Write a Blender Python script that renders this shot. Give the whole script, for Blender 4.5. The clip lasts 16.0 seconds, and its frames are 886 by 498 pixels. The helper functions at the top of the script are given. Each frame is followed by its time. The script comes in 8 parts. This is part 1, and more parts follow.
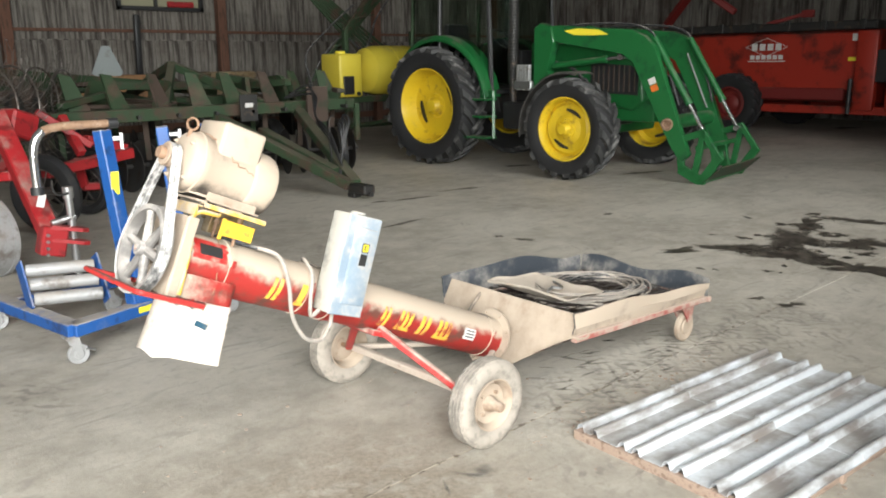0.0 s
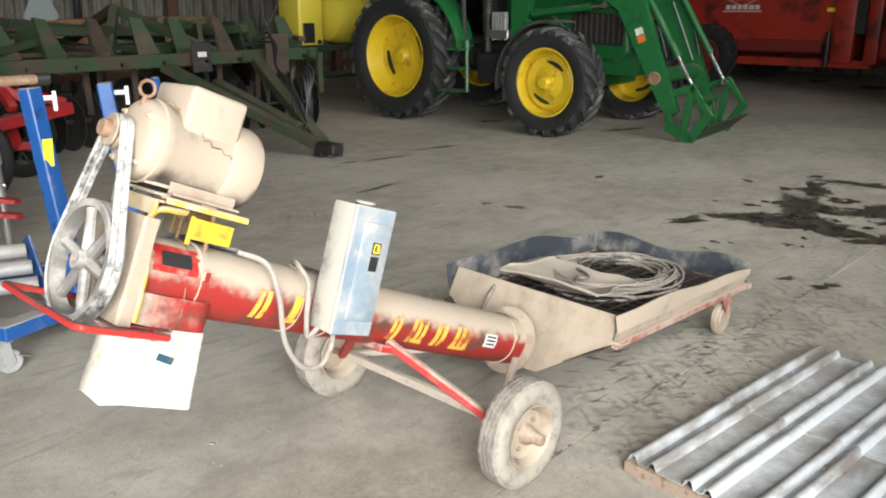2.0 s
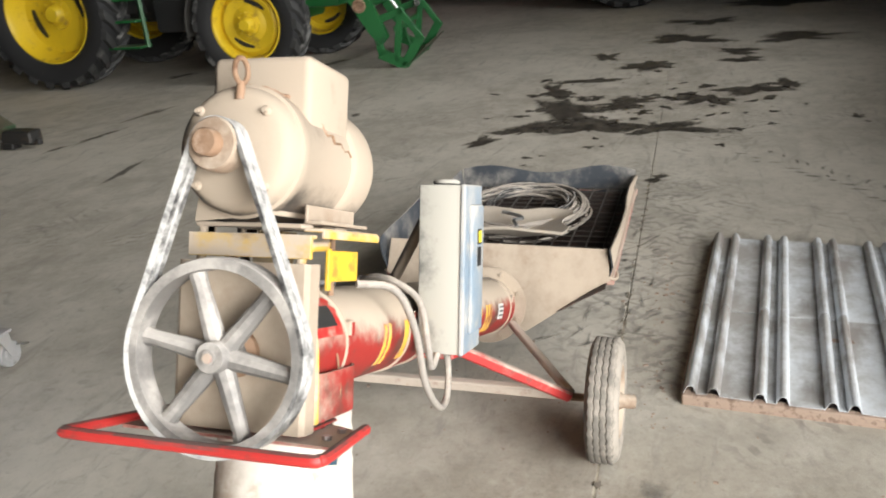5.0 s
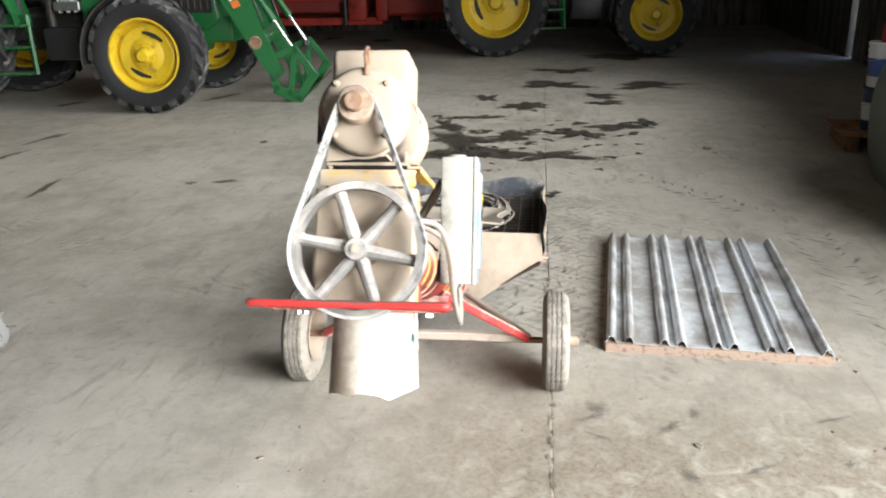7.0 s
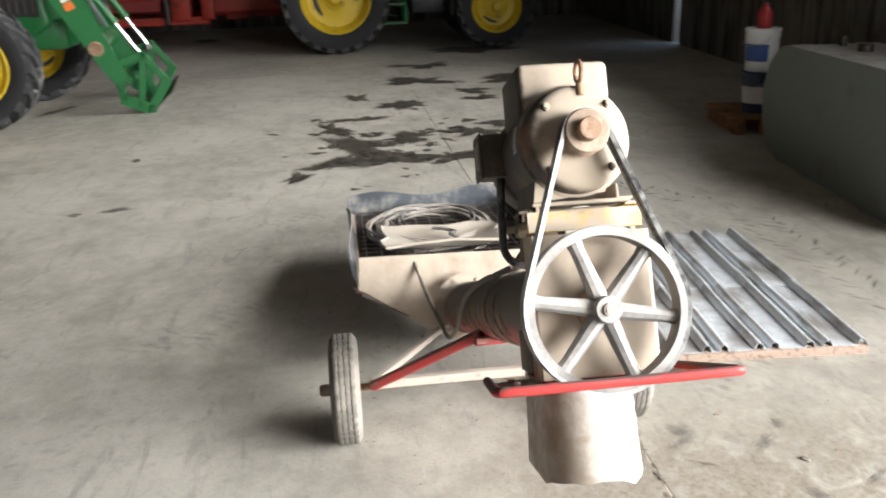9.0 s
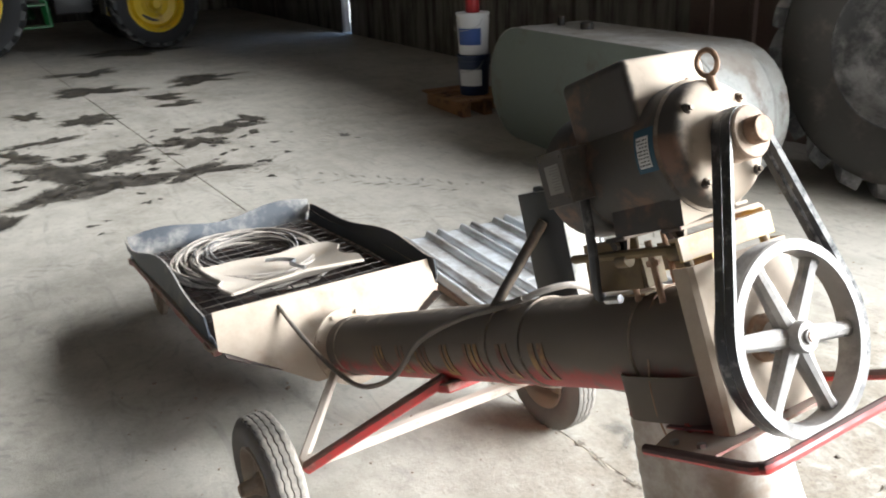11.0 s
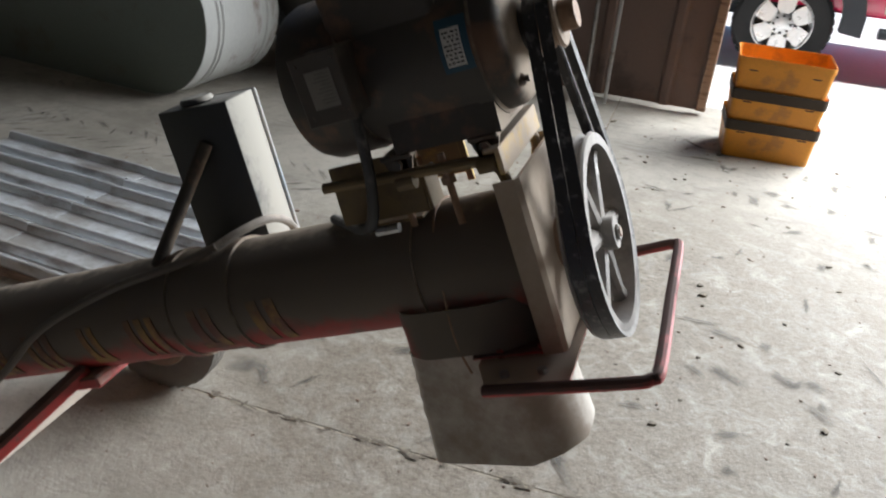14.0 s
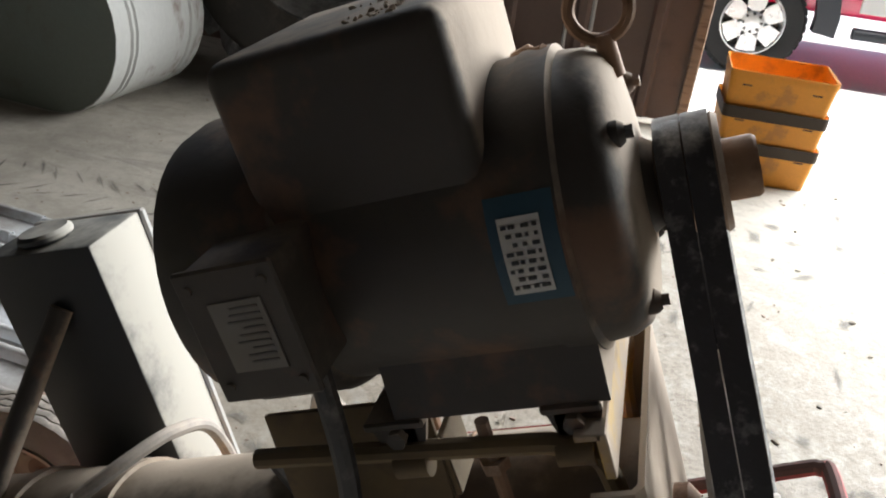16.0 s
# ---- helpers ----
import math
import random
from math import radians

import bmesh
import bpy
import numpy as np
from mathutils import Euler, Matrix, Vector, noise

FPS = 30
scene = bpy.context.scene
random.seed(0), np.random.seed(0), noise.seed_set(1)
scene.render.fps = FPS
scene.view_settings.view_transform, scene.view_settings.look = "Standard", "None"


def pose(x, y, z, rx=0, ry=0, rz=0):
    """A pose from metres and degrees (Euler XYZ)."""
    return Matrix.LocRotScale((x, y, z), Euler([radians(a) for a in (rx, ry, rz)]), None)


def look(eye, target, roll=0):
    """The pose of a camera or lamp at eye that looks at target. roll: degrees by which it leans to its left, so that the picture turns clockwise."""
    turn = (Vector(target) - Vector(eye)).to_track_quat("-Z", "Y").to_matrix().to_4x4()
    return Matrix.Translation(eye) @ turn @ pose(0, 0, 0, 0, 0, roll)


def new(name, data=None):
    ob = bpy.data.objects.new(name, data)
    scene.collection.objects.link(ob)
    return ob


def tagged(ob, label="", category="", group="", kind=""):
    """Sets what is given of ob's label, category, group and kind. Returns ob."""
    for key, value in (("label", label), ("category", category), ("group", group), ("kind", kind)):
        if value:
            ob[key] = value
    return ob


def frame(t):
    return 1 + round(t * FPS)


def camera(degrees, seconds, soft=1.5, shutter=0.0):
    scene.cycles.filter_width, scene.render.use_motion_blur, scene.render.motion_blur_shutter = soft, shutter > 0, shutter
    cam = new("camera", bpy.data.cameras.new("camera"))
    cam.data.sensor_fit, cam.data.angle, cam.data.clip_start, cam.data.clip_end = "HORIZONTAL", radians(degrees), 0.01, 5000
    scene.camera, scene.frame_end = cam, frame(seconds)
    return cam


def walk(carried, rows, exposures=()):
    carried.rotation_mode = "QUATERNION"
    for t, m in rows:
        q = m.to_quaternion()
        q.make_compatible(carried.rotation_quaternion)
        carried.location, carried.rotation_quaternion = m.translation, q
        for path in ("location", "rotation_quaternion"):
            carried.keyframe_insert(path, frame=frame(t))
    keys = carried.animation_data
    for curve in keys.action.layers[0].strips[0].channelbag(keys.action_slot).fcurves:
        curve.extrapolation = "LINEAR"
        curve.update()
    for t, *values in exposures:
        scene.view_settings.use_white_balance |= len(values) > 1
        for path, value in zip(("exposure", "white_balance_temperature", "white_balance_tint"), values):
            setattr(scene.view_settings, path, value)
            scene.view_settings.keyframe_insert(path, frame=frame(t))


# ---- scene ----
cam = camera(57.0, 16.0, 1.9, 0.3)
PATH = [
    (0, (0.201, -0.024, 1.575), (1.533, 1.399, 1.125), -0.7),
    (0.5, (0.186, 0.165, 1.581), (1.531, 1.568, 1.107), -1.8),
    (1, (0.212, 0.32, 1.592), (1.611, 1.656, 1.086), -1.8),
    (1.5, (0.389, 0.475, 1.578), (1.784, 1.808, 1.054), -1.2),
    (2, (0.515, 0.657, 1.568), (1.905, 1.978, 1.0), -0.1),
    (2.5, (0.457, 0.907, 1.581), (1.867, 2.193, 0.982), 0.1),
    (3, (0.494, 1.118, 1.566), (1.937, 2.333, 0.903), -1.9),
    (3.2, (0.546, 1.2, 1.553), (2.008, 2.372, 0.854), -2.9),
    (5.3, (0.21, 2.089, 1.578), (2.027, 2.522, 0.865), -4.0),
    (5.5, (0.086, 2.156, 1.597), (1.932, 2.502, 0.909), -3.4),
    (6, (-0.157, 2.13, 1.588), (1.72, 2.396, 0.951), -2.7),
    (6.5, (-0.318, 2.086, 1.574), (1.565, 2.309, 0.935), -2.1),
    (7, (-0.41, 2.245, 1.566), (1.467, 2.472, 0.913), -1.3),
    (7.5, (-0.403, 2.469, 1.598), (1.501, 2.559, 0.992), -2.6),
    (8, (-0.222, 2.606, 1.586), (1.689, 2.695, 1.002), -3.0),
    (8.5, (-0.086, 2.816, 1.575), (1.816, 2.892, 0.96), -2.6),
    (9, (-0.03, 3.11, 1.592), (1.838, 2.884, 0.914), -1.9),
    (9.2, (0.029, 3.173, 1.594), (1.87, 2.826, 0.894), -1.9),
    (11.3, (0.688, 3.808, 1.58), (2.178, 2.694, 0.844), -1.9),
    (11.5, (0.72, 3.868, 1.564), (2.13, 2.667, 0.809), -1.4),
    (12, (0.752, 4.115, 1.563), (2.025, 2.803, 0.752), -0.9),
    (12.5, (0.773, 4.176, 1.507), (1.896, 2.771, 0.631), 2.2),
    (13, (0.852, 4.05, 1.469), (1.746, 2.519, 0.543), 4.6),
    (13.5, (1.008, 3.818, 1.459), (1.68, 2.183, 0.524), 5.7),
    (14, (1.234, 3.801, 1.497), (1.711, 2.089, 0.579), 5.4),
    (14.5, (1.399, 3.717, 1.557), (1.754, 1.962, 0.667), 3.8),
    (15, (1.453, 3.427, 1.538), (1.786, 1.653, 0.676), 4.5),
    (15.5, (1.5, 3.233, 1.495), (1.816, 1.466, 0.614), 6.4),
    (16, (1.5, 3.22, 1.478), (1.831, 1.487, 0.535), 6.7),
]
# the clip's camera closes down as it turns towards the doorway
EXPOSURES = [(0, 0.89, 6500, 6), (1.5, 0.69, 6500, 6), (2.5, 0.64, 6500, 6), (3, 0.58, 6500, 6), (5.5, 0.59, 6600, 8), (6, 0.86, 6550, 8), (6.5, 1.05, 6350, 7), (7, 1.08, 6350, 7), (7.5, 1.15, 6350, 7), (8, 1.28, 6350, 8), (8.5, 1.3, 6350, 8),
             (9, 1.25, 6350, 8), (11.3, 1.65, 6050, 7), (12, 1.3, 6050, 8), (12.5, 1.0, 6050, 8), (13, 0.55, 6050, 8), (13.5, 0.25, 6050, 8), (14, 0.15, 6100, 8), (14.5, 0.35, 6050, 6), (15.5, 0.5, 6150, 7), (16, 0.52, 6300, 8)]
walk(cam, [(t, look(eye, target, roll)) for t, eye, target, roll in PATH], EXPOSURES)

# ---- light ----
world = bpy.data.worlds.new("World")
scene.world = world
world.use_nodes = True
wn = world.node_tree
sky = wn.nodes.new("ShaderNodeTexSky")
sky.sky_type = "NISHITA"
sky.sun_disc = False
sky.sun_elevation, sky.sun_rotation = radians(57), radians(-94)
wn.nodes["Background"].inputs["Strength"].default_value = 0.15
wn.links.new(sky.outputs["Color"], wn.nodes["Background"].inputs["Color"])

sun = new("sun", bpy.data.lights.new("sun", "SUN"))
sun.data.energy, sun.data.angle, sun.data.color = 5.0, radians(0.6), (1.0, 0.95, 0.88)
sun.matrix_basis = look((-6, -0.4, 9.5), (0, 0, 0))

# daylight of the open sky, standing in the upper part of the doorway, and an added fill lamp in an unseen gap above the
# front wall
for name, size, watts, spread, m in (("doorway_skylight", (4.8, 2.5), 560, 150, look((-1.95, -1.85, 2.45), (1.15, 4.9, -0.4))),
                                     ("added_band_fill", (8.6, 1.4), 170, 92, look((5.9, -2.08, 4.15), (9.5, 10.0, 0.4)))):
    lamp = new(name, bpy.data.lights.new(name, "AREA"))
    lamp.data.shape, lamp.data.size, lamp.data.size_y = "RECTANGLE", size[0], size[1]
    lamp.data.energy, lamp.data.spread, lamp.data.color = watts, radians(spread), (1.0, 0.985, 0.965)
    lamp.matrix_basis = m

# ---- building helpers ----
Z = Vector((0, 0, 1))


def bm_new():
    return bmesh.new()


def _mat_dir(p0, p1):
    d = Vector(p1) - Vector(p0)
    return Matrix.Translation(p0) @ d.to_track_quat("Z", "Y").to_matrix().to_4x4(), d.length


def add_box(bm, size, m=None, bevel=0.0, segs=1):
    """A box of that size, centred on the pose m."""
    m = m or Matrix()
    made = bmesh.ops.create_cube(bm, size=1.0, matrix=m @ Matrix.Diagonal((*size, 1)))
    if bevel > 0:
        edges = list({e for v in made["verts"] for e in v.link_edges})
        bmesh.ops.bevel(bm, geom=edges, offset=bevel, segments=segs, profile=0.5, affect="EDGES", clamp_overlap=True)


def add_bar(bm, p0, p1, w, h, bevel=0.004, roll=0.0, extra=0.0):
    """A straight bar of rectangular section between two points."""
    m, n = _mat_dir(p0, p1)
    add_box(bm, (w, h, n + extra), m @ pose(0, 0, 0, 0, 0, roll) @ Matrix.Translation((0, 0, n / 2)), bevel)


def add_cyl(bm, p0, p1, r0, r1=None, seg=20, cap=True, bevel=0.0):
    m, n = _mat_dir(p0, p1)
    r1 = r0 if r1 is None else r1
    if bevel > 0:
        add_lathe(bm, [(0, 0), (r0 - bevel, 0), (r0, bevel), (r1, n - bevel), (r1 - bevel, n), (0, n)], m, seg)
        return
    prof = [(r0, 0), (r1, n)]
    if cap:
        prof = [(0, 0)] + prof + [(0, n)]
    add_lathe(bm, prof, m, seg)


def add_lathe(bm, profile, m=None, seg=24, arc=(0.0, 360.0)):
    """A surface of revolution about the local z axis: rows of (radius, z)."""
    m = m or Matrix()
    full = abs(arc[1] - arc[0]) >= 359.9
    n = seg if full else seg + 1
    rings = []
    for r, z in profile:
        if r < 1e-6:
            rings.append([bm.verts.new(m @ Vector((0, 0, z)))])
        else:
            rings.append([bm.verts.new(m @ Vector((r * math.cos(a), r * math.sin(a), z)))
                          for a in (radians(arc[0] + (arc[1] - arc[0]) * i / seg) for i in range(n))])
    for a, b in zip(rings, rings[1:]):
        for i in range(seg):
            j = (i + 1) % n
            if len(a) == 1 and len(b) == 1:
                continue
            if len(a) == 1:
                bm.faces.new((a[0], b[j], b[i]))
            elif len(b) == 1:
                bm.faces.new((a[i], a[j], b[0]))
            else:
                bm.faces.new((a[i], a[j], b[j], b[i]))


def smooth_path(pts, n=6, closed=False):
    """Points of a smooth curve through pts."""
    pts = [Vector(p) for p in pts]
    out = []
    k = len(pts)
    for i in range(k if closed else k - 1):
        p0 = pts[i - 1] if (closed or i > 0) else pts[0]
        p1, p2 = pts[i], pts[(i + 1) % k]
        p3 = pts[(i + 2) % k] if (closed or i + 2 < k) else pts[-1]
        for j in range(n):
            t = j / n
            out.append(0.5 * ((2 * p1) + (p2 - p0) * t + (2 * p0 - 5 * p1 + 4 * p2 - p3) * t * t + (3 * p1 - p0 - 3 * p2 + p3) * t ** 3))
    if not closed:
        out.append(pts[-1])
    return out


def add_pipe(bm, pts, r, seg=10, closed=False):
    """A round pipe or cable along a line of points."""
    pts = [Vector(p) for p in pts]
    k = len(pts)
    rings = []
    ref = None
    for i, p in enumerate(pts):
        a = pts[i - 1] if (closed or i > 0) else p
        b = pts[(i + 1) % k] if (closed or i + 1 < k) else p
        t = (b - a).normalized()
        if ref is None:
            ref = t.orthogonal().normalized()
        ref = (ref - t * ref.dot(t)).normalized()
        side = t.cross(ref)
        rad = r[i] if isinstance(r, (list, tuple)) else r
        rings.append([bm.verts.new(p + (ref * math.cos(q) + side * math.sin(q)) * rad) for q in (2 * math.pi * j / seg for j in range(seg))])
    for i in range(k if closed else k - 1):
        a, b = rings[i], rings[(i + 1) % k]
        for j in range(seg):
            bm.faces.new((a[j], a[(j + 1) % seg], b[(j + 1) % seg], b[j]))
    if not closed:
        bm.faces.new(list(reversed(rings[0])))
        bm.faces.new(rings[-1])


def add_prism(bm, poly, depth, m=None):
    """A flat outline (x, y) given thickness along local z, centred."""
    m = m or Matrix()
    lo = [bm.verts.new(m @ Vector((x, y, -depth / 2))) for x, y in poly]
    hi = [bm.verts.new(m @ Vector((x, y, depth / 2))) for x, y in poly]
    bm.faces.new(list(reversed(lo)))
    bm.faces.new(hi)
    k = len(poly)
    for i in range(k):
        j = (i + 1) % k
        bm.faces.new((lo[i], lo[j], hi[j], hi[i]))


def add_sheet(bm, grid, thick):
    """A sheet through rows of points, given thickness."""
    vs = [[bm.verts.new(p) for p in row] for row in grid]
    faces = []
    for a, b in zip(vs, vs[1:]):
        for i in range(len(a) - 1):
            faces.append(bm.faces.new((a[i], a[i + 1], b[i + 1], b[i])))
    bm.normal_update()
    bmesh.ops.solidify(bm, geom=faces, thickness=thick)


def finish(bm, name, material, angle=35.0):
    bmesh.ops.recalc_face_normals(bm, faces=bm.faces[:])
    me = bpy.data.meshes.new(name)
    bm.to_mesh(me)
    bm.free()
    if material:
        me.materials.append(material)
    me.polygons.foreach_set("use_smooth", [True] * len(me.polygons))
    me.set_sharp_from_angle(angle=radians(angle))
    return me


def part(name, bm, material, parent=None, label="", angle=35.0):
    """Links a bmesh as one mesh object under a thing or a part."""
    ob = new(name, finish(bm, name, material, angle))
    if parent:
        ob.parent = parent
    if label:
        ob["label"] = label
    return ob


def solid(name, bm, material, label, category, group="", kind="", m=None, angle=35.0):
    """A thing of one mesh."""
    ob = part(name, bm, material, None, "", angle)
    if m:
        ob.matrix_basis = m
    return tagged(ob, label, category, group, kind)


def thing(name, m, label, category, group="", kind=""):
    ob = new(name)
    ob.empty_display_size = 0.2
    ob.matrix_basis = m
    return tagged(ob, label, category, group, kind)


def shift(bm, m):
    bmesh.ops.transform(bm, matrix=m, verts=bm.verts[:])
    return bm


# ---- materials ----
def _nodes(name):
    mt = bpy.data.materials.new(name)
    mt.use_nodes = True
    nt = mt.node_tree
    return mt, nt, nt.nodes["Principled BSDF"]


def _noise(nt, coords, scale, detail=6.0, rough=0.6, stretch=None, dist=0.0):
    if stretch:
        mp = nt.nodes.new("ShaderNodeMapping")
        mp.inputs["Scale"].default_value = stretch
        nt.links.new(coords, mp.inputs["Vector"])
        coords = mp.outputs["Vector"]
    n = nt.nodes.new("ShaderNodeTexNoise")
    n.inputs["Scale"].default_value = scale
    n.inputs["Detail"].default_value = detail
    n.inputs["Roughness"].default_value = rough
    n.inputs["Distortion"].default_value = dist
    nt.links.new(coords, n.inputs["Vector"])
    return n.outputs["Fac"]


def _ramp(nt, fac, lo, hi, inv=False):
    r = nt.nodes.new("ShaderNodeMapRange")
    r.interpolation_type = "SMOOTHSTEP"
    r.inputs["From Min"].default_value, r.inputs["From Max"].default_value = lo, hi
    r.inputs["To Min"].default_value, r.inputs["To Max"].default_value = (1, 0) if inv else (0, 1)
    nt.links.new(fac, r.inputs["Value"])
    return r.outputs["Result"]


def _mix(nt, fac, a, b):
    m = nt.nodes.new("ShaderNodeMix")
    m.data_type = "RGBA"
    if isinstance(fac, (int, float)):
        m.inputs["Factor"].default_value = fac
    else:
        nt.links.new(fac, m.inputs["Factor"])
    for sock, v in ((m.inputs["A"], a), (m.inputs["B"], b)):
        if isinstance(v, tuple):
            sock.default_value = (*v, 1)
        else:
            nt.links.new(v, sock)
    return m.outputs["Result"]


def _math(nt, op, a, b):
    m = nt.nodes.new("ShaderNodeMath")
    m.operation = op
    for sock, v in zip(m.inputs, (a, b)):
        if isinstance(v, (int, float)):
            sock.default_value = v
        else:
            nt.links.new(v, sock)
    return m.outputs["Value"]


def _bump(nt, bsdf, fac, strength, dist):
    b = nt.nodes.new("ShaderNodeBump")
    b.inputs["Strength"].default_value = strength
    b.inputs["Distance"].default_value = dist
    nt.links.new(fac, b.inputs["Height"])
    nt.links.new(b.outputs["Normal"], bsdf.inputs["Normal"])


def surface(name, base, rough=0.6, metal=0.0, dust=None, dust_amount=0.0, dust_top=0.0, stain=None, stain_amount=0.0,
            scale=8.0, grain=60.0, bump=0.15, bump_dist=0.002, vary=0.12, stretch=None, coat=0.0, dust_light_y=0.0, dust_light_x=0.0, shade_tint=None):
    """Paint, metal, rubber or wood: base colour with fine variation, stains or wear, and settled dust that lies mostly
    on upward faces; sideways terms also paint lit and shaded sides into the dust.
    """
    mt, nt, bs = _nodes(name)
    co = nt.nodes.new("ShaderNodeTexCoord").outputs["Object"]
    big = _noise(nt, co, scale, 5, 0.6, stretch)
    fine = _noise(nt, co, grain, 4, 0.65, stretch)
    dark = tuple(c * (1 - vary) for c in base)
    light = tuple(min(1, c * (1 + vary)) for c in base)
    col = _mix(nt, fine, dark, light)
    if stain:
        col = _mix(nt, _math(nt, "MULTIPLY", _ramp(nt, big, 0.62 - 0.3 * stain_amount, 0.75 - 0.2 * stain_amount), min(1, 0.5 + stain_amount)), col, stain)
    if dust:
        geo = nt.nodes.new("ShaderNodeNewGeometry")
        sp = nt.nodes.new("ShaderNodeSeparateXYZ")
        nt.links.new(geo.outputs["Normal"], sp.inputs["Vector"])
        other = _noise(nt, co, scale * 0.6, 6, 0.7)
        # Dust also follows the sideways normal, painting lit and shaded sides.
        lie = _math(nt, "ADD", sp.outputs["Z"], _math(nt, "MULTIPLY", sp.outputs["Y"], dust_light_y))
        if dust_light_x:
            lie = _math(nt, "ADD", lie, _math(nt, "MULTIPLY", sp.outputs["X"], dust_light_x))
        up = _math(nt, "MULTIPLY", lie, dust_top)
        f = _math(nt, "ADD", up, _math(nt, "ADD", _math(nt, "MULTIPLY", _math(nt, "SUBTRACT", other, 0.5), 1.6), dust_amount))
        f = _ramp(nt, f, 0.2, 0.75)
        if shade_tint:
            # Paints shade into the dust colour on faces turned to +y.
            shade_mask = _math(nt, "ADD", _math(nt, "MULTIPLY", sp.outputs["Y"], 0.8), _math(nt, "MULTIPLY", _math(nt, "SUBTRACT", big, 0.5), 1.4))
            dust = _mix(nt, _ramp(nt, shade_mask, -0.15, 0.3), dust, shade_tint)
        col = _mix(nt, f, col, dust)
        rg = nt.nodes.new("ShaderNodeMapRange")
        rg.inputs["To Min"].default_value, rg.inputs["To Max"].default_value = rough, 0.92
        nt.links.new(f, rg.inputs["Value"])
        nt.links.new(rg.outputs["Result"], bs.inputs["Roughness"])
        if metal > 0:
            mr = nt.nodes.new("ShaderNodeMapRange")
            mr.inputs["To Min"].default_value, mr.inputs["To Max"].default_value = metal, 0.0
            nt.links.new(f, mr.inputs["Value"])
            nt.links.new(mr.outputs["Result"], bs.inputs["Metallic"])
    else:
        rg = nt.nodes.new("ShaderNodeMapRange")
        rg.inputs["To Min"].default_value, rg.inputs["To Max"].default_value = max(0.05, rough - 0.12), min(1, rough + 0.12)
        nt.links.new(big, rg.inputs["Value"])
        nt.links.new(rg.outputs["Result"], bs.inputs["Roughness"])
        bs.inputs["Metallic"].default_value = metal
    nt.links.new(col, bs.inputs["Base Color"])
    bs.inputs["Coat Weight"].default_value = coat
    if bump:
        _bump(nt, bs, _math(nt, "ADD", _math(nt, "MULTIPLY", big, 0.6), _math(nt, "MULTIPLY", fine, 0.4)), bump, bump_dist)
    return mt


CREAM = surface("dusted_cream_paint", (0.32, 0.255, 0.195), 0.75, dust=(0.42, 0.345, 0.27), dust_amount=0.33, dust_top=0.5, scale=9, stain=(0.24, 0.165, 0.115), stain_amount=0.3, bump=0.4)
# Motor dust thins to dark on +y, painting its side away from the doorway.
MOTOR = surface("dusty_side_lit_motor_paint", (0.05, 0.043, 0.037), 0.6, dust=(0.37, 0.302, 0.235), dust_amount=0.24, dust_top=0.45, dust_light_y=-1.5, dust_light_x=-1.1, scale=11, stain=(0.16, 0.085, 0.05), stain_amount=0.35, bump=0.7)
TERMINAL = surface("grimy_terminal_box_paint", (0.06, 0.05, 0.042), 0.6, dust=(0.24, 0.19, 0.145), dust_amount=0.05, dust_top=0.4, dust_light_x=-0.2, scale=14, stain=(0.13, 0.07, 0.045), stain_amount=0.3, bump=0.4)
# Tube dust is painted darker on its shaded +y side.
AUGER_RED = surface("dusty_red_tube_paint", (0.27, 0.017, 0.013), 0.6, dust=(0.42, 0.345, 0.27), dust_amount=0.62, dust_top=1.2, dust_light_y=0.25, shade_tint=(0.125, 0.103, 0.083), scale=10, grain=90, stain=(0.11, 0.04, 0.028), stain_amount=0.5, bump=0.35)
GUARD_PLATE = surface("dust_covered_red_plate", (0.3, 0.03, 0.025), 0.6, dust=(0.46, 0.38, 0.31), dust_amount=0.1, dust_top=0.9, scale=16, stain=(0.12, 0.05, 0.04), stain_amount=0.3)
# Dark dust towards +y and +x paints the bar's shaded faces.
BAR_RED = surface("worn_red_bar_paint", (0.42, 0.028, 0.025), 0.5, dust=(0.1, 0.058, 0.05), dust_amount=0.2, dust_top=0.5, dust_light_y=0.7, dust_light_x=0.7, scale=14, stain=(0.13, 0.05, 0.04), stain_amount=0.3)
# Dusty yellow with the shade of the +y side painted in.
YELLOW_DUSTY_SHADED = surface("dusty_shaded_yellow_paint", (0.17, 0.115, 0.05), 0.65, dust=(0.27, 0.215, 0.145), dust_amount=0.34, dust_top=0.5, dust_light_y=0.1, dust_light_x=-0.3, shade_tint=(0.14, 0.105, 0.065), scale=16, stain=(0.08, 0.05, 0.035), stain_amount=0.45)
JOINT_DIRT = surface("packed_joint_dirt", (0.17, 0.145, 0.115), 0.95, stain=(0.3, 0.26, 0.2), stain_amount=0.5, scale=30)
# Darkens towards +y, where the bracket's shaded back is painted.
YELLOW_CLEAN = surface("yellow_bracket_paint", (0.62, 0.38, 0.03), 0.5, dust=(0.15, 0.11, 0.065), dust_amount=0.1, dust_top=0.4, dust_light_y=1.6, scale=20, stain=(0.25, 0.15, 0.04), stain_amount=0.3)
STRUT_CREAM = surface("dusted_pale_strut_paint", (0.44, 0.37, 0.31), 0.7, dust=(0.5, 0.43, 0.36), dust_amount=0.35, dust_top=0.5, scale=14, stain=(0.26, 0.15, 0.12), stain_amount=0.25, bump=0.3)
YELLOW_MID = surface("half_dusted_yellow_paint", (0.55, 0.34, 0.04), 0.55, dust=(0.45, 0.37, 0.29), dust_amount=0.42, dust_top=0.5, scale=24, stain=(0.2, 0.12, 0.05), stain_amount=0.35)
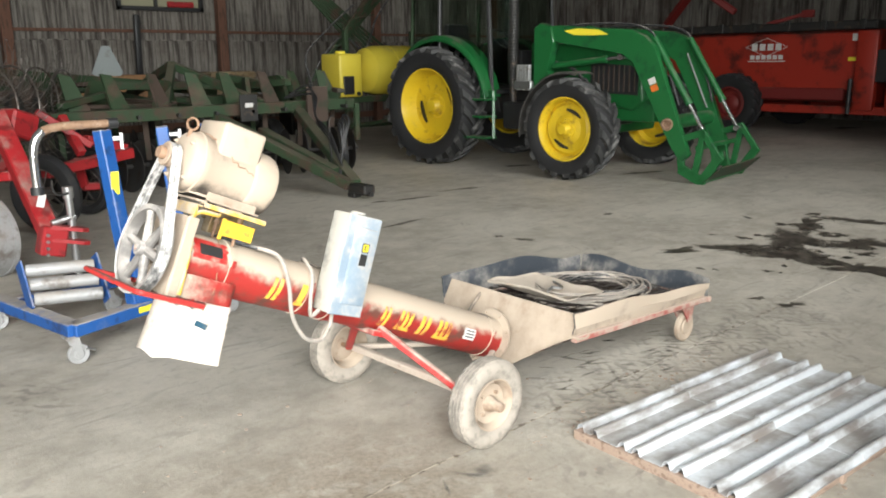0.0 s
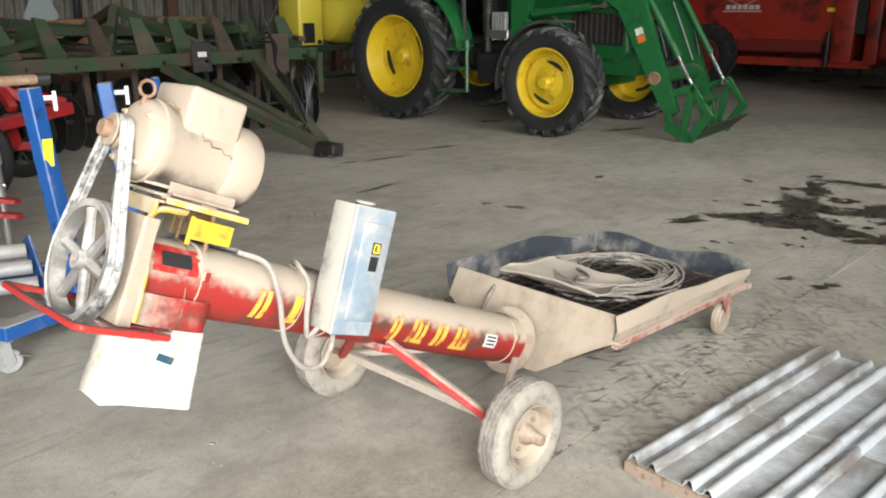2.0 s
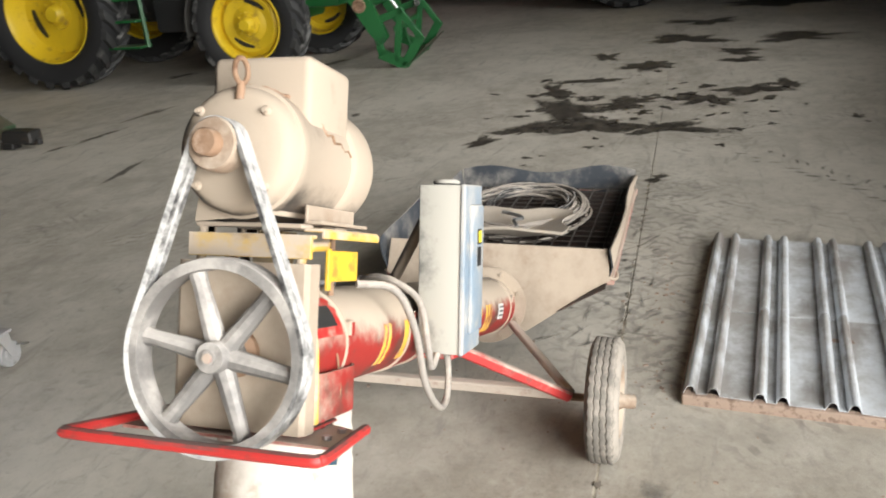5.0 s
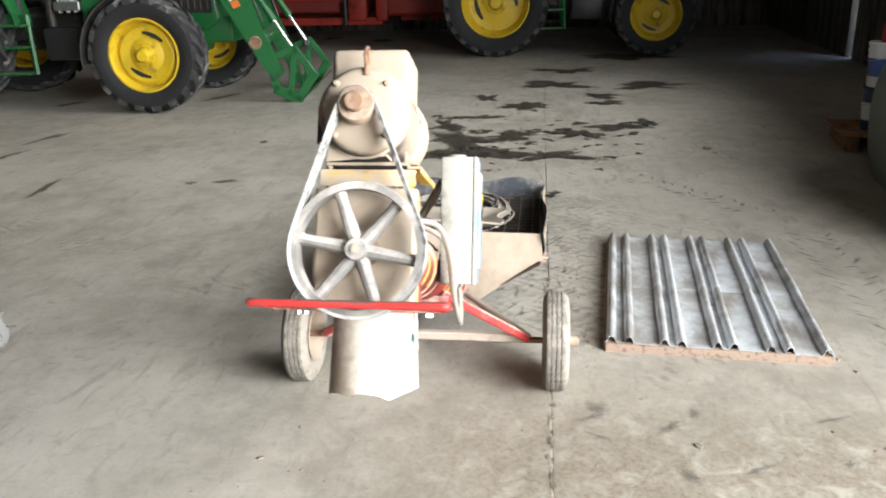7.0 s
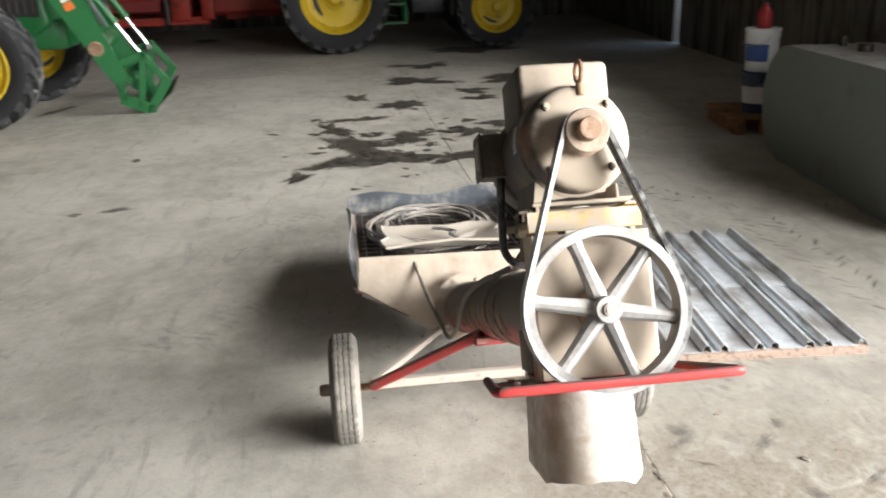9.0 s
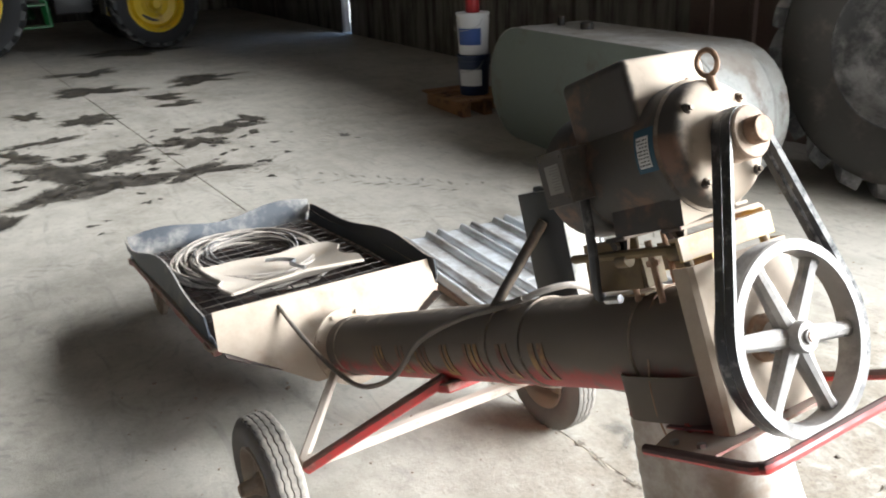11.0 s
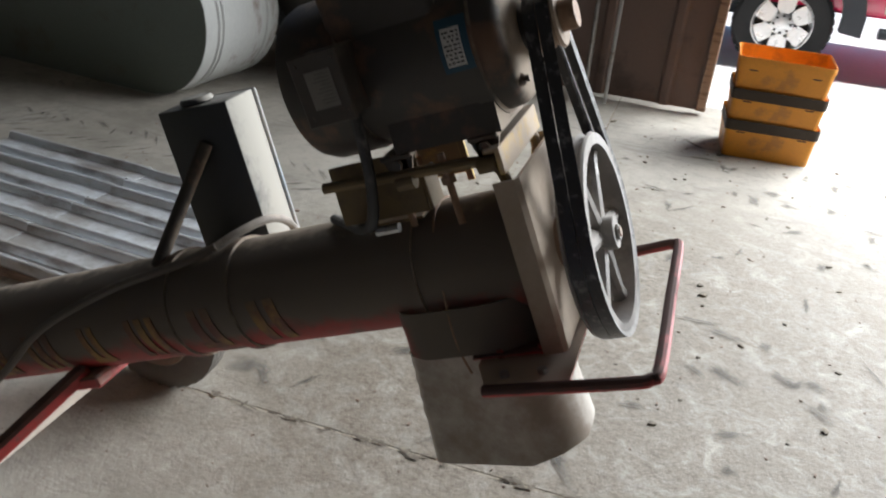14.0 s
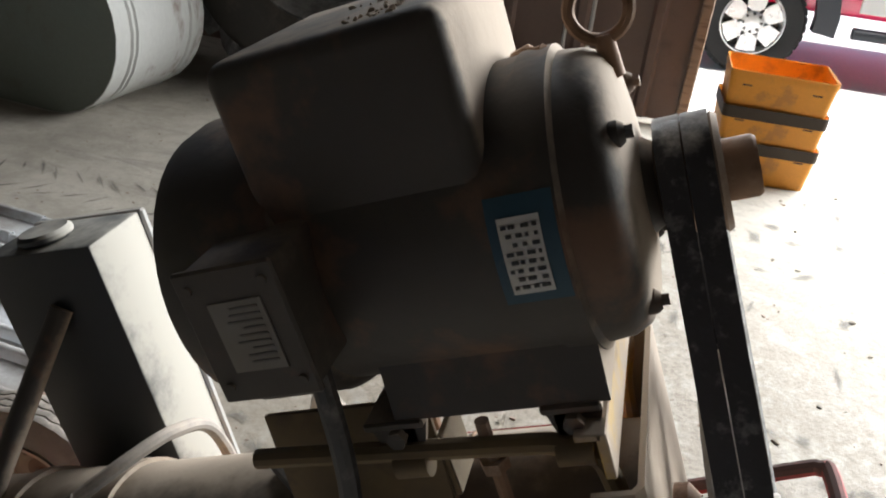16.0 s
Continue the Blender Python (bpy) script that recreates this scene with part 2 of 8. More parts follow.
YELLOW_MARK = surface("yellow_lettering_paint", (0.72, 0.4, 0.05), 0.55, dust=(0.47, 0.36, 0.25), dust_amount=0.22, dust_top=0.9, scale=22, stain=(0.25, 0.06, 0.03), stain_amount=0.5)
# Darker lettering yellow for the +y side of the tube.
MARK_DIM = surface("dim_yellow_lettering_paint", (0.23, 0.125, 0.03), 0.6, dust=(0.13, 0.1, 0.075), dust_amount=0.35, dust_top=0.9, scale=16, stain=(0.1, 0.03, 0.02), stain_amount=0.7)
# Dark mottled colour for the hopper bottom under the grate.
HOPPER_DARK = surface("dark_hopper_steel", (0.045, 0.032, 0.027), 0.8, stain=(0.13, 0.07, 0.05), stain_amount=0.3, scale=20)
JOINT_PALE = surface("pale_packed_joint_dust", (0.4, 0.355, 0.28), 0.95, stain=(0.12, 0.1, 0.08), stain_amount=0.5, scale=24)
BOX_BLUE = surface("dusty_blue_grey_enamel", (0.19, 0.245, 0.3), 0.5, dust=(0.42, 0.4, 0.37), dust_amount=0.42, dust_top=0.6, scale=9, stain=(0.36, 0.34, 0.31), stain_amount=0.4)
# Dust is pale towards -x and -y only; the lit box side is painted in.
BOX_SIDE = surface("dusted_side_lit_enamel", (0.032, 0.036, 0.039), 0.5, dust=(0.4, 0.38, 0.335), dust_amount=0.12, dust_light_y=-1.0, dust_light_x=-0.9, dust_top=0.5, scale=10)
PULLEY = surface("dusty_cast_pulley", (0.19, 0.18, 0.172), 0.5, 0.3, dust=(0.42, 0.39, 0.36), dust_amount=0.34, dust_top=0.3, scale=16, bump=0.4)
# Pale dust towards -x and -y also paints the belt's sheen there.
BELT = surface("worn_rubber_belt", (0.035, 0.035, 0.038), 0.32, 0.15, dust=(0.43, 0.42, 0.405), dust_amount=0.27, dust_top=0.4, dust_light_y=-0.75, dust_light_x=-0.5, scale=60, grain=160, bump=0.6, stain=(0.2, 0.195, 0.19), stain_amount=0.25)
RUST = surface("rusty_shaft", (0.26, 0.16, 0.1), 0.75, 0.2, dust=(0.5, 0.4, 0.32), dust_amount=0.2, scale=30, stain=(0.12, 0.06, 0.03), stain_amount=0.4, bump=0.4)
# Tyre dust thins towards +y to paint that side in shade.
TYRE_DUSTY = surface("dusty_small_tyre_rubber", (0.15, 0.137, 0.12), 0.8, dust=(0.33, 0.294, 0.252), dust_amount=0.36, dust_top=0.16, dust_light_y=-1.8, scale=34, bump=0.3)
HOSE = surface("dusty_grey_hose", (0.26, 0.235, 0.21), 0.65, dust=(0.42, 0.365, 0.31), dust_amount=0.25, dust_top=0.4, scale=25, stain=(0.12, 0.1, 0.085), stain_amount=0.3, bump=0.3)
CORD = surface("dirty_brown_cord", (0.1, 0.085, 0.07), 0.65, dust=(0.3, 0.25, 0.2), dust_amount=0.05, dust_top=0.5, dust_light_y=-0.6, scale=25)
CABLE_BLACK = surface("black_cable", (0.03, 0.03, 0.032), 0.5, dust=(0.4, 0.37, 0.34), dust_amount=0.1, dust_top=0.4, scale=20)
TRAY_DARK = surface("blue_black_rubber_sheet", (0.04, 0.047, 0.058), 0.5, dust=(0.46, 0.42, 0.37), dust_amount=0.3, dust_top=0.3, scale=5, bump=0.15)
STEEL = surface("dull_steel", (0.45, 0.45, 0.45), 0.35, 0.9, stain=(0.2, 0.16, 0.12), stain_amount=0.25, scale=20)
RAIL = surface("dust_caked_red_rail", (0.3, 0.06, 0.05), 0.6, dust=(0.42, 0.33, 0.27), dust_amount=0.52, dust_top=0.5, scale=16)
SPOUT = surface("pale_sheet_spout", (0.5, 0.46, 0.41), 0.6, dust=(0.28, 0.225, 0.175), dust_amount=-0.1, dust_top=0.7, dust_light_y=0.8, dust_light_x=-0.2, scale=9, stain=(0.26, 0.19, 0.13), stain_amount=0.32, bump=0.35)
GALV = surface("dull_zinc", (0.3, 0.3, 0.3), 0.5, 0.2, dust=(0.3, 0.27, 0.24), dust_amount=0.2, dust_top=0.3, scale=8, grain=40, stain=(0.14, 0.12, 0.105), stain_amount=0.4, bump=0.2)
SHEET_METAL = surface("galvanised_roof_sheet", (0.66, 0.69, 0.72), 0.36, 0.2, dust=(0.3, 0.285, 0.265), dust_amount=-0.16, dust_top=0.62, scale=4, grain=40, stretch=(0.5, 1.2, 1.0), stain=(0.2, 0.17, 0.15), stain_amount=0.42, bump=0.2)
WOOD_RAW = surface("dusty_board", (0.3, 0.22, 0.17), 0.85, stain=(0.15, 0.1, 0.075), stain_amount=0.4, scale=7, grain=50, stretch=(1, 6, 6), bump=0.4)
WOOD_ORANGE = surface("brown_pallet_wood", (0.3, 0.16, 0.075), 0.85, stain=(0.12, 0.07, 0.045), stain_amount=0.4, scale=7)
TRACTOR_GREEN = surface("green_tractor_paint", (0.01, 0.105, 0.026), 0.42, dust=(0.17, 0.17, 0.12), dust_amount=-0.06, dust_top=0.5, scale=5, bump=0.08, coat=0.1, stain=(0.006, 0.05, 0.016), stain_amount=0.3)
TRACTOR_YELLOW = surface("yellow_tractor_paint", (0.66, 0.46, 0.02), 0.42, dust=(0.36, 0.27, 0.12), dust_amount=0.0, dust_top=0.25, scale=7, bump=0.06, stain=(0.3, 0.18, 0.03), stain_amount=0.25)
FARM_TYRE = surface("farm_tyre_rubber", (0.014, 0.014, 0.015), 0.75, dust=(0.09, 0.08, 0.068), dust_amount=0.05, dust_top=0.2, scale=7, bump=0.35, bump_dist=0.004)
LUG_WORN = surface("worn_lug_rubber", (0.035, 0.035, 0.035), 0.65, dust=(0.32, 0.31, 0.295), dust_amount=0.2, dust_top=0.1, scale=12, bump=0.3)
TYRE_GREY = surface("mud_dusted_tyre_rubber", (0.06, 0.062, 0.066), 0.6, dust=(0.4, 0.4, 0.4), dust_amount=0.36, dust_top=0.3, scale=6, bump=0.3, bump_dist=0.004)
DARK_IRON = surface("dark_greasy_iron", (0.035, 0.034, 0.033), 0.5, 0.4, stain=(0.1, 0.07, 0.05), stain_amount=0.3, scale=9, bump=0.25)
BLACK_PLASTIC = surface("black_plastic", (0.02, 0.02, 0.021), 0.45, dust=(0.2, 0.18, 0.15), dust_amount=-0.05, dust_top=0.2, scale=6)
DISC_GREEN = surface("weathered_green_frame_paint", (0.02, 0.044, 0.017), 0.75, dust=(0.085, 0.078, 0.05), dust_amount=0.12, dust_top=0.5, scale=5, stain=(0.055, 0.032, 0.02), stain_amount=0.5, bump=0.3)
DISC_BROWN = surface("rusty_brown_frame_steel", (0.06, 0.04, 0.03), 0.8, dust=(0.15, 0.12, 0.09), dust_amount=0.05, dust_top=0.5, scale=6, stain=(0.025, 0.035, 0.018), stain_amount=0.4, bump=0.3)
DISC_STEEL = surface("worn_disc_steel", (0.05, 0.048, 0.046), 0.65, 0.4, stain=(0.05, 0.035, 0.028), stain_amount=0.4, scale=9)
RAKE_RED = surface("red_machine_paint", (0.33, 0.014, 0.018), 0.5, dust=(0.28, 0.19, 0.16), dust_amount=0.02, dust_top=0.4, scale=9, bump=0.15, stain=(0.12, 0.012, 0.012), stain_amount=0.35)
TINE_STEEL = surface("dark_spring_steel", (0.12, 0.105, 0.095), 0.45, 0.6, stain=(0.06, 0.04, 0.03), stain_amount=0.4, scale=9)
SPREADER_RED = surface("red_spreader_paint", (0.32, 0.024, 0.012), 0.45, dust=(0.075, 0.04, 0.03), dust_amount=0.08, dust_top=0.3, scale=2.5, stain=(0.07, 0.011, 0.008), stain_amount=0.45, bump=0.08)
DARK_RED = surface("dark_red_paint", (0.16, 0.014, 0.012), 0.55, dust=(0.16, 0.12, 0.09), dust_amount=0.0, dust_top=0.3, scale=5)
STAND_BLUE = surface("blue_stand_paint", (0.012, 0.075, 0.27), 0.45, dust=(0.33, 0.3, 0.27), dust_amount=0.08, dust_top=0.6, scale=11, bump=0.15, stain=(0.01, 0.022, 0.08), stain_amount=0.35)
WHITE_PLASTIC = surface("white_plastic", (0.72, 0.72, 0.72), 0.45, scale=8, vary=0.04)
BLUE_PLASTIC = surface("blue_plastic", (0.03, 0.08, 0.28), 0.45, scale=8)
LABEL_WHITE = surface("white_label", (0.6, 0.59, 0.57), 0.6, dust=(0.4, 0.36, 0.31), dust_amount=0.2, dust_top=0.1, scale=30, bump=0)
LABEL_BLACK = surface("black_label", (0.02, 0.02, 0.02), 0.5, bump=0)
LABEL_YELLOW = surface("yellow_label", (0.8, 0.66, 0.04), 0.5, bump=0)
LABEL_BLUE = surface("blue_label", (0.016, 0.06, 0.095), 0.55, dust=(0.2, 0.19, 0.17), dust_amount=0.15, scale=30, bump=0)
LABEL_DIM = surface("dirty_paper_label", (0.2, 0.185, 0.165), 0.7, dust=(0.12, 0.105, 0.09), dust_amount=0.2, scale=40, bump=0)
CLEAN_RED = surface("wiped_red_paint", (0.38, 0.018, 0.016), 0.5, dust=(0.4, 0.32, 0.25), dust_amount=0.24, dust_top=0.0, scale=26)
HUB_DUST = surface("dust_caked_hub", (0.24, 0.17, 0.12), 0.8, dust=(0.4, 0.33, 0.26), dust_amount=0.3, dust_top=0.3, dust_light_y=-0.4, scale=25, bump=0.4)
PAIL_DARK = surface("dark_blue_plastic", (0.012, 0.025, 0.07), 0.45, scale=8)
DULL_CHROME = surface("dull_chrome", (0.5, 0.5, 0.5), 0.3, 0.85, dust=(0.25, 0.22, 0.19), dust_amount=0.05, dust_top=0.2, scale=14)
YELLOW_TANK = surface("yellow_plastic_tank", (0.62, 0.5, 0.05), 0.45, dust=(0.4, 0.34, 0.14), dust_amount=0.0, dust_top=0.3, scale=5, bump=0.04)
SIGN_GREY = surface("dull_sign_back", (0.2, 0.22, 0.22), 0.5, 0.2, stain=(0.12, 0.11, 0.1), stain_amount=0.3, scale=8)
LABEL_PRINT = surface("faded_print", (0.12, 0.11, 0.1), 0.7, bump=0)
FLAP_DUSTY = surface("dust_caked_rubber_flap", (0.035, 0.037, 0.042), 0.6, dust=(0.42, 0.345, 0.27), dust_amount=0.12, dust_top=0.45, dust_light_y=-1.6, scale=8, bump=0.25)
# Strut dust turns darker towards +y, a painted shaded side.
STRUT_RED = surface("dusted_red_strut_paint", (0.4, 0.03, 0.028), 0.55, dust=(0.4, 0.32, 0.265), dust_amount=0.26, dust_top=0.6, dust_light_y=0.15, shade_tint=(0.15, 0.085, 0.068), scale=18, stain=(0.14, 0.06, 0.05), stain_amount=0.3)
DECAL_ORANGE = surface("orange_decal", (0.6, 0.14, 0.02), 0.5, bump=0)
FENDER_GREY = surface("dusty_mudguard_plastic", (0.05, 0.047, 0.043), 0.6, dust=(0.19, 0.165, 0.14), dust_amount=0.2, dust_top=0.3, scale=6)
TANK_PAINT = surface("grey_green_tank_paint", (0.155, 0.182, 0.165), 0.45, dust=(0.36, 0.335, 0.3), dust_amount=0.0, dust_top=0.8, scale=3, stain=(0.13, 0.11, 0.09), stain_amount=0.25, bump=0.1)
TANK_BARREL = surface("white_tank_paint", (0.43, 0.435, 0.42), 0.26, dust=(0.36, 0.33, 0.29), dust_amount=0.05, dust_top=0.5, scale=5, stain=(0.16, 0.11, 0.08), stain_amount=0.35, stretch=(1, 1, 0.4), bump=0.08)
BIN_ORANGE = surface("amber_plastic_tote", (0.68, 0.27, 0.014), 0.5, dust=(0.4, 0.2, 0.06), dust_amount=0.2, dust_top=0.3, scale=9, stain=(0.4, 0.16, 0.03), stain_amount=0.25)
BIN_BAND = surface("dark_bin_rim", (0.035, 0.02, 0.009), 0.6, scale=9)
CAR_RED = surface("red_car_paint", (0.62, 0.02, 0.09), 0.25, scale=3, vary=0.03, bump=0, coat=0.6)
CAR_DARK = surface("dark_car_trim", (0.03, 0.035, 0.045), 0.5, bump=0)
ALLOY = surface("bright_alloy", (0.75, 0.75, 0.76), 0.3, 0.5, bump=0)
CHROME = surface("chrome_pipe", (0.75, 0.75, 0.75), 0.18, 0.95, bump=0)
POST_WOOD = surface("old_brown_post", (0.13, 0.062, 0.04), 0.85, stain=(0.06, 0.035, 0.025), stain_amount=0.4, scale=4, stretch=(6, 6, 1), bump=0.4)
DOOR_BROWN = surface("brown_painted_sheet", (0.15, 0.1, 0.085), 0.55, dust=(0.3, 0.25, 0.21), dust_amount=0.0, dust_top=0.2, scale=3, stain=(0.07, 0.05, 0.045), stain_amount=0.3)
def clear_glass():
    mt, nt, bs = _nodes("tinted_cab_glass")
    bs.inputs["Base Color"].default_value = (0.6, 0.68, 0.62, 1)
    bs.inputs["Transmission Weight"].default_value = 1.0
    bs.inputs["Roughness"].default_value = 0.03
    bs.inputs["IOR"].default_value = 1.2
    return mt


GLASS_DARK = clear_glass()
PAPER = surface("dusty_feed_sack", (0.4, 0.345, 0.285), 0.85, stain=(0.4, 0.32, 0.24), stain_amount=0.3, scale=7, bump=0.4, bump_dist=0.004)
ROOF_STEEL = surface("dull_roof_sheet", (0.14, 0.13, 0.12), 0.6, 0.1, stain=(0.08, 0.06, 0.05), stain_amount=0.3, scale=2)


def concrete():
    mt, nt, bs = _nodes("worn_concrete")
    co = nt.nodes.new("ShaderNodeTexCoord").outputs["Object"]
    a = _noise(nt, co, 0.6, 6, 0.65)
    b = _noise(nt, co, 4.0, 8, 0.72)
    c = _noise(nt, co, 75.0, 4, 0.7)
    d = _noise(nt, co, 1.3, 8, 0.75, None, 1.4)
    e = _noise(nt, co, 18.0, 6, 0.7, None, 0.6)
    col = _mix(nt, _ramp(nt, b, 0.3, 0.7), (0.3, 0.275, 0.23), (0.46, 0.425, 0.365))
    col = _mix(nt, _math(nt, "MULTIPLY", _ramp(nt, a, 0.42, 0.62), 0.6), col, (0.53, 0.495, 0.43))
    col = _mix(nt, _math(nt, "MULTIPLY", _ramp(nt, d, 0.55, 0.72), 0.5), col, (0.27, 0.25, 0.22))
    smear = _noise(nt, co, 5.0, 6, 0.62, (0.5, 2.0, 1.0), 1.0)
    col = _mix(nt, _math(nt, "MULTIPLY", _ramp(nt, smear, 0.54, 0.7), 0.55), col, (0.24, 0.22, 0.195))
    col = _mix(nt, _math(nt, "MULTIPLY", _ramp(nt, e, 0.5, 0.72), 0.4), col, (0.235, 0.21, 0.175))
    grit = _noise(nt, co, 42.0, 5, 0.75)
    col = _mix(nt, _math(nt, "MULTIPLY", _ramp(nt, grit, 0.56, 0.7), 0.3), col, (0.2, 0.175, 0.145))
    # faint tyre prints: broken bands in patches, and along the lane beside the sheets
    sp = nt.nodes.new("ShaderNodeSeparateXYZ")
    nt.links.new(co, sp.inputs["Vector"])
    off = _math(nt, "ABSOLUTE", _math(nt, "SUBTRACT", sp.outputs["Y"], 2.1), 0)
    lane = _math(nt, "MULTIPLY", _ramp(nt, off, 0.1, 0.5, True), _math(nt, "MULTIPLY", _ramp(nt, sp.outputs["X"], 2.5, 3.1), _ramp(nt, sp.outputs["X"], 4.9, 5.8, True)))
    for turn, seed in ((0.6, 0.0), (-0.7, 7.0)):
        mp = nt.nodes.new("ShaderNodeMapping")
        mp.inputs["Rotation"].default_value = (0, 0, turn)
        mp.inputs["Location"].default_value = (seed, seed, 0)
        nt.links.new(co, mp.inputs["Vector"])
        wv = nt.nodes.new("ShaderNodeTexWave")
        wv.inputs["Scale"].default_value = 4.5
        wv.inputs["Distortion"].default_value = 7.0
        wv.inputs["Detail"].default_value = 3.0
        wv.inputs["Detail Scale"].default_value = 2.0
        nt.links.new(mp.outputs["Vector"], wv.inputs["Vector"])
        where = _ramp(nt, _noise(nt, mp.outputs["Vector"], 1.1, 5, 0.6), 0.55, 0.68)
        broken = _ramp(nt, _noise(nt, mp.outputs["Vector"], 7.0, 4, 0.6), 0.42, 0.6)
        where = _math(nt, "MINIMUM", _math(nt, "ADD", where, lane), 1.0)
        f = _math(nt, "MULTIPLY", _math(nt, "MULTIPLY", _ramp(nt, wv.outputs["Fac"], 0.55, 0.85), where), broken)
        col = _mix(nt, _math(nt, "MULTIPLY", f, 0.6), col, (0.17, 0.155, 0.135))
    # earth and chaff trodden in by the open doorway; the mask also paints the doorway light's falloff
    clump = _noise(nt, co, 9.0, 7, 0.72, None, 0.8)
    earth = _math(nt, "MULTIPLY", _math(nt, "MULTIPLY", _math(nt, "MULTIPLY", _ramp(nt, sp.outputs["Y"], -0.7, 0.9), _ramp(nt, sp.outputs["Y"], 2.1, 3.2, True)), _ramp(nt, sp.outputs["X"], 1.9, 2.8, True)), _ramp(nt, clump, 0.3, 0.55))
    col = _mix(nt, _math(nt, "MULTIPLY", earth, 0.85), col, _mix(nt, _ramp(nt, grit, 0.4, 0.65), (0.275, 0.235, 0.182), (0.165, 0.133, 0.098)))
    col = _mix(nt, _math(nt, "MULTIPLY", _ramp(nt, c, 0.64, 0.76), 0.25), col, (0.17, 0.145, 0.12))
    nt.links.new(col, bs.inputs["Base Color"])
    rg = nt.nodes.new("ShaderNodeMapRange")
    rg.inputs["To Min"].default_value, rg.inputs["To Max"].default_value = 0.5, 0.85
    nt.links.new(b, rg.inputs["Value"])
    nt.links.new(rg.outputs["Result"], bs.inputs["Roughness"])
    _bump(nt, bs, _math(nt, "ADD", _math(nt, "MULTIPLY", c, 0.35), _math(nt, "ADD", _math(nt, "MULTIPLY", b, 0.45), _math(nt, "MULTIPLY", e, 0.4))), 0.5, 0.012)
    return mt


CONCRETE = concrete()


def fade(mt, solid_at=0.42, most=1.0):
    """Lets a stain thin out towards its rim, where the concrete shows through."""
    nt = mt.node_tree
    bs = nt.nodes["Principled BSDF"]
    out = [n for n in nt.nodes if n.bl_idname == "ShaderNodeOutputMaterial"][0]
    co = nt.nodes.new("ShaderNodeTexCoord").outputs["Object"]
    edge = nt.nodes.new("ShaderNodeAttribute")
    edge.attribute_name = "edge"
    f = _math(nt, "ADD", edge.outputs["Fac"], _math(nt, "MULTIPLY", _math(nt, "SUBTRACT", _noise(nt, co, 14.0, 7, 0.7), 0.5), 0.9))
    mx = nt.nodes.new("ShaderNodeMixShader")
    nt.links.new(_math(nt, "MULTIPLY", _ramp(nt, f, 0.08, solid_at), most), mx.inputs[0])
    nt.links.new(nt.nodes.new("ShaderNodeBsdfTransparent").outputs[0], mx.inputs[1])
    nt.links.new(bs.outputs[0], mx.inputs[2])
    nt.links.new(mx.outputs[0], out.inputs["Surface"])
    return mt


def oil():
    mt, nt, bs = _nodes("oil_soaked_concrete")
    co = nt.nodes.new("ShaderNodeTexCoord").outputs["Object"]
    b = _noise(nt, co, 9.0, 8, 0.7)
    nt.links.new(_mix(nt, _ramp(nt, b, 0.35, 0.7), (0.018, 0.015, 0.012), (0.12, 0.104, 0.085)), bs.inputs["Base Color"])
    rg = nt.nodes.new("ShaderNodeMapRange")
    rg.inputs["To Min"].default_value, rg.inputs["To Max"].default_value = 0.3, 0.75
    nt.links.new(b, rg.inputs["Value"])
    nt.links.new(rg.outputs["Result"], bs.inputs["Roughness"])
    return mt


OIL = fade(oil(), 0.6, 0.94)
WORN_OIL = fade(surface("worn_oil_stain", (0.1, 0.088, 0.074), 0.75, stain=(0.25, 0.225, 0.19), stain_amount=0.45, scale=12, grain=50), 0.8, 0.85)
SMUDGE = fade(surface("rubber_smudge_on_concrete", (0.15, 0.138, 0.122), 0.85, stain=(0.26, 0.24, 0.21), stain_amount=0.5, scale=26, grain=60), 1.0, 0.58)


def old_sheet():
    mt, nt, bs = _nodes("weathered_wall_sheet")
    co = nt.nodes.new("ShaderNodeTexCoord").outputs["Object"]
    streak = _noise(nt, co, 7.0, 6, 0.7, (1.0, 1.0, 0.08))
    fine = _noise(nt, co, 40.0, 4, 0.6)
    blot = _noise(nt, co, 1.2, 5, 0.6)
    col = _mix(nt, _ramp(nt, streak, 0.36, 0.6), (0.028, 0.022, 0.018), (0.23, 0.215, 0.19))
    col = _mix(nt, _math(nt, "MULTIPLY", _ramp(nt, blot, 0.5, 0.7), 0.7), col, (0.06, 0.042, 0.034))
    col = _mix(nt, _math(nt, "MULTIPLY", fine, 0.3), col, (0.08, 0.06, 0.05))
    nt.links.new(col, bs.inputs["Base Color"])
    bs.inputs["Roughness"].default_value = 0.75
    _bump(nt, bs, fine, 0.2, 0.003)
    return mt


WALL_SHEET = old_sheet()
GRAVEL = surface("pale_gravel", (0.8, 0.785, 0.76), 0.9, stain=(0.68, 0.65, 0.61), stain_amount=0.4, scale=0.5, grain=30, bump=0.6, bump_dist=0.02)

# ---- the hall ----
X0, X1, Y0, Y1, EAVE = -5.0, 22.0, -1.75, 16.8, 5.6
JX, JY = 1.62, 2.18            # saw-cut joints of the floor
DOOR_L, DOOR_R, DOOR_H = -4.6, 1.14, 4.6
SKEW = math.radians(-4.8)      # the front wall beyond the doorway runs slightly outwards

bm = bm_new()
add_box(bm, (600, 600, 0.02), pose(0, 0, -0.14))
solid("ground", bm, GRAVEL, "pale gravel yard reaching to the horizon", "ground", kind="structure")

bm = bm_new()
add_box(bm, (X1 - X0, Y1 - Y0, 0.12), pose((X0 + X1) / 2, (Y0 + Y1) / 2, -0.068))
add_box(bm, (X1 - JX, 2.0, 0.12), pose((X1 + JX) / 2, Y0 - 1.0, -0.068))
floor = solid("floor", bm, CONCRETE, "worn dusty concrete floor with saw-cut joints", "floor", kind="structure")
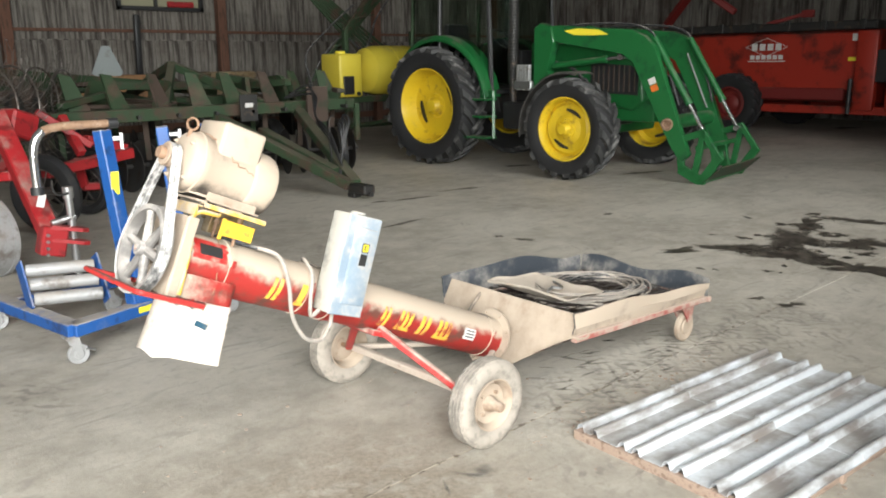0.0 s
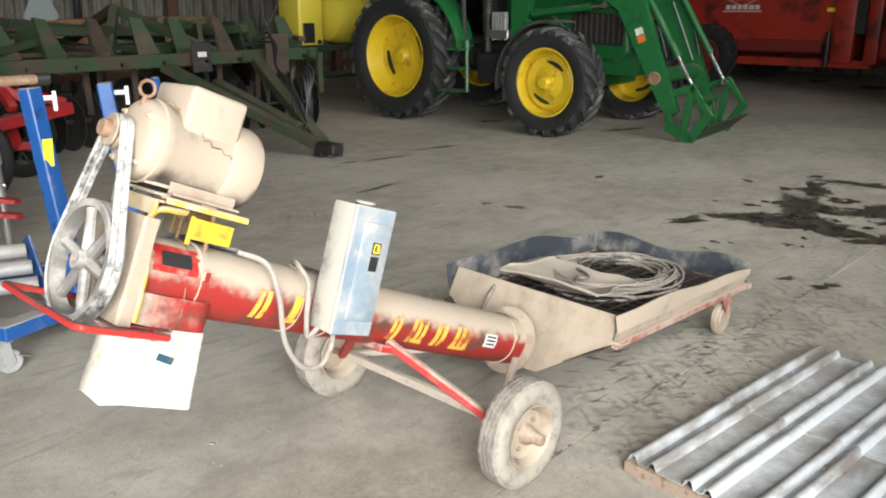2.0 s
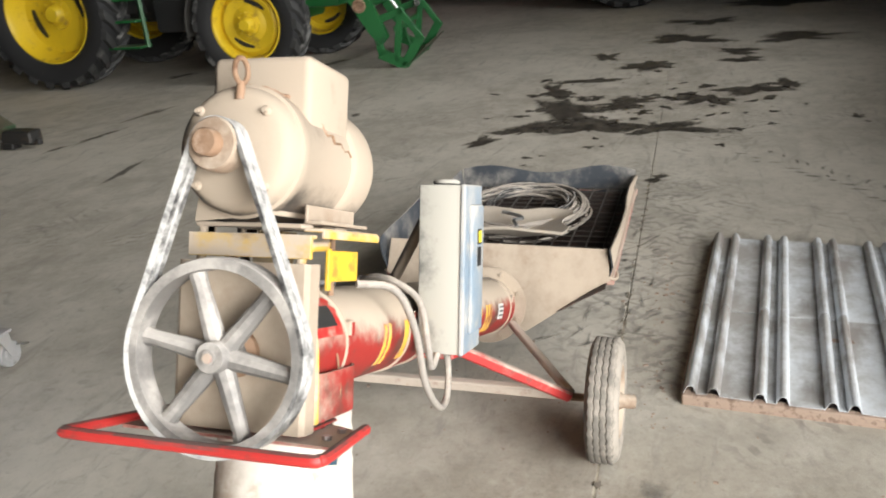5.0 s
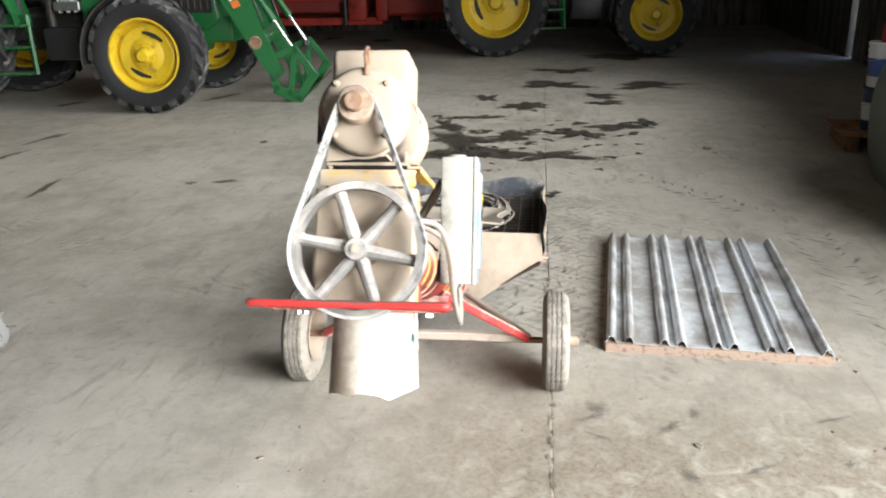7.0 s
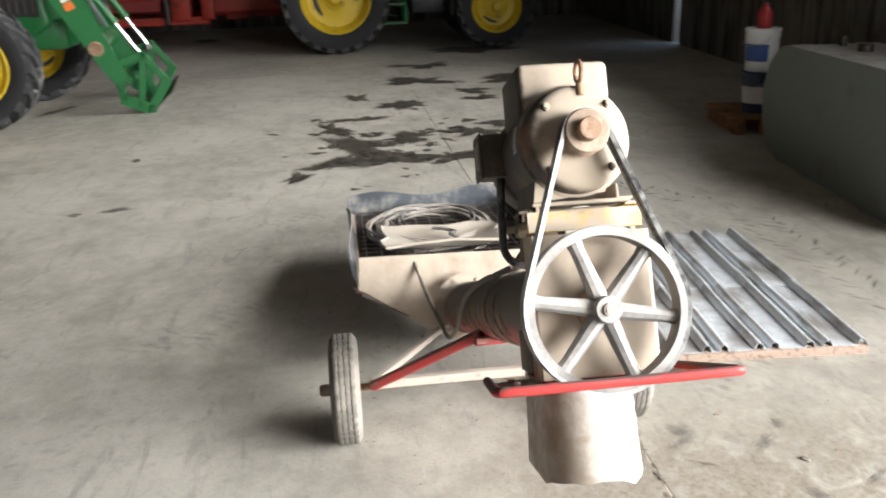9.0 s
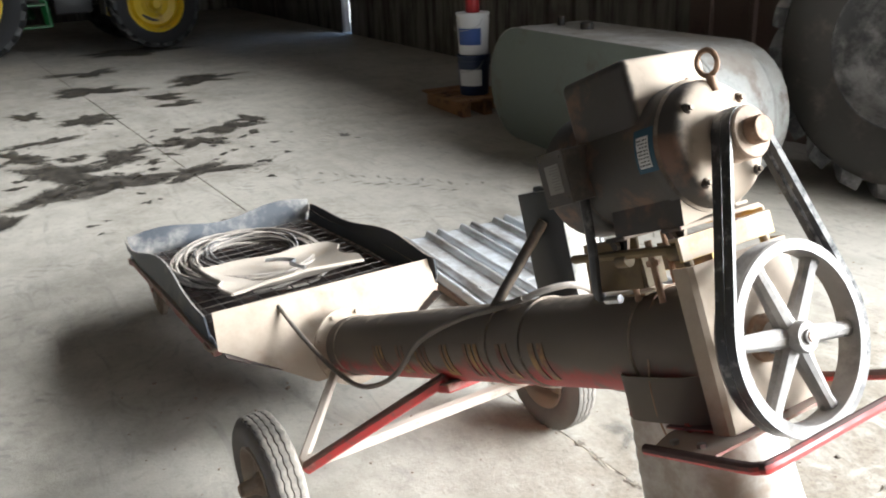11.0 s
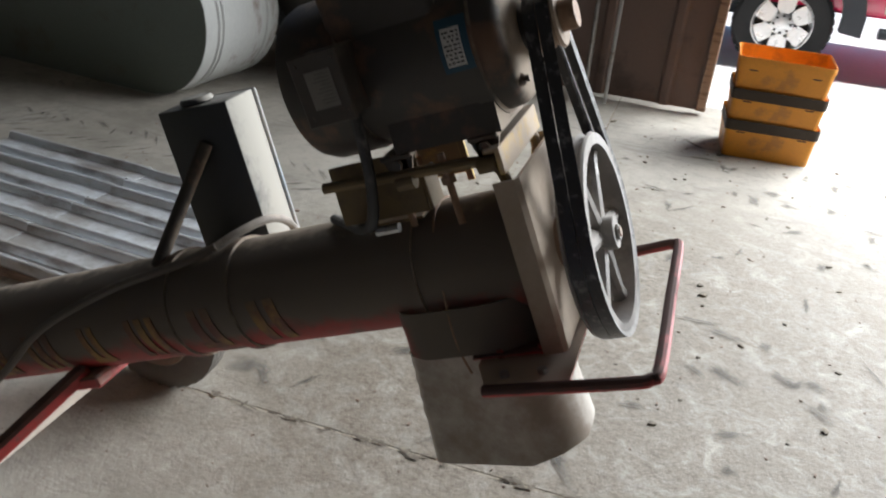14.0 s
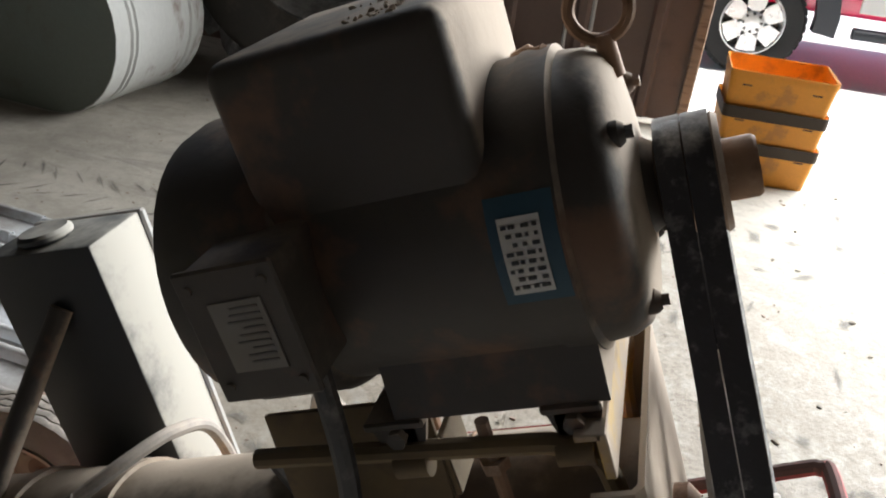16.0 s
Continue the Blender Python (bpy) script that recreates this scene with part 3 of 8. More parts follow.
for xa, xb, ya, yb in ((X0, JX, Y0, JY), (JX, X1, Y0 - 2.0, JY), (X0, X1, JY, Y1)):
    bm = bm_new()
    g = 0.0022
    add_box(bm, (xb - xa - 2 * g, yb - ya - 2 * g, 0.028), pose((xa + xb) / 2, (ya + yb) / 2, -0.014), 0.003)
    part("slab", bm, CONCRETE, floor)

for xa, xb, ya, yb in ((X0, 3.4, JY - 0.004, JY + 0.004), (JX - 0.004, JX + 0.004, Y0, JY)):
    bm = bm_new()
    add_box(bm, (xb - xa, yb - ya, 0.006), pose((xa + xb) / 2, (ya + yb) / 2, -0.0042))
    part("joint_filler", bm, JOINT_PALE, floor, "pale dust packed into the joint")


def corrugated(length, height, pitch=0.2, depth=0.025, lie=0.06):
    """A ribbed sheet standing in the local xz plane, from 0 to length and 0 to height."""
    bm = bm_new()
    xs = [0.0]
    x = 0.0
    prof = [(0.0, 0.0)]
    while x < length - 1e-6:
        for f, d in ((0.5 - lie / pitch, 0), (0.5 - lie / pitch / 2, depth), (0.5 + lie / pitch / 2, depth), (0.5 + lie / pitch, 0), (1.0, 0)):
            prof.append((min(length, x + f * pitch), d))
        x += pitch
    grid = [[Vector((px, d, 0)) for px, d in prof], [Vector((px, d, height)) for px, d in prof]]
    add_sheet(bm, grid, 0.004)
    return bm


# back wall: framed posts and girts with weathered sheets behind them
bm = bm_new()
add_box(bm, (X1 - X0, 0.12, EAVE + 0.14), pose((X0 + X1) / 2, Y1 + 0.12, EAVE / 2 - 0.07))
wall_back = solid("wall_back", bm, WALL_SHEET, "weathered grey sheet-clad back wall with brown posts", "wall", kind="structure")
low = finish(corrugated(0.9, 2.02, 0.1, 0.018, 0.022), "sheet", WALL_SHEET)
high = finish(corrugated(0.9, EAVE - 2.08, 0.1, 0.018, 0.022), "sheet", WALL_SHEET)
for i in range(30):
    for me, z in ((low, 0.03), (high, 2.07)):
        ob = new("sheet", me)
        ob.parent = wall_back
        ob.matrix_basis = pose(X0 + 0.9 * (i + 1), Y1 + 0.04, z, 0, 0, 180 + random.uniform(-0.25, 0.25))
for z, h in ((2.24, 0.06), (3.75, 0.13), (0.27, 0.15)):
    bm = bm_new()
    add_box(bm, (X1 - X0, 0.05, h), pose((X0 + X1) / 2, Y1 - 0.02, z), 0.005)
    part("girt", bm, POST_WOOD, wall_back)
for x in (0.6, 4.96, 9.3, 13.6, 17.9):
    bm = bm_new()
    add_box(bm, (0.2, 0.16, EAVE), pose(x, Y1 - 0.13, EAVE / 2), 0.008)
    part("post", bm, POST_WOOD, wall_back)

for name, x in (("wall_end", X1), ("wall_side", X0)):
    s = 1 if x > 0 else -1
    bm = bm_new()
    add_box(bm, (0.12, Y1 - Y0 + 2.3, EAVE + 0.14), pose(x + s * 0.1, (Y0 + Y1) / 2 - 1.0, EAVE / 2 - 0.07))
    w = solid(name, bm, WALL_SHEET, "dark weathered sheet-clad wall of the shed", "wall", kind="structure")
    bm = corrugated(Y1 - Y0 + 1.7, EAVE, 0.3, 0.02, 0.04)
    shift(bm, pose(x, Y0 - 1.7, 0, 0, 0, 90) if s < 0 else pose(x, Y1, 0, 0, 0, -90))
    part("cladding", bm, WALL_SHEET, w)

# front wall with the wide doorway and a narrow gap between two far doors
GAP = (12.78, 13.16)
bm = bm_new()
for xa, xb, za, zb in ((X0 - 0.2, DOOR_L, -0.14, EAVE), (DOOR_L, DOOR_R, DOOR_H, EAVE)):
    add_box(bm, (xb - xa, 0.14, zb - za), pose((xa + xb) / 2, Y0 - 0.07, (za + zb) / 2))
# The gap above z 3.35 is unseen, added to let the fill lamp in.
for xa, xb, za, zb in ((0, GAP[0], -0.14, 3.35), (GAP[1], 21.4, -0.14, 3.35), (GAP[0], GAP[1], 3.0, 3.35), (9.2, 21.4, 3.35, EAVE), (0, 9.2, 4.9, EAVE)):
    add_box(bm, (xb - xa, 0.14, zb - za), pose(DOOR_R, Y0, 0, 0, 0, math.degrees(SKEW)) @ pose((xa + xb) / 2, -0.07, (za + zb) / 2))
wall_front = solid("wall_front", bm, WALL_SHEET, "dark front wall with a wide open doorway and an added unseen light gap above", "wall", kind="structure")

# gabled roof
bm = bm_new()
ym = (Y0 + Y1) / 2
for sy, ya in ((1, Y0 - 0.5), (-1, Y1 + 0.5)):
    run = abs(ym - ya)
    rise = 2.4
    n = math.hypot(run, rise)
    add_box(bm, (X1 - X0 + 1.0, n, 0.06), pose((X0 + X1) / 2, (ya + ym) / 2, EAVE + rise / 2 + 0.02, sy * math.degrees(math.atan2(rise, run))))
add_box(bm, (X1 - 2.5, 1.9, 0.06), pose(X1 / 2 + 1.75, Y0 - 1.2, EAVE + 0.03))
for xg in (X0 - 0.12, X1 + 0.12):
    add_prism(bm, [(Y0 - 0.1, EAVE - 0.05), (Y1 + 0.1, EAVE - 0.05), (ym, EAVE + 2.4)], 0.1, Matrix(((0, 0, 1, xg), (1, 0, 0, 0), (0, 1, 0, 0), (0, 0, 0, 1))))
solid("ceiling", bm, ROOF_STEEL, "dark sheet roof of the shed", "ceiling", kind="structure")

# brown sliding door pushed open along the inside of the front wall
door_1 = thing("door_1", pose(1.08, -1.52, 0.03, 0, 0, -2), "brown ribbed sheet sliding door pushed open", "door", kind="structure")
bm = corrugated(4.2, 3.6, 0.42, 0.022, 0.04)
shift(bm, pose(0.06, 0, 0))
part("door_panel", bm, DOOR_BROWN, door_1)
bm = bm_new()
add_box(bm, (0.06, 0.07, 3.62), pose(0.03, 0.0, 1.81), 0.006)
part("door_edge", bm, WOOD_RAW, door_1, "pale worn wooden door edge")

# ---- grain auger ----
TILT = math.radians(23.4)
HUB = Vector((1.285, 2.648, 0.973))
# a runs down along the tube, b across (+y), c square to both, upwards
AX = Matrix(((math.cos(TILT), 0, math.sin(TILT), HUB.x), (0, 1, 0, HUB.y), (-math.sin(TILT), 0, math.cos(TILT), HUB.z), (0, 0, 0, 1)))
BASE = Vector((2.4, 2.648, 0.0))
auger = thing("grain_auger", Matrix.Translation(BASE), "dusty red and cream grain auger on two wheels, motor on top", "auger")
TO_LOCAL = Matrix.Translation(-BASE) @ AX
TO_BASE = Matrix.Translation(-BASE)
ALONG = pose(0, 0, 0, 0, 90, 0)          # turns a lathe's z axis onto a


def ap(name, bm, material, parent=None, label="", angle=35.0):
    """A part given in the tube's own axes."""
    shift(bm, TO_LOCAL)
    return part(name, bm, material, parent or auger, label, angle)


def aw(name, bm, material, parent=None, label="", angle=35.0):
    """A part given in world axes."""
    shift(bm, TO_BASE)
    return part(name, bm, material, parent or auger, label, angle)


def at_a(a, b=0.0, c=0.0):
    return Matrix.Translation((a, b, c)) @ ALONG


R_T = 0.1
bm = bm_new()
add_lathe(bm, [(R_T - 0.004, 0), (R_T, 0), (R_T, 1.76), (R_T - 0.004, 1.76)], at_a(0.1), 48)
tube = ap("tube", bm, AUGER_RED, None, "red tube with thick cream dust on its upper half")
for a in (0.3, 0.66, 0.80, 1.78):
    bm = bm_new()
    add_lathe(bm, [(R_T, 0), (R_T + 0.005, 0.001), (R_T + 0.005, 0.021), (R_T, 0.022)], at_a(a), 40)
    add_box(bm, (0.02, 0.018, 0.03), Matrix.Translation((a + 0.011, -0.1, 0.03)), 0.003)
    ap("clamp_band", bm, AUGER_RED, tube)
# slanted yellow bars of the lettering, laid on both sides of the tube
MARKS = {-1: ((0.49, 0.055, 2), (0.62, 0.045, 1), (1.06, 0.05, 2), (1.16, 0.085, 3), (1.29, 0.07, 2), (1.4, 0.1, 3)),
         1: ((0.56, 0.07, 2), (0.7, 0.06, 2), (0.83, 0.08, 3), (0.98, 0.05, 2), (1.1, 0.08, 3), (1.24, 0.06, 2), (1.38, 0.08, 3))}
for side in (-1, 1):
    for k, (a, wide, bars) in enumerate(MARKS[side]):
        bm = bm_new()
        for j in range(bars):
            grid = []
            for i in range(7):
                th = radians(-38 + 52 * i / 6)
                r = R_T + 0.0016
                a0 = a + j * wide / bars + 0.012 * i / 6
                grid.append([Vector((a0, side * r * math.cos(th), r * math.sin(th))), Vector((a0 + wide / bars * 0.62, side * r * math.cos(th), r * math.sin(th)))])
            add_sheet(bm, grid, 0.0008)
        if k % 2:
            grid = [[Vector((a + s * wide, side * (R_T + 0.0017) * math.cos(radians(t)), (R_T + 0.0017) * math.sin(radians(t)))) for s in (0, 0.5, 1)] for t in (-38, -28)]
            add_sheet(bm, grid, 0.0008)
        ap("mark", bm, YELLOW_MARK if side < 0 else MARK_DIM, tube, "faded yellow slanted bars")
bm = bm_new()
add_sheet(bm, [[Vector((a, -(R_T + 0.002) * math.cos(radians(t)), (R_T + 0.002) * math.sin(radians(t)))) for a in (1.585, 1.622, 1.66)] for t in (-18, -8, 2, 12)], 0.001)
lab = ap("label", bm, LABEL_WHITE, tube, "small white sticker with dark print")
bm = bm_new()
for t in (-12, -4, 4):
    add_sheet(bm, [[Vector((a, -(R_T + 0.0035) * math.cos(radians(t + d)), (R_T + 0.0035) * math.sin(radians(t + d)))) for a in (1.595, 1.65)] for d in (0, 3.5)], 0.0006)
ap("print", bm, LABEL_BLACK, lab)
bm = bm_new()
add_sheet(bm, [[Vector((a, -(R_T + 0.002) * math.cos(radians(t)), (R_T + 0.002) * math.sin(radians(t)))) for a in (0.18, 0.225, 0.27)] for t in (22, 34, 46)], 0.001)
lab = ap("label", bm, LABEL_BLACK, tube, "black plate label on a red patch")
bm = bm_new()
rows = []
for i in range(9):
    t = 12 + 46 * i / 8
    e0, e1 = 0.014 * noise.noise(Vector((i * 0.9, 2, 0))), 0.016 * noise.noise(Vector((i * 0.9, 7, 0)))
    rows.append([Vector((a, -(R_T + 0.0008) * math.cos(radians(t)), (R_T + 0.0008) * math.sin(radians(t)))) for a in (0.155 + e0, 0.225, 0.29 + e1)])
add_sheet(bm, rows, 0.0008)
ap("wiped_patch", bm, CLEAN_RED, tube, "patch of red paint wiped clean of dust")

# head: flat end plate, discharge spout, foot bracket and guard bar
bm = bm_new()
add_sheet(bm, [[Vector((a, b, c)) for a, b in ((0.125, -0.118), (0.096, -0.117), (0.092, -0.112), (0.092, 0.112), (0.096, 0.117), (0.125, 0.118))] for c in (-0.128, -0.05, 0.06, 0.15)], 0.005)
plate = ap("head_plate", bm, CREAM)
bm = bm_new()
add_box(bm, (0.15, 0.225, 0.005), Matrix.Translation((0.17, 0, -0.128)), 0.001)
for b in (-0.1, 0.1):
    for a in (0.13, 0.2):
        add_cyl(bm, (a, b, -0.138), (a, b, -0.12), 0.008, seg=6)
ap("foot_bracket", bm, BAR_RED, plate)
bm = bm_new()
loop = smooth_path([(0.2, -0.185, -0.13), (0.1, -0.198, -0.128), (-0.02, -0.214, -0.126), (-0.045, -0.212, -0.125), (-0.055, -0.19, -0.125), (-0.055, 0, -0.125), (-0.055, 0.195, -0.125), (-0.045, 0.222, -0.125), (-0.02, 0.225, -0.126), (0.1, 0.215, -0.128), (0.2, 0.205, -0.13)], 6)
add_pipe(bm, loop, 0.0095, 10)
guard = ap("guard_bar", bm, BAR_RED, None, "bent red guard bar")
bm = bm_new()
add_prism(bm, [(0.075, -0.19), (0.075, 0.21), (0.2, 0.2), (0.235, 0.12), (0.235, -0.11), (0.2, -0.18)], 0.005, Matrix.Translation((0, 0, -0.138)))
ap("guard_plate", bm, GUARD_PLATE, guard, "dust-covered plate carrying the guard bar")
for b in (-0.15, 0.16):
    for a in (0.12, 0.18):
        bm = bm_new()
        add_cyl(bm, (a, b, -0.15), (a, b, -0.128), 0.008, seg=6)
        ap("bolt", bm, STEEL, guard)


def rounded_box_ring(a0, a1, b, c, r=0.03, n=5):
    out = []
    q = b * 0.9
    for ca, cb, s0, r in ((a1 - r, b - r, 0, r), (a0 + q, b - q, 90, q), (a0 + q, -b + q, 180, q), (a1 - r, -b + r, 270, r)):
        for i in range(n + 1):
            t = radians(s0 + 90 * i / n)
            out.append(Vector((ca + r * math.cos(t), cb + r * math.sin(t), c)))
    out.append(out[0].copy())
    return out


bm = bm_new()
rings = [rounded_box_ring(0.12, 0.365, 0.104, c, 0.05) for c in (-0.04, -0.09, -0.12)]
rings += [rounded_box_ring(0.135 - 0.001 * i - 0.0016 * (i % 2) * (i < 9), 0.36 + 0.0015 * i + 0.0016 * (i % 2) * (i < 9), 0.09 + 0.0005 * i + 0.0016 * (i % 2) * (i < 9), -0.121 - 0.0155 * i, 0.012) for i in range(15)]
for i, p in enumerate(rings[-1]):
    p.z += 0.02 * noise.noise(p * 14) + 0.007 * noise.noise(p * 55)
add_sheet(bm, rings[3:], 0.003)
spout = ap("spout", bm, SPOUT, None, "pale dusty sheet spout hanging open at the bottom")
bm = bm_new()
add_sheet(bm, rings[:4], 0.004)
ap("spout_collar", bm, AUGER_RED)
bm = bm_new()
add_box(bm, (0.05, 0.001, 0.02), Matrix.Translation((0.262, -0.0972, -0.205)) @ pose(0, 0, 0, 0, 12, 0))
ap("label", bm, LABEL_BLUE, spout, "small blue and yellow sticker")
bm = bm_new()
add_pipe(bm, smooth_path([(0.262, -0.101, -0.02), (0.265, -0.107, -0.08), (0.255, -0.1, -0.13), (0.25, -0.1, -0.155)], 5), 0.002, 6)
add_pipe(bm, smooth_path([(0.262, -0.101, -0.02), (0.262, -0.05, 0.09), (0.262, 0.05, 0.09), (0.262, 0.101, -0.02), (0.265, 0.107, -0.1), (0.26, 0.1, -0.16)], 5), 0.002, 6)
ap("wire", bm, RUST, spout)

# drive: large spoked pulley, motor pulley, two belts
bm = bm_new()
RP = 0.157
add_lathe(bm, [(RP - 0.019, 0), (RP - 0.002, 0), (RP, 0.004), (RP - 0.008, 0.012), (RP, 0.02), (RP - 0.008, 0.03), (RP, 0.038), (RP - 0.002, 0.042), (RP - 0.019, 0.042), (RP - 0.02, 0.021), (RP - 0.019, 0)], at_a(0.006), 64)
big_pulley = ap("large_pulley", bm, PULLEY, None, "dusty cast spoked pulley")
bm = bm_new()
add_lathe(bm, [(0, 0), (0.024, 0), (0.026, 0.003), (0.026, 0.07), (0, 0.07)], at_a(0.0), 28)
add_lathe(bm, [(0, 0), (0.012, 0), (0.012, 0.006), (0, 0.006)], at_a(-0.005), 16)
hub = ap("hub", bm, PULLEY, big_pulley)
bm = bm_new()
add_lathe(bm, [(0, 0), (0.008, 0), (0.008, 0.003), (0, 0.003)], at_a(-0.007), 12)
ap("shaft_end", bm, RAIL, big_pulley, "dusty red painted shaft end")
bm = bm_new()
add_lathe(bm, [(0.028, 0), (0.04, 0.01), (0.04, 0.03), (0, 0.03)], at_a(0.065), 20)
ap("bearing", bm, RUST)
for i in range(6):
    bm = bm_new()
    th = radians(10 + 60 * i)
    d = Vector((0, math.cos(th), math.sin(th)))
    m, n = _mat_dir(Vector((0.033, 0, 0)) + d * 0.02, Vector((0.033, 0, 0)) + d * (RP - 0.012))
    add_lathe(bm, [(0, 0), (0.018, 0), (0.0135, n * 0.8), (0.017, n), (0, n)], m, 10)
    ap("spoke", bm, PULLEY, big_pulley)

MC = 0.333
bm = bm_new()
add_lathe(bm, [(0, 0.01), (0.03, 0.01), (0.04, 0.01), (0.043, 0.014), (0.035, 0.022), (0.043, 0.031), (0.035, 0.04), (0.043, 0.048), (0.04, 0.052), (0.015, 0.052), (0.015, 0.1), (0, 0.1)], at_a(-0.012, 0.011, MC), 36)
small_pulley = ap("motor_pulley", bm, HUB_DUST)
bm = bm_new()
add_lathe(bm, [(0, 0), (0.02, 0), (0.022, 0.003), (0.022, 0.024), (0, 0.024)], at_a(-0.024, 0.011, MC), 20)
ap("rusty_bushing", bm, RUST, small_pulley, "rust-brown pulley bushing")


def belt_points(r0, r1, n=26):
    """The loop of a belt round the large and the motor pulley, in (b, c)."""
    d = math.hypot(0.011, MC)
    base = math.atan2(MC, 0.011)
    off = math.acos((r0 - r1) / d)
    out = [(r0 * math.cos(base + off + (2 * math.pi - 2 * off) * i / n), r0 * math.sin(base + off + (2 * math.pi - 2 * off) * i / n)) for i in range(n + 1)]
    out += [(0.011 + r1 * math.cos(base - off + 2 * off * i / 14), MC + r1 * math.sin(base - off + 2 * off * i / 14)) for i in range(15)]
    return out


for a in (0.0125, 0.0315):
    bm = bm_new()
    inner, outer = belt_points(0.15, 0.036), belt_points(0.159, 0.045)
    rows = [[(a - 0.006, p) for p in inner], [(a - 0.009, p) for p in outer], [(a + 0.009, p) for p in outer], [(a + 0.006, p) for p in inner]]
    vs = [[bm.verts.new((aa, p[0], p[1])) for aa, p in row] for row in rows]
    k = len(inner)
    for i in range(k):
        for j in range(4):
            bm.faces.new((vs[j][i], vs[j][(i + 1) % k], vs[(j + 1) % 4][(i + 1) % k], vs[(j + 1) % 4][i]))
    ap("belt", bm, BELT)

# motor
bm = bm_new()
add_lathe(bm, [(0, 0.0), (0.03, 0.0), (0.035, 0.008), (0.07, 0.012), (0.088, 0.015), (0.098, 0.021), (0.1045, 0.032), (0.107, 0.05), (0.1125, 0.053), (0.1125, 0.075), (0.1105, 0.078), (0.1105, 0.25), (0.116, 0.254), (0.119, 0.262), (0.12, 0.333), (0.114, 0.35), (0.094, 0.359), (0, 0.361)], at_a(0.043, 0.011, MC), 48)
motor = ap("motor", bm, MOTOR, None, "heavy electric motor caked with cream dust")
for th in (45, 135, 225, 315):
    bm = bm_new()
    b, c = 0.011 + 0.086 * math.cos(radians(th)), MC + 0.086 * math.sin(radians(th))
    add_lathe(bm, [(0, 0.002), (0.006, 0), (0.009, 0.004), (0.009, 0.03), (0, 0.03)], at_a(0.052, b, c), 12)
    add_lathe(bm, [(0, 0), (0.0045, 0), (0.0045, 0.008), (0, 0.008)], at_a(0.047, b, c), 6)
    ap("bolt_boss", bm, MOTOR, motor)
bm = bm_new()
m = Matrix.Translation((0.222, 0.009, MC + 0.1))
add_box(bm, (0.17, 0.19, 0.142), m, 0.014, 3)
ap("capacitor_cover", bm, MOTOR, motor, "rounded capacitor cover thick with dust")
bm = bm_new()
for k in range(110):
    a0, b0 = random.gauss(0.17, 0.025), random.uniform(-0.06, 0.09)
    c0 = MC + 0.1715 if a0 > 0.162 else MC + 0.1 + 0.055 * random.random()
    if a0 < 0.162:
        a0 = 0.1445
    q = random.uniform(0.0008, 0.0026)
    bmesh.ops.create_icosphere(bm, subdivisions=1, radius=q, matrix=Matrix.Translation((a0, b0, c0)) @ pose(0, 0, 0, 40 * k, 30 * k, 0) @ Matrix.Diagonal((1.4, 1, 0.6, 1)))
tagged(ap("dust_clump", bm, CREAM, motor, "brown crust of caked dust"), kind="stuff")
# ragged ridges where the caked dust has cracked away
for k, pts in enumerate((((0.1, 92), (0.115, 104), (0.13, 116), (0.15, 128), (0.165, 136)), ((0.165, 138), (0.19, 150), (0.22, 158), (0.25, 160), (0.28, 168)))):
    bm = bm_new()
    line = []
    for a0, th in pts:
        for j in range(3):
            line.append(Vector((a0 + 0.006 * j + 0.004 * random.uniform(-1, 1), 0.011 + 0.1115 * math.cos(radians(th + 3 * j + random.uniform(-3, 3))), MC + 0.1115 * math.sin(radians(th + 3 * j + random.uniform(-3, 3))))))
    add_pipe(bm, line, [random.uniform(0.0016, 0.0062 if k == 0 else 0.0038) for _ in line], 6)
    ap("dust_ridge", bm, RUST, motor, "brown crack in the caked dust")
bm = bm_new()
add_box(bm, (0.072, 0.08, 0.096), Matrix.Translation((0.302, 0.125, MC + 0.01)), 0.006, 2)
cover = ap("terminal_box", bm, TERMINAL, motor)
bm = bm_new()
add_box(bm, (0.076, 0.006, 0.1), Matrix.Translation((0.302, 0.168, MC + 0.01)), 0.002)
for sa in (-0.028, 0.028):
    for sc in (-0.037, 0.037):
        add_cyl(bm, (0.302 + sa, 0.17, MC + 0.01 + sc), (0.302 + sa, 0.173, MC + 0.01 + sc), 0.0035, seg=8)
ap("terminal_lid", bm, TERMINAL, cover)
bm = bm_new()
add_box(bm, (0.04, 0.001, 0.052), Matrix.Translation((0.3, 0.1718, MC + 0.01)))
lid_label = ap("label", bm, LABEL_DIM, cover, "dirty paper instruction label")
bm = bm_new()
for k in range(9):
    w = random.uniform(0.014, 0.03)
    add_box(bm, (w, 0.0006, 0.0014), Matrix.Translation((0.3 - 0.016 + w / 2, 0.1726, MC + 0.031 - 0.005 * k)))
ap("print", bm, LABEL_PRINT, lid_label, "lines of unreadable print")


def on_motor(bm, a0, a1, t0, t1, r=0.1122, th=0.0008):
    grid = [[Vector((a, 0.011 + r * math.cos(radians(t0 + (t1 - t0) * i / 6)), MC + r * math.sin(radians(t0 + (t1 - t0) * i / 6)))) for a in (a0, (a0 + a1) / 2, a1)] for i in range(7)]
    add_sheet(bm, grid, th)


bm = bm_new()
on_motor(bm, 0.098, 0.142, -11, 26)
name_plate = ap("name_plate", bm, LABEL_BLUE, motor, "blue motor name plate with white panel")
bm = bm_new()
on_motor(bm, 0.108, 0.135, -7, 19, 0.1136)
ap("panel", bm, LABEL_WHITE, name_plate)
bm = bm_new()
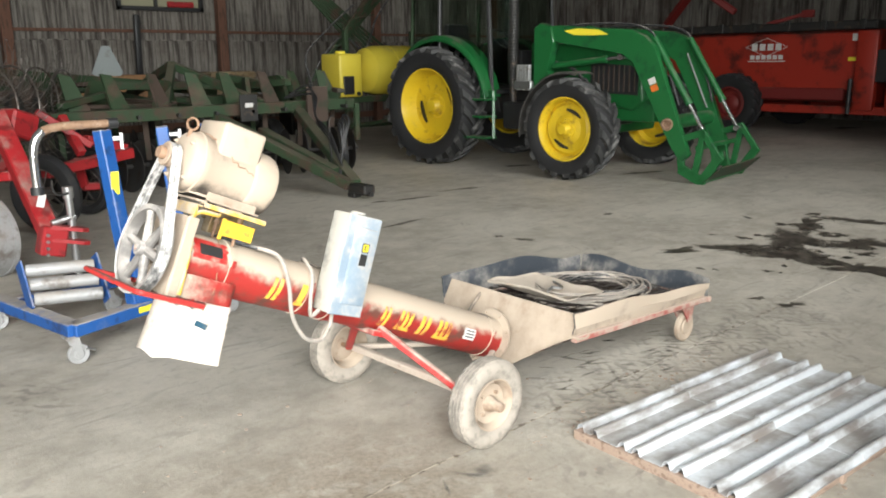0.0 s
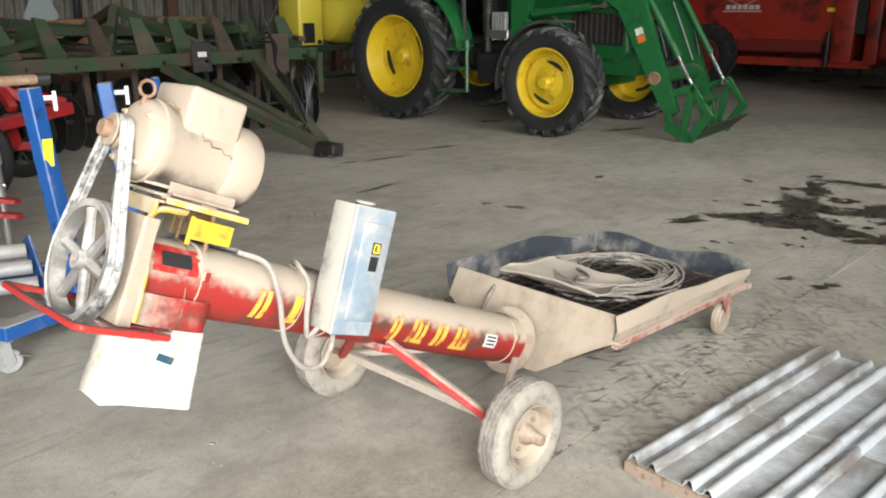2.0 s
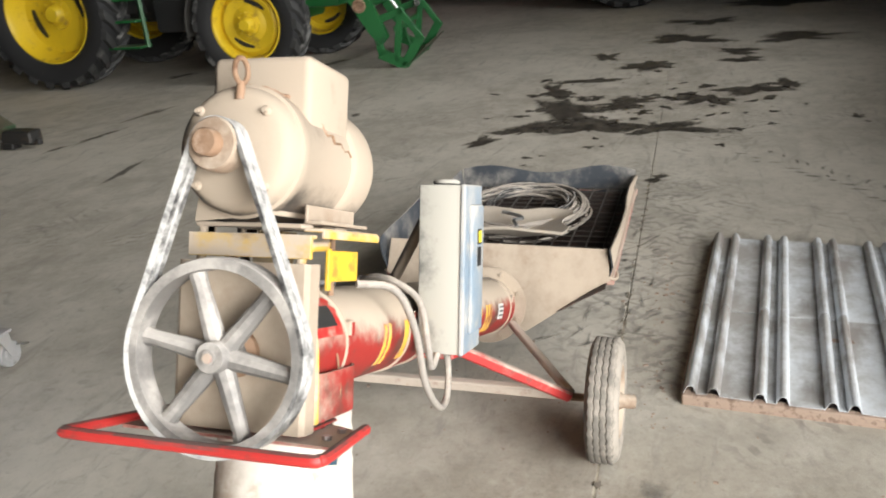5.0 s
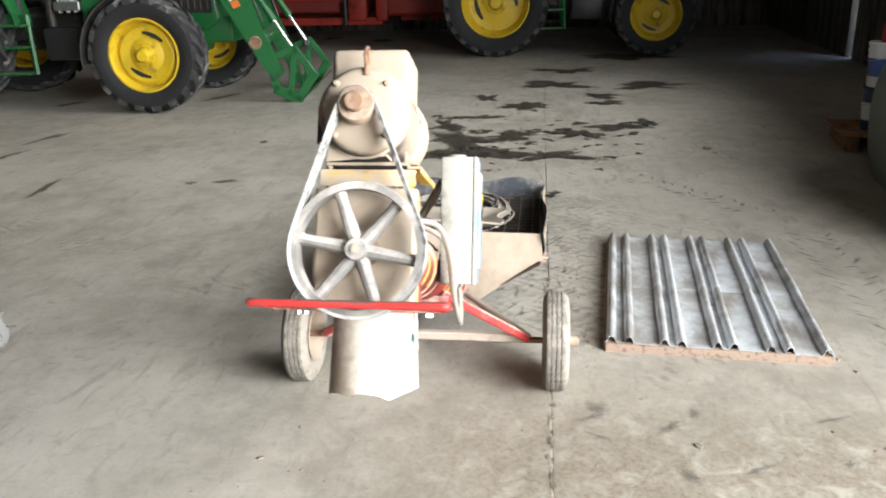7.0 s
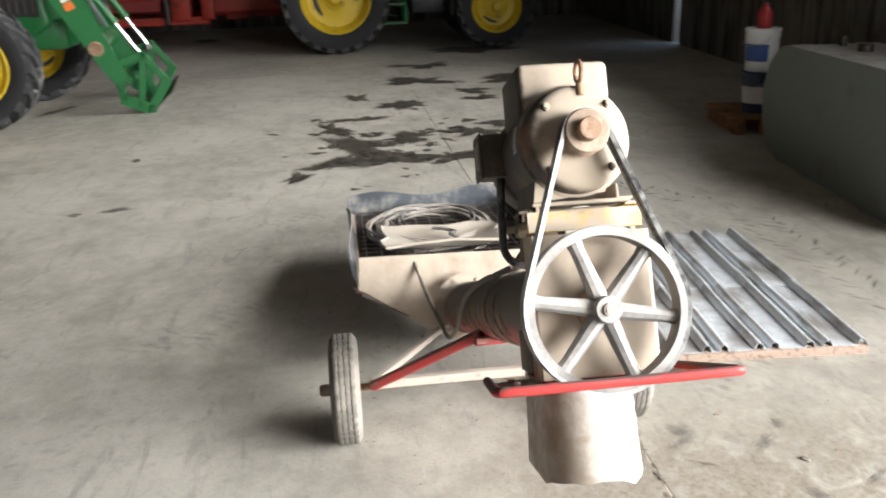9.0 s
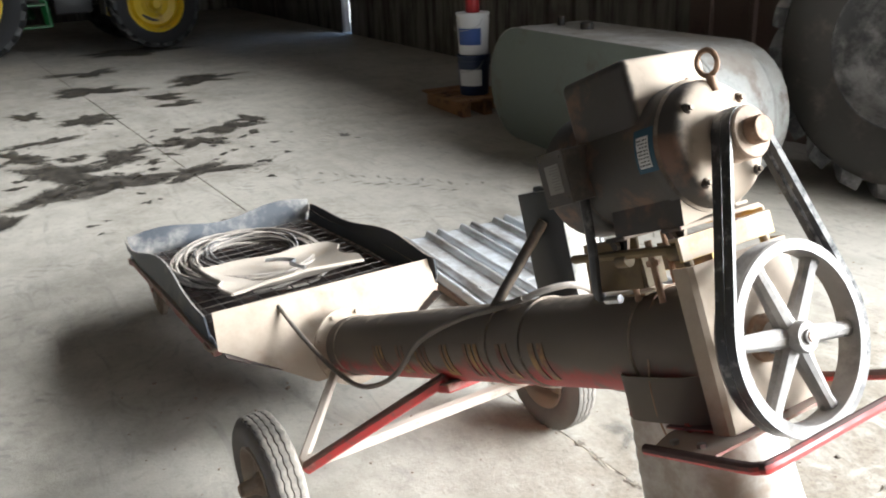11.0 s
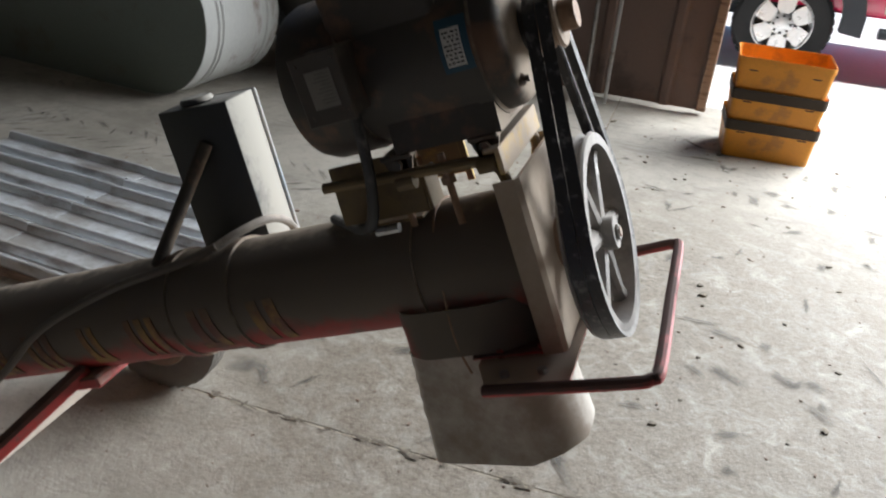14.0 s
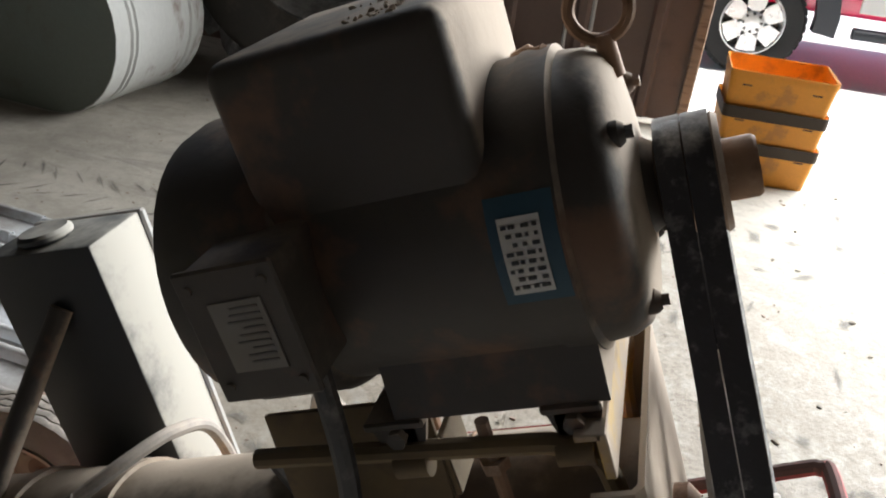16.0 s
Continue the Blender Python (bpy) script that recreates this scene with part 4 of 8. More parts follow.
for k in range(8):
    t = -5 + 2.9 * k
    a = 0.11
    while a < 0.131:
        w = random.uniform(0.002, 0.006)
        on_motor(bm, a, min(a + w, 0.133), t, t + 1.3, 0.1148, 0.0004)
        a += w + random.uniform(0.0012, 0.004)
ap("print", bm, LABEL_BLACK, name_plate)
bm = bm_new()
ring = [Vector((0.06 + 0.0205 * math.cos(t), 0.0, MC + 0.127 + 0.0205 * math.sin(t))) for t in (2 * math.pi * i / 24 for i in range(24))]
add_pipe(bm, ring, 0.0046, 8, True)
add_lathe(bm, [(0, 0), (0.009, 0), (0.0065, 0.03), (0, 0.03)], Matrix.Translation((0.06, 0.0, MC + 0.08)), 12)
ap("lifting_eye", bm, RUST, motor, "rusty lifting eye bolt")
bm = bm_new()
add_prism(bm, [(-0.05, 0.012), (0.095, -0.002), (0.085, 0.075), (-0.05, 0.075)], 0.165, Matrix(((0, 0, 1, 0.18), (1, 0, 0, 0.005), (0, 1, 0, 0.217), (0, 0, 0, 1))))
for a, w in ((0.127, 0.045), (0.265, 0.05)):
    add_box(bm, (w, 0.2, 0.008), Matrix.Translation((a, 0.003, 0.212)), 0.002)
    add_prism(bm, [(-w / 2, 0.0), (w / 2, 0.0), (w * 0.3, -0.03), (-w * 0.3, -0.03)], 0.006, Matrix(((1, 0, 0, a), (0, 0, 1, 0.092), (0, 1, 0, 0.21), (0, 0, 0, 1))))
    add_cyl(bm, (a, 0.098, 0.2), (a, 0.106, 0.2), 0.008, seg=6)
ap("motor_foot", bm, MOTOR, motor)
bm = bm_new()
add_box(bm, (0.2, 0.034, 0.006), Matrix.Translation((0.245, -0.098, MC - 0.113)), 0.001)
add_box(bm, (0.2, 0.006, 0.034), Matrix.Translation((0.245, -0.084, MC - 0.1)), 0.002)
ap("foot_rail", bm, CREAM, motor, "dust-covered foot rail under the motor")

# hinged motor mount on top of the tube
bm = bm_new()
add_box(bm, (0.008, 0.23, 0.04), Matrix.Translation((0.108, 0.0, 0.178)), 0.001)
add_box(bm, (0.02, 0.23, 0.006), Matrix.Translation((0.1175, 0.0, 0.195)), 0.001)
mount = ap("motor_mount", bm, YELLOW_MID, None, "dusty yellow angle-iron motor mount")
bm = bm_new()
add_box(bm, (0.25, 0.034, 0.006), Matrix.Translation((0.25, -0.108, 0.207)), 0.001)
add_box(bm, (0.25, 0.005, 0.014), Matrix.Translation((0.25, -0.126, 0.2)), 0.001)
ap("slide_rail", bm, YELLOW_MID, mount)
for a in (0.132, 0.262):
    bm = bm_new()
    add_box(bm, (0.022, 0.006, MC - 0.118 - 0.162), Matrix.Translation((a, 0.092, (MC - 0.118 + 0.162) / 2)), 0.001)
    add_cyl(bm, (a - 0.014, 0.095, 0.172), (a + 0.014, 0.095, 0.172), 0.0125, seg=12)
    ap("hinge_lug", bm, YELLOW_DUSTY_SHADED, mount)
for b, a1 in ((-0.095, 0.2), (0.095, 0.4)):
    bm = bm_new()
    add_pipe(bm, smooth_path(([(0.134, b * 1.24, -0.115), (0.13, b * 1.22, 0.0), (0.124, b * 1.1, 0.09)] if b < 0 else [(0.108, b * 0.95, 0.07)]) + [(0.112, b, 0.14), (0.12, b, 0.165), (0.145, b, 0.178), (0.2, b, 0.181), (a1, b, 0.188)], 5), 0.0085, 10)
    ap("hinge_rod", bm, YELLOW_MID if b < 0 else YELLOW_DUSTY_SHADED, mount)
bm = bm_new()
add_box(bm, (0.125, 0.005, 0.056), Matrix.Translation((0.3, -0.088, 0.146)), 0.001)
add_box(bm, (0.012, 0.007, 0.075), Matrix.Translation((0.234, -0.088, 0.14)), 0.001)
ap("saddle", bm, YELLOW_CLEAN, mount, "yellow saddle plate")
bm = bm_new()
add_box(bm, (0.15, 0.006, 0.095), Matrix.Translation((0.325, 0.068, 0.162)) @ pose(0, 0, 0, 6, 0, 0), 0.001)
add_box(bm, (0.006, 0.05, 0.06), Matrix.Translation((0.247, 0.046, 0.145)), 0.001)
add_box(bm, (0.09, 0.05, 0.005), Matrix.Translation((0.32, 0.03, 0.1)), 0.001)
ap("saddle", bm, YELLOW_DUSTY_SHADED, mount)
for a, b in ((0.2, 0.088), (0.29, 0.06), (0.31, -0.06)):
    bm = bm_new()
    add_cyl(bm, (a, b, 0.09), (a, b, 0.2), 0.006, seg=8)
    add_cyl(bm, (a, b, 0.155), (a, b, 0.165), 0.012, seg=6)
    ap("bolt", bm, RUST, mount)
bm = bm_new()
add_cyl(bm, (0.3, 0.092, 0.103), (0.34, 0.092, 0.103), 0.008, seg=8)
ap("pin", bm, STEEL, mount)

# starter box on its bracket
box_m = Matrix.Translation((0.754, -0.16, 0.147)) @ pose(0, 0, 0, 0, -4.5, 1)
bm = bm_new()
add_box(bm, (0.155, 0.1, 0.39), box_m, 0.004, 2)
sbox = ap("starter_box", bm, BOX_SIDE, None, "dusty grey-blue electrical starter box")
bm = bm_new()
add_box(bm, (0.163, 0.012, 0.392), box_m @ Matrix.Translation((0.0, -0.054, 0)), 0.003)
add_box(bm, (0.11, 0.012, 0.3), box_m @ Matrix.Translation((0.012, -0.064, 0.0)), 0.005, 2)
lid = ap("box_cover", bm, BOX_BLUE, sbox, "pale blue box cover with raised panel")
bm = bm_new()
add_box(bm, (0.034, 0.001, 0.036), box_m @ Matrix.Translation((0.018, -0.0712, 0.075)))
add_box(bm, (0.034, 0.001, 0.045), box_m @ Matrix.Translation((0.018, -0.0712, 0.028)))
sq = ap("label", bm, LABEL_BLACK, sbox, "black label")
bm = bm_new()
for dx, dz, w, h in ((0, 0.012, 0.022, 0.004), (0, -0.012, 0.022, 0.004), (-0.01, 0, 0.004, 0.024), (0.01, 0, 0.004, 0.024), (0.003, 0.0, 0.004, 0.012)):
    add_box(bm, (w, 0.001, h), box_m @ Matrix.Translation((0.018 + dx, -0.0724, 0.075 + dz)))
ap("logo", bm, LABEL_YELLOW, sbox, "square yellow emblem")
bm = bm_new()
add_cyl(bm, box_m @ Vector((0.01, 0.01, 0.195)), box_m @ Vector((0.01, 0.01, 0.208)), 0.032, seg=18, bevel=0.004)
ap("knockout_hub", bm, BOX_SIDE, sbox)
bm = bm_new()
add_cyl(bm, (0.85, 0.02, 0.09), (0.735, -0.108, 0.27), 0.0135, seg=12)
ap("box_bracket", bm, MOTOR, sbox)

# hoses and cables on the tube
bm = bm_new()
add_pipe(bm, smooth_path([(0.41, -0.07, 0.11), (0.47, -0.13, 0.1), (0.52, -0.16, 0.02), (0.575, -0.17, -0.1), (0.65, -0.18, -0.165), (0.73, -0.175, -0.16), (0.755, -0.17, -0.1), (0.75, -0.165, -0.055)], 6), 0.0082, 10)
ap("conduit", bm, HOSE, None, "grey flexible conduit looping below the box")
bm = bm_new()
add_pipe(bm, smooth_path([(0.7, 0.04, 0.108), (0.655, -0.01, 0.119), (0.63, -0.07, 0.112), (0.635, -0.13, 0.07), (0.645, -0.15, -0.02), (0.665, -0.155, -0.08), (0.69, -0.16, -0.052)], 6), 0.008, 10)
ap("conduit", bm, HOSE, None, "grey flexible conduit")
bm = bm_new()
add_pipe(bm, smooth_path([(0.29, 0.125, MC - 0.035), (0.3, 0.128, 0.2), (0.325, 0.12, 0.13), (0.38, 0.07, 0.105), (0.46, 0.0, 0.108)], 6), 0.009, 10)
ap("conduit", bm, CABLE_BLACK, None, "black motor cable")
bm = bm_new()
add_pipe(bm, smooth_path([(2.1, 0.18, 0.21), (1.97, 0.2, 0.22), (1.86, 0.17, 0.08), (1.74, 0.13, -0.05), (1.55, 0.125, -0.1), (1.3, 0.125, -0.06), (1.1, 0.115, 0.04), (0.92, 0.085, 0.085), (0.8, 0.065, 0.097), (0.74, 0.055, 0.104), (0.69, 0.036, 0.112)], 6), 0.008, 10)
ap("power_cord", bm, CORD, None, "grey power cord slung along the tube")

# undercarriage: axle, four struts, two wheels (world axes)
AXZ = 0.19
bm = bm_new()
add_cyl(bm, (2.487, 2.1, AXZ), (2.493, 3.24, AXZ), 0.0125, seg=12)
aw("axle", bm, RUST)
bm = bm_new()
add_bar(bm, (2.478, 2.27, 0.205), (2.482, 3.07, 0.205), 0.032, 0.032, 0.004)
aw("axle_beam", bm, STRUT_CREAM)
for y0, ya, ax in ((2.575, 2.27, 0), (2.72, 3.07, 0)):
    bm = bm_new()
    add_bar(bm, (2.25, y0, 0.475), (2.455, ya, 0.21), 0.032, 0.032, 0.006)
    aw("strut", bm, STRUT_RED)
    bm = bm_new()
    add_bar(bm, (2.93, 2.648 + (0.1 if ya > 2.6 else -0.1), 0.195), (2.48, ya, 0.205), 0.028, 0.024, 0.005)
    aw("strut", bm, STRUT_CREAM)
bm = bm_new()
add_box(bm, (0.07, 0.2, 0.025), Matrix.Translation((2.235, 2.648, 0.457)) @ pose(0, 0, 0, 0, 23.4, 0), 0.004)
aw("strut_saddle", bm, STRUT_RED)


def small_tyre(bm, R=0.19, w=0.1):
    prof = [(0.105, -0.035), (0.115, -0.042), (0.15, -0.05), (0.172, -0.046), (0.183, -0.038)]
    n = 4
    for i in range(n):
        t0 = -0.036 + 0.072 * i / n
        t1 = -0.036 + 0.072 * (i + 1) / n
        prof += [(R, t0 + 0.001), (R + 0.001, (t0 + t1) / 2), (R, t1 - 0.003), (R - 0.005, t1 - 0.002), (R - 0.005, t1)]
    prof += [(0.183, 0.038), (0.172, 0.046), (0.15, 0.05), (0.115, 0.042), (0.105, 0.035)]
    add_lathe(bm, prof, None, 72)
    for v in bm.verts:
        r = math.hypot(v.co.x, v.co.y)
        k = round(math.atan2(v.co.y, v.co.x) / (2 * math.pi) * 72)
        if r > R - 0.0055:
            v.co.z += 0.0022 if k % 2 else -0.0022
        if r > R - 0.0095 and abs(v.co.z) > 0.03 and k % 2:
            v.co.x, v.co.y = v.co.x * (1 - 0.004 / r), v.co.y * (1 - 0.004 / r)


for x, y, s in ((2.487, 2.165, -1), (2.493, 3.16, 1)):
    M = Matrix.Translation((x, y, 0.19)) @ pose(0, 0, 0, 90 if s < 0 else -90, 0, 0)
    bm = bm_new()
    small_tyre(bm)
    shift(bm, M)
    wheel = aw("tyre", bm, TYRE_DUSTY, None, "dust-caked pneumatic tyre")
    bm = bm_new()
    add_lathe(bm, [(0.112, -0.045), (0.108, -0.048), (0.1, -0.035), (0.09, -0.02), (0.09, 0.0), (0.085, 0.018), (0.07, 0.012), (0.05, 0.01), (0.03, 0.014), (0, 0.014)], None, 32)
    add_lathe(bm, [(0.09, 0.0), (0.096, 0.03), (0.108, 0.046), (0.112, 0.045), (0.1, 0.02), (0.09, 0.0)], None, 32)
    shift(bm, M)
    aw("rim", bm, CREAM, wheel)
    bm = bm_new()
    add_lathe(bm, [(0, 0.09), (0.017, 0.088), (0.021, 0.08), (0.022, 0.05), (0.034, 0.03), (0.036, 0.01), (0, 0.01)], None, 16)
    for i in range(4):
        t = radians(45 + 90 * i)
        add_cyl(bm, (0.055 * math.cos(t), 0.055 * math.sin(t), 0.01), (0.055 * math.cos(t), 0.055 * math.sin(t), 0.024), 0.008, seg=6)
    add_pipe(bm, [(-0.02, 0, 0.08), (0.03, 0.005, 0.08)], 0.003, 6)
    shift(bm, M)
    aw("hub_cap", bm, HUB_DUST, wheel, "dust-caked wheel hub")

# hopper
HX0, HX1, HY0, HY1 = 3.13, 4.33, 2.225, 3.075
YC = 2.648
bm = bm_new()
front = [(HY0, 0.405), (HY1, 0.42), (HY1 + 0.012, 0.3), (HY1 - 0.02, 0.285), (YC + 0.13, 0.115), (YC - 0.13, 0.115), (HY0 + 0.02, 0.285), (HY0 - 0.012, 0.3)]
add_prism(bm, [(y, z) for y, z in front], 0.005, Matrix(((0, 0, 1, 3.03), (1, 0, 0, 0), (0, 1, 0, 0), (0, 0, 0, 1))))
for v in bm.verts:
    v.co.x += 0.45 * (v.co.z - 0.115)
hopper = aw("hopper_front", bm, CREAM, None, "dusty cream hopper front plate")
bm = bm_new()
add_lathe(bm, [(R_T, 0), (0.14, 0), (0.14, 0.008), (R_T, 0.008)], at_a(1.86), 40)
for i in range(8):
    t = radians(22 + 45 * i)
    add_lathe(bm, [(0, 0), (0.008, 0), (0.008, 0.01), (0, 0.01)], at_a(1.85, 0.122 * math.cos(t), 0.122 * math.sin(t)), 6)
ap("flange", bm, CREAM, hopper, "bolted round flange")
bm = bm_new()
prof = [(HY0, 0.29), (YC - 0.13, 0.12), (YC, 0.1), (YC + 0.13, 0.12), (HY1, 0.29)]
grid = []
for i in range(7):
    t = i / 6
    x = 3.06 + (HX1 - 3.06) * t
    up = 0.11 * t
    grid.append([Vector((x, y, max(z, 0.09 + 0.0) + (up if z < 0.25 else -0.05 * t))) for y, z in prof])
add_sheet(bm, grid, 0.004)
aw("hopper_bottom", bm, HOPPER_DARK, hopper)
for y, s in ((HY0, -1), (HY1, 1)):
    bm = bm_new()
    add_bar(bm, (HX0, y + s * 0.01, 0.29), (HX1 + 0.04, y + s * 0.01, 0.235), 0.03, 0.03, 0.003)
    aw("side_rail", bm, RAIL, hopper, "dusty red-brown side rail")
    bm = bm_new()
    n = 16
    rows = []
    for f in range(4):
        row = []
        for i in range(n + 1):
            t = i / n
            x = HX0 - 0.012 + (HX1 - HX0 + 0.012) * t
            zb = 0.295 - 0.055 * t
            zt = 0.4 - 0.04 * t + 0.015 * math.sin(7 * t + s)
            row.append(Vector((x, y + s * (0.004 + 0.018 * f / 3) + 0.006 * math.sin(9 * t), zb + (zt - zb) * f / 3 * 0.55)))
        rows.append(row)
    add_sheet(bm, rows, 0.004)
    aw("side_wall", bm, FLAP_DUSTY if s < 0 else TRAY_DARK, hopper)
    bm = bm_new()
    rows = []
    for f in range(4):
        row = []
        for i in range(n + 1):
            t = i / n
            x = HX0 - 0.005 + (HX1 + 0.015 - HX0) * t
            zb = 0.345 - 0.05 * t
            zt = 0.425 - (0.1 if s < 0 else 0.08) * t + ((0.015 if s < 0 else 0.05) * math.sin(math.pi * min(1, 1.15 * t)) + 0.01 * math.sin(11 * t + 2 * s))
            row.append(Vector((x, y + s * (0.024 + 0.012 * math.sin(8 * t + s) * f / 3), zb + (zt - zb) * f / 3)))
        rows.append(row)
    add_sheet(bm, rows, 0.006)
    aw("side_flap", bm, FLAP_DUSTY if s < 0 else TRAY_DARK, hopper, "wavy dust-caked side flap" if s < 0 else "wavy blue-black rubber side flap streaked with dust")
bm = bm_new()
rows = []
for f in range(4):
    row = []
    for i in range(13):
        t = i / 12
        y = HY0 - 0.02 + (HY1 - HY0 + 0.04) * t
        zt = 0.35 + 0.02 * math.sin(3 * t * math.pi)
        row.append(Vector((HX1 + 0.012 + 0.02 * f / 3 + 0.008 * math.sin(6 * t), y, 0.23 + (zt - 0.23) * f / 3)))
    rows.append(row)
add_sheet(bm, rows, 0.006)
aw("end_flap", bm, TRAY_DARK, hopper, "blue-black rubber end flap streaked with dust")
bm = bm_new()
add_bar(bm, (HX1 + 0.03, HY0 - 0.03, 0.232), (HX1 + 0.03, HY1 + 0.03, 0.232), 0.03, 0.03, 0.003)
aw("end_rail", bm, RAIL, hopper)
for y in (HY0, HY1):
    bm = bm_new()
    s = -1 if y < YC else 1
    add_pipe(bm, smooth_path([(3.12, y, 0.31), (3.14, y + s * 0.028, 0.295), (3.21, y + s * 0.03, 0.288), (3.24, y + s * 0.01, 0.3)], 4), 0.006, 8)
    aw("hook", bm, CREAM, hopper)
# caster wheel under the far corner, one each side
for y in (HY0 + 0.05, HY1 - 0.05):
    bm = bm_new()
    add_prism(bm, [(-0.07, 0.0), (0.07, 0.02), (0.03, -0.09), (0.0, -0.1)], 0.006, Matrix(((1, 0, 0, 4.21), (0, 0, 1, y - 0.032), (0, 1, 0, 0.22), (0, 0, 0, 1))))
    add_prism(bm, [(-0.07, 0.0), (0.07, 0.02), (0.03, -0.09), (0.0, -0.1)], 0.006, Matrix(((1, 0, 0, 4.21), (0, 0, 1, y + 0.032), (0, 1, 0, 0.22), (0, 0, 0, 1))))
    fork = aw("caster_fork", bm, RAIL, hopper)
    bm = bm_new()
    add_lathe(bm, [(0, -0.02), (0.04, -0.02), (0.045, -0.012), (0.07, -0.018), (0.085, -0.01), (0.085, 0.01), (0.07, 0.018), (0.045, 0.012), (0.04, 0.02), (0, 0.02)], Matrix.Translation((4.225, y, 0.085)) @ pose(0, 0, 0, 90), 28)
    aw("caster_wheel", bm, CREAM, fork)
# grate across the hopper
bm = bm_new()
for i in range(12):
    y = HY0 + 0.04 + i * 0.07
    add_pipe(bm, [(3.15, y, 0.335), (4.3, y, 0.265)], 0.004, 6)
for i in range(17):
    t = i / 16
    add_pipe(bm, [(3.16 + 1.13 * t, HY0 + 0.02, 0.337 - 0.07 * t), (3.16 + 1.13 * t, HY1 - 0.02, 0.337 - 0.07 * t)], 0.003, 6)
aw("grate", bm, TINE_STEEL, hopper, "dark rusty wire grate")

# loose things lying in the hopper
def coil(name, material, label, cx, cy, z0, r0, dr, turns, rad, lift, wob):
    """One long cable wound in uneven loops."""
    pts = []
    n = 30
    for i in range(turns * n):
        t = 2 * math.pi * i / n
        k = i / n
        r = r0 + dr * (0.5 + 0.5 * math.sin(k * 2.3)) + 0.012 * noise.noise(Vector((k * 1.7, 3.1, cx)))
        ox, oy = wob * noise.noise(Vector((k * 0.6, 0, 1))), wob * noise.noise(Vector((k * 0.6, 4, 1)))
        x, y = cx + ox + 1.3 * r * math.cos(t), cy + oy + r * math.sin(t)
        pts.append(Vector((x, y, z0 + lift * k - 0.06 * (x - 3.6) + 0.01 * math.sin(3 * t + k))))
    bm = bm_new()
    add_pipe(bm, pts, rad, 7)
    solid(name, bm, material, label, "cable")


coil("cable_coil", HOSE, "large coil of dusty grey cable lying in the hopper", 3.86, 2.7, 0.3, 0.23, 0.07, 17, 0.0065, 0.0026, 0.07)
coil("cable_coil", CABLE_BLACK, "coil of thin black cable lying in the hopper", 3.95, 2.66, 0.325, 0.17, 0.06, 6, 0.005, 0.003, 0.05)
bm = bm_new()
rows = []
for i in range(15):
    row = []
    for j in range(13):
        u, v = i / 14, j / 12
        x, y = 3.32 + 0.42 * u, 2.42 + 0.53 * v
        edge = max(abs(u - 0.5), abs(v - 0.5)) * 2
        z = 0.352 - 0.03 * u + 0.055 * edge ** 3.0 * (0.85 + 0.15 * math.sin(3 * v + 2 * u)) + 0.012 * noise.noise(Vector((x * 7, y * 7, 0)))
        row.append(Vector((x + 0.03 * noise.noise(Vector((u * 3, v * 3, 5))) - 0.09 * (1 - v) * u, y + 0.03 * noise.noise(Vector((u * 3, v * 3, 9))), z)))
    rows.append(row)
add_sheet(bm, rows, 0.005)
sack = solid("feed_sack", bm, PAPER, "crumpled cream paper sack lying open in the hopper", "sack")
for name, line in (("rolled_edge", [row[-1] for row in rows]), ("rolled_mouth", rows[0])):
    bm = bm_new()
    add_pipe(bm, [p + Vector((0, 0, 0.003)) for p in line], 0.007, 8)
    part(name, bm, PAPER, sack)
bm = bm_new()
add_pipe(bm, smooth_path([(3.43, 2.62, 0.383), (3.5, 2.65, 0.385), (3.54, 2.62, 0.38), (3.58, 2.66, 0.38), (3.6, 2.72, 0.385)], 4), 0.008, 7)
solid("hand_tool", bm, STEEL, "small steel fitting lying in the sack", "tool")

# ---- ribbed sheets lying on a board frame ----
SH = pose(2.81, 1.945, 0.0, 0, 0, -4.9)        # near corner; x along the ribs, -y across
LEN, WID = 1.44, 0.915
deck = thing("sheet_stack_base", SH, "low dusty wooden board frame under the metal sheets", "board frame")
for x0, y0, x1, y1 in ((0.02, -0.012, LEN - 0.02, -0.012), (0.02, -WID + 0.03, LEN - 0.02, -WID + 0.03)):
    bm = bm_new()
    add_bar(bm, (x0, y0, 0.018), (x1, y1, 0.018), 0.036, 0.034, 0.003)
    part("board", bm, WOOD_RAW, deck)
for x in (0.0, 0.48, 0.95, LEN - 0.03):
    bm = bm_new()
    add_bar(bm, (x, 0.0, 0.017), (x + 0.01, -WID, 0.017), 0.034, 0.04, 0.004)
    part("board", bm, WOOD_RAW, deck)


def ribbed_sheet(length, seed):
    """A sheet with pairs of raised ribs running along x."""
    bm = bm_new()
    ys = []
    for c in (0.025, 0.1, 0.245, 0.315, 0.46, 0.525, 0.672, 0.745, 0.89):
        ys += [(c - 0.021, 0.0), (c - 0.012, 0.023), (c - 0.005, 0.028), (c + 0.005, 0.028), (c + 0.012, 0.023), (c + 0.021, 0.0)]
    prof = [(0.0, 0.0)] + ys + [(0.915, 0.004)]
    rows = []
    n = 18
    for i in range(n + 1):
        x = length * i / n
        rows.append([Vector((x + (0.004 * noise.noise(Vector((seed, y * 30, 0))) if i in (0, n) else 0), -y, z + 0.004 * noise.noise(Vector((x * 4, y * 5, seed))))) for y, z in prof])
    add_sheet(bm, rows, 0.0015)
    return bm


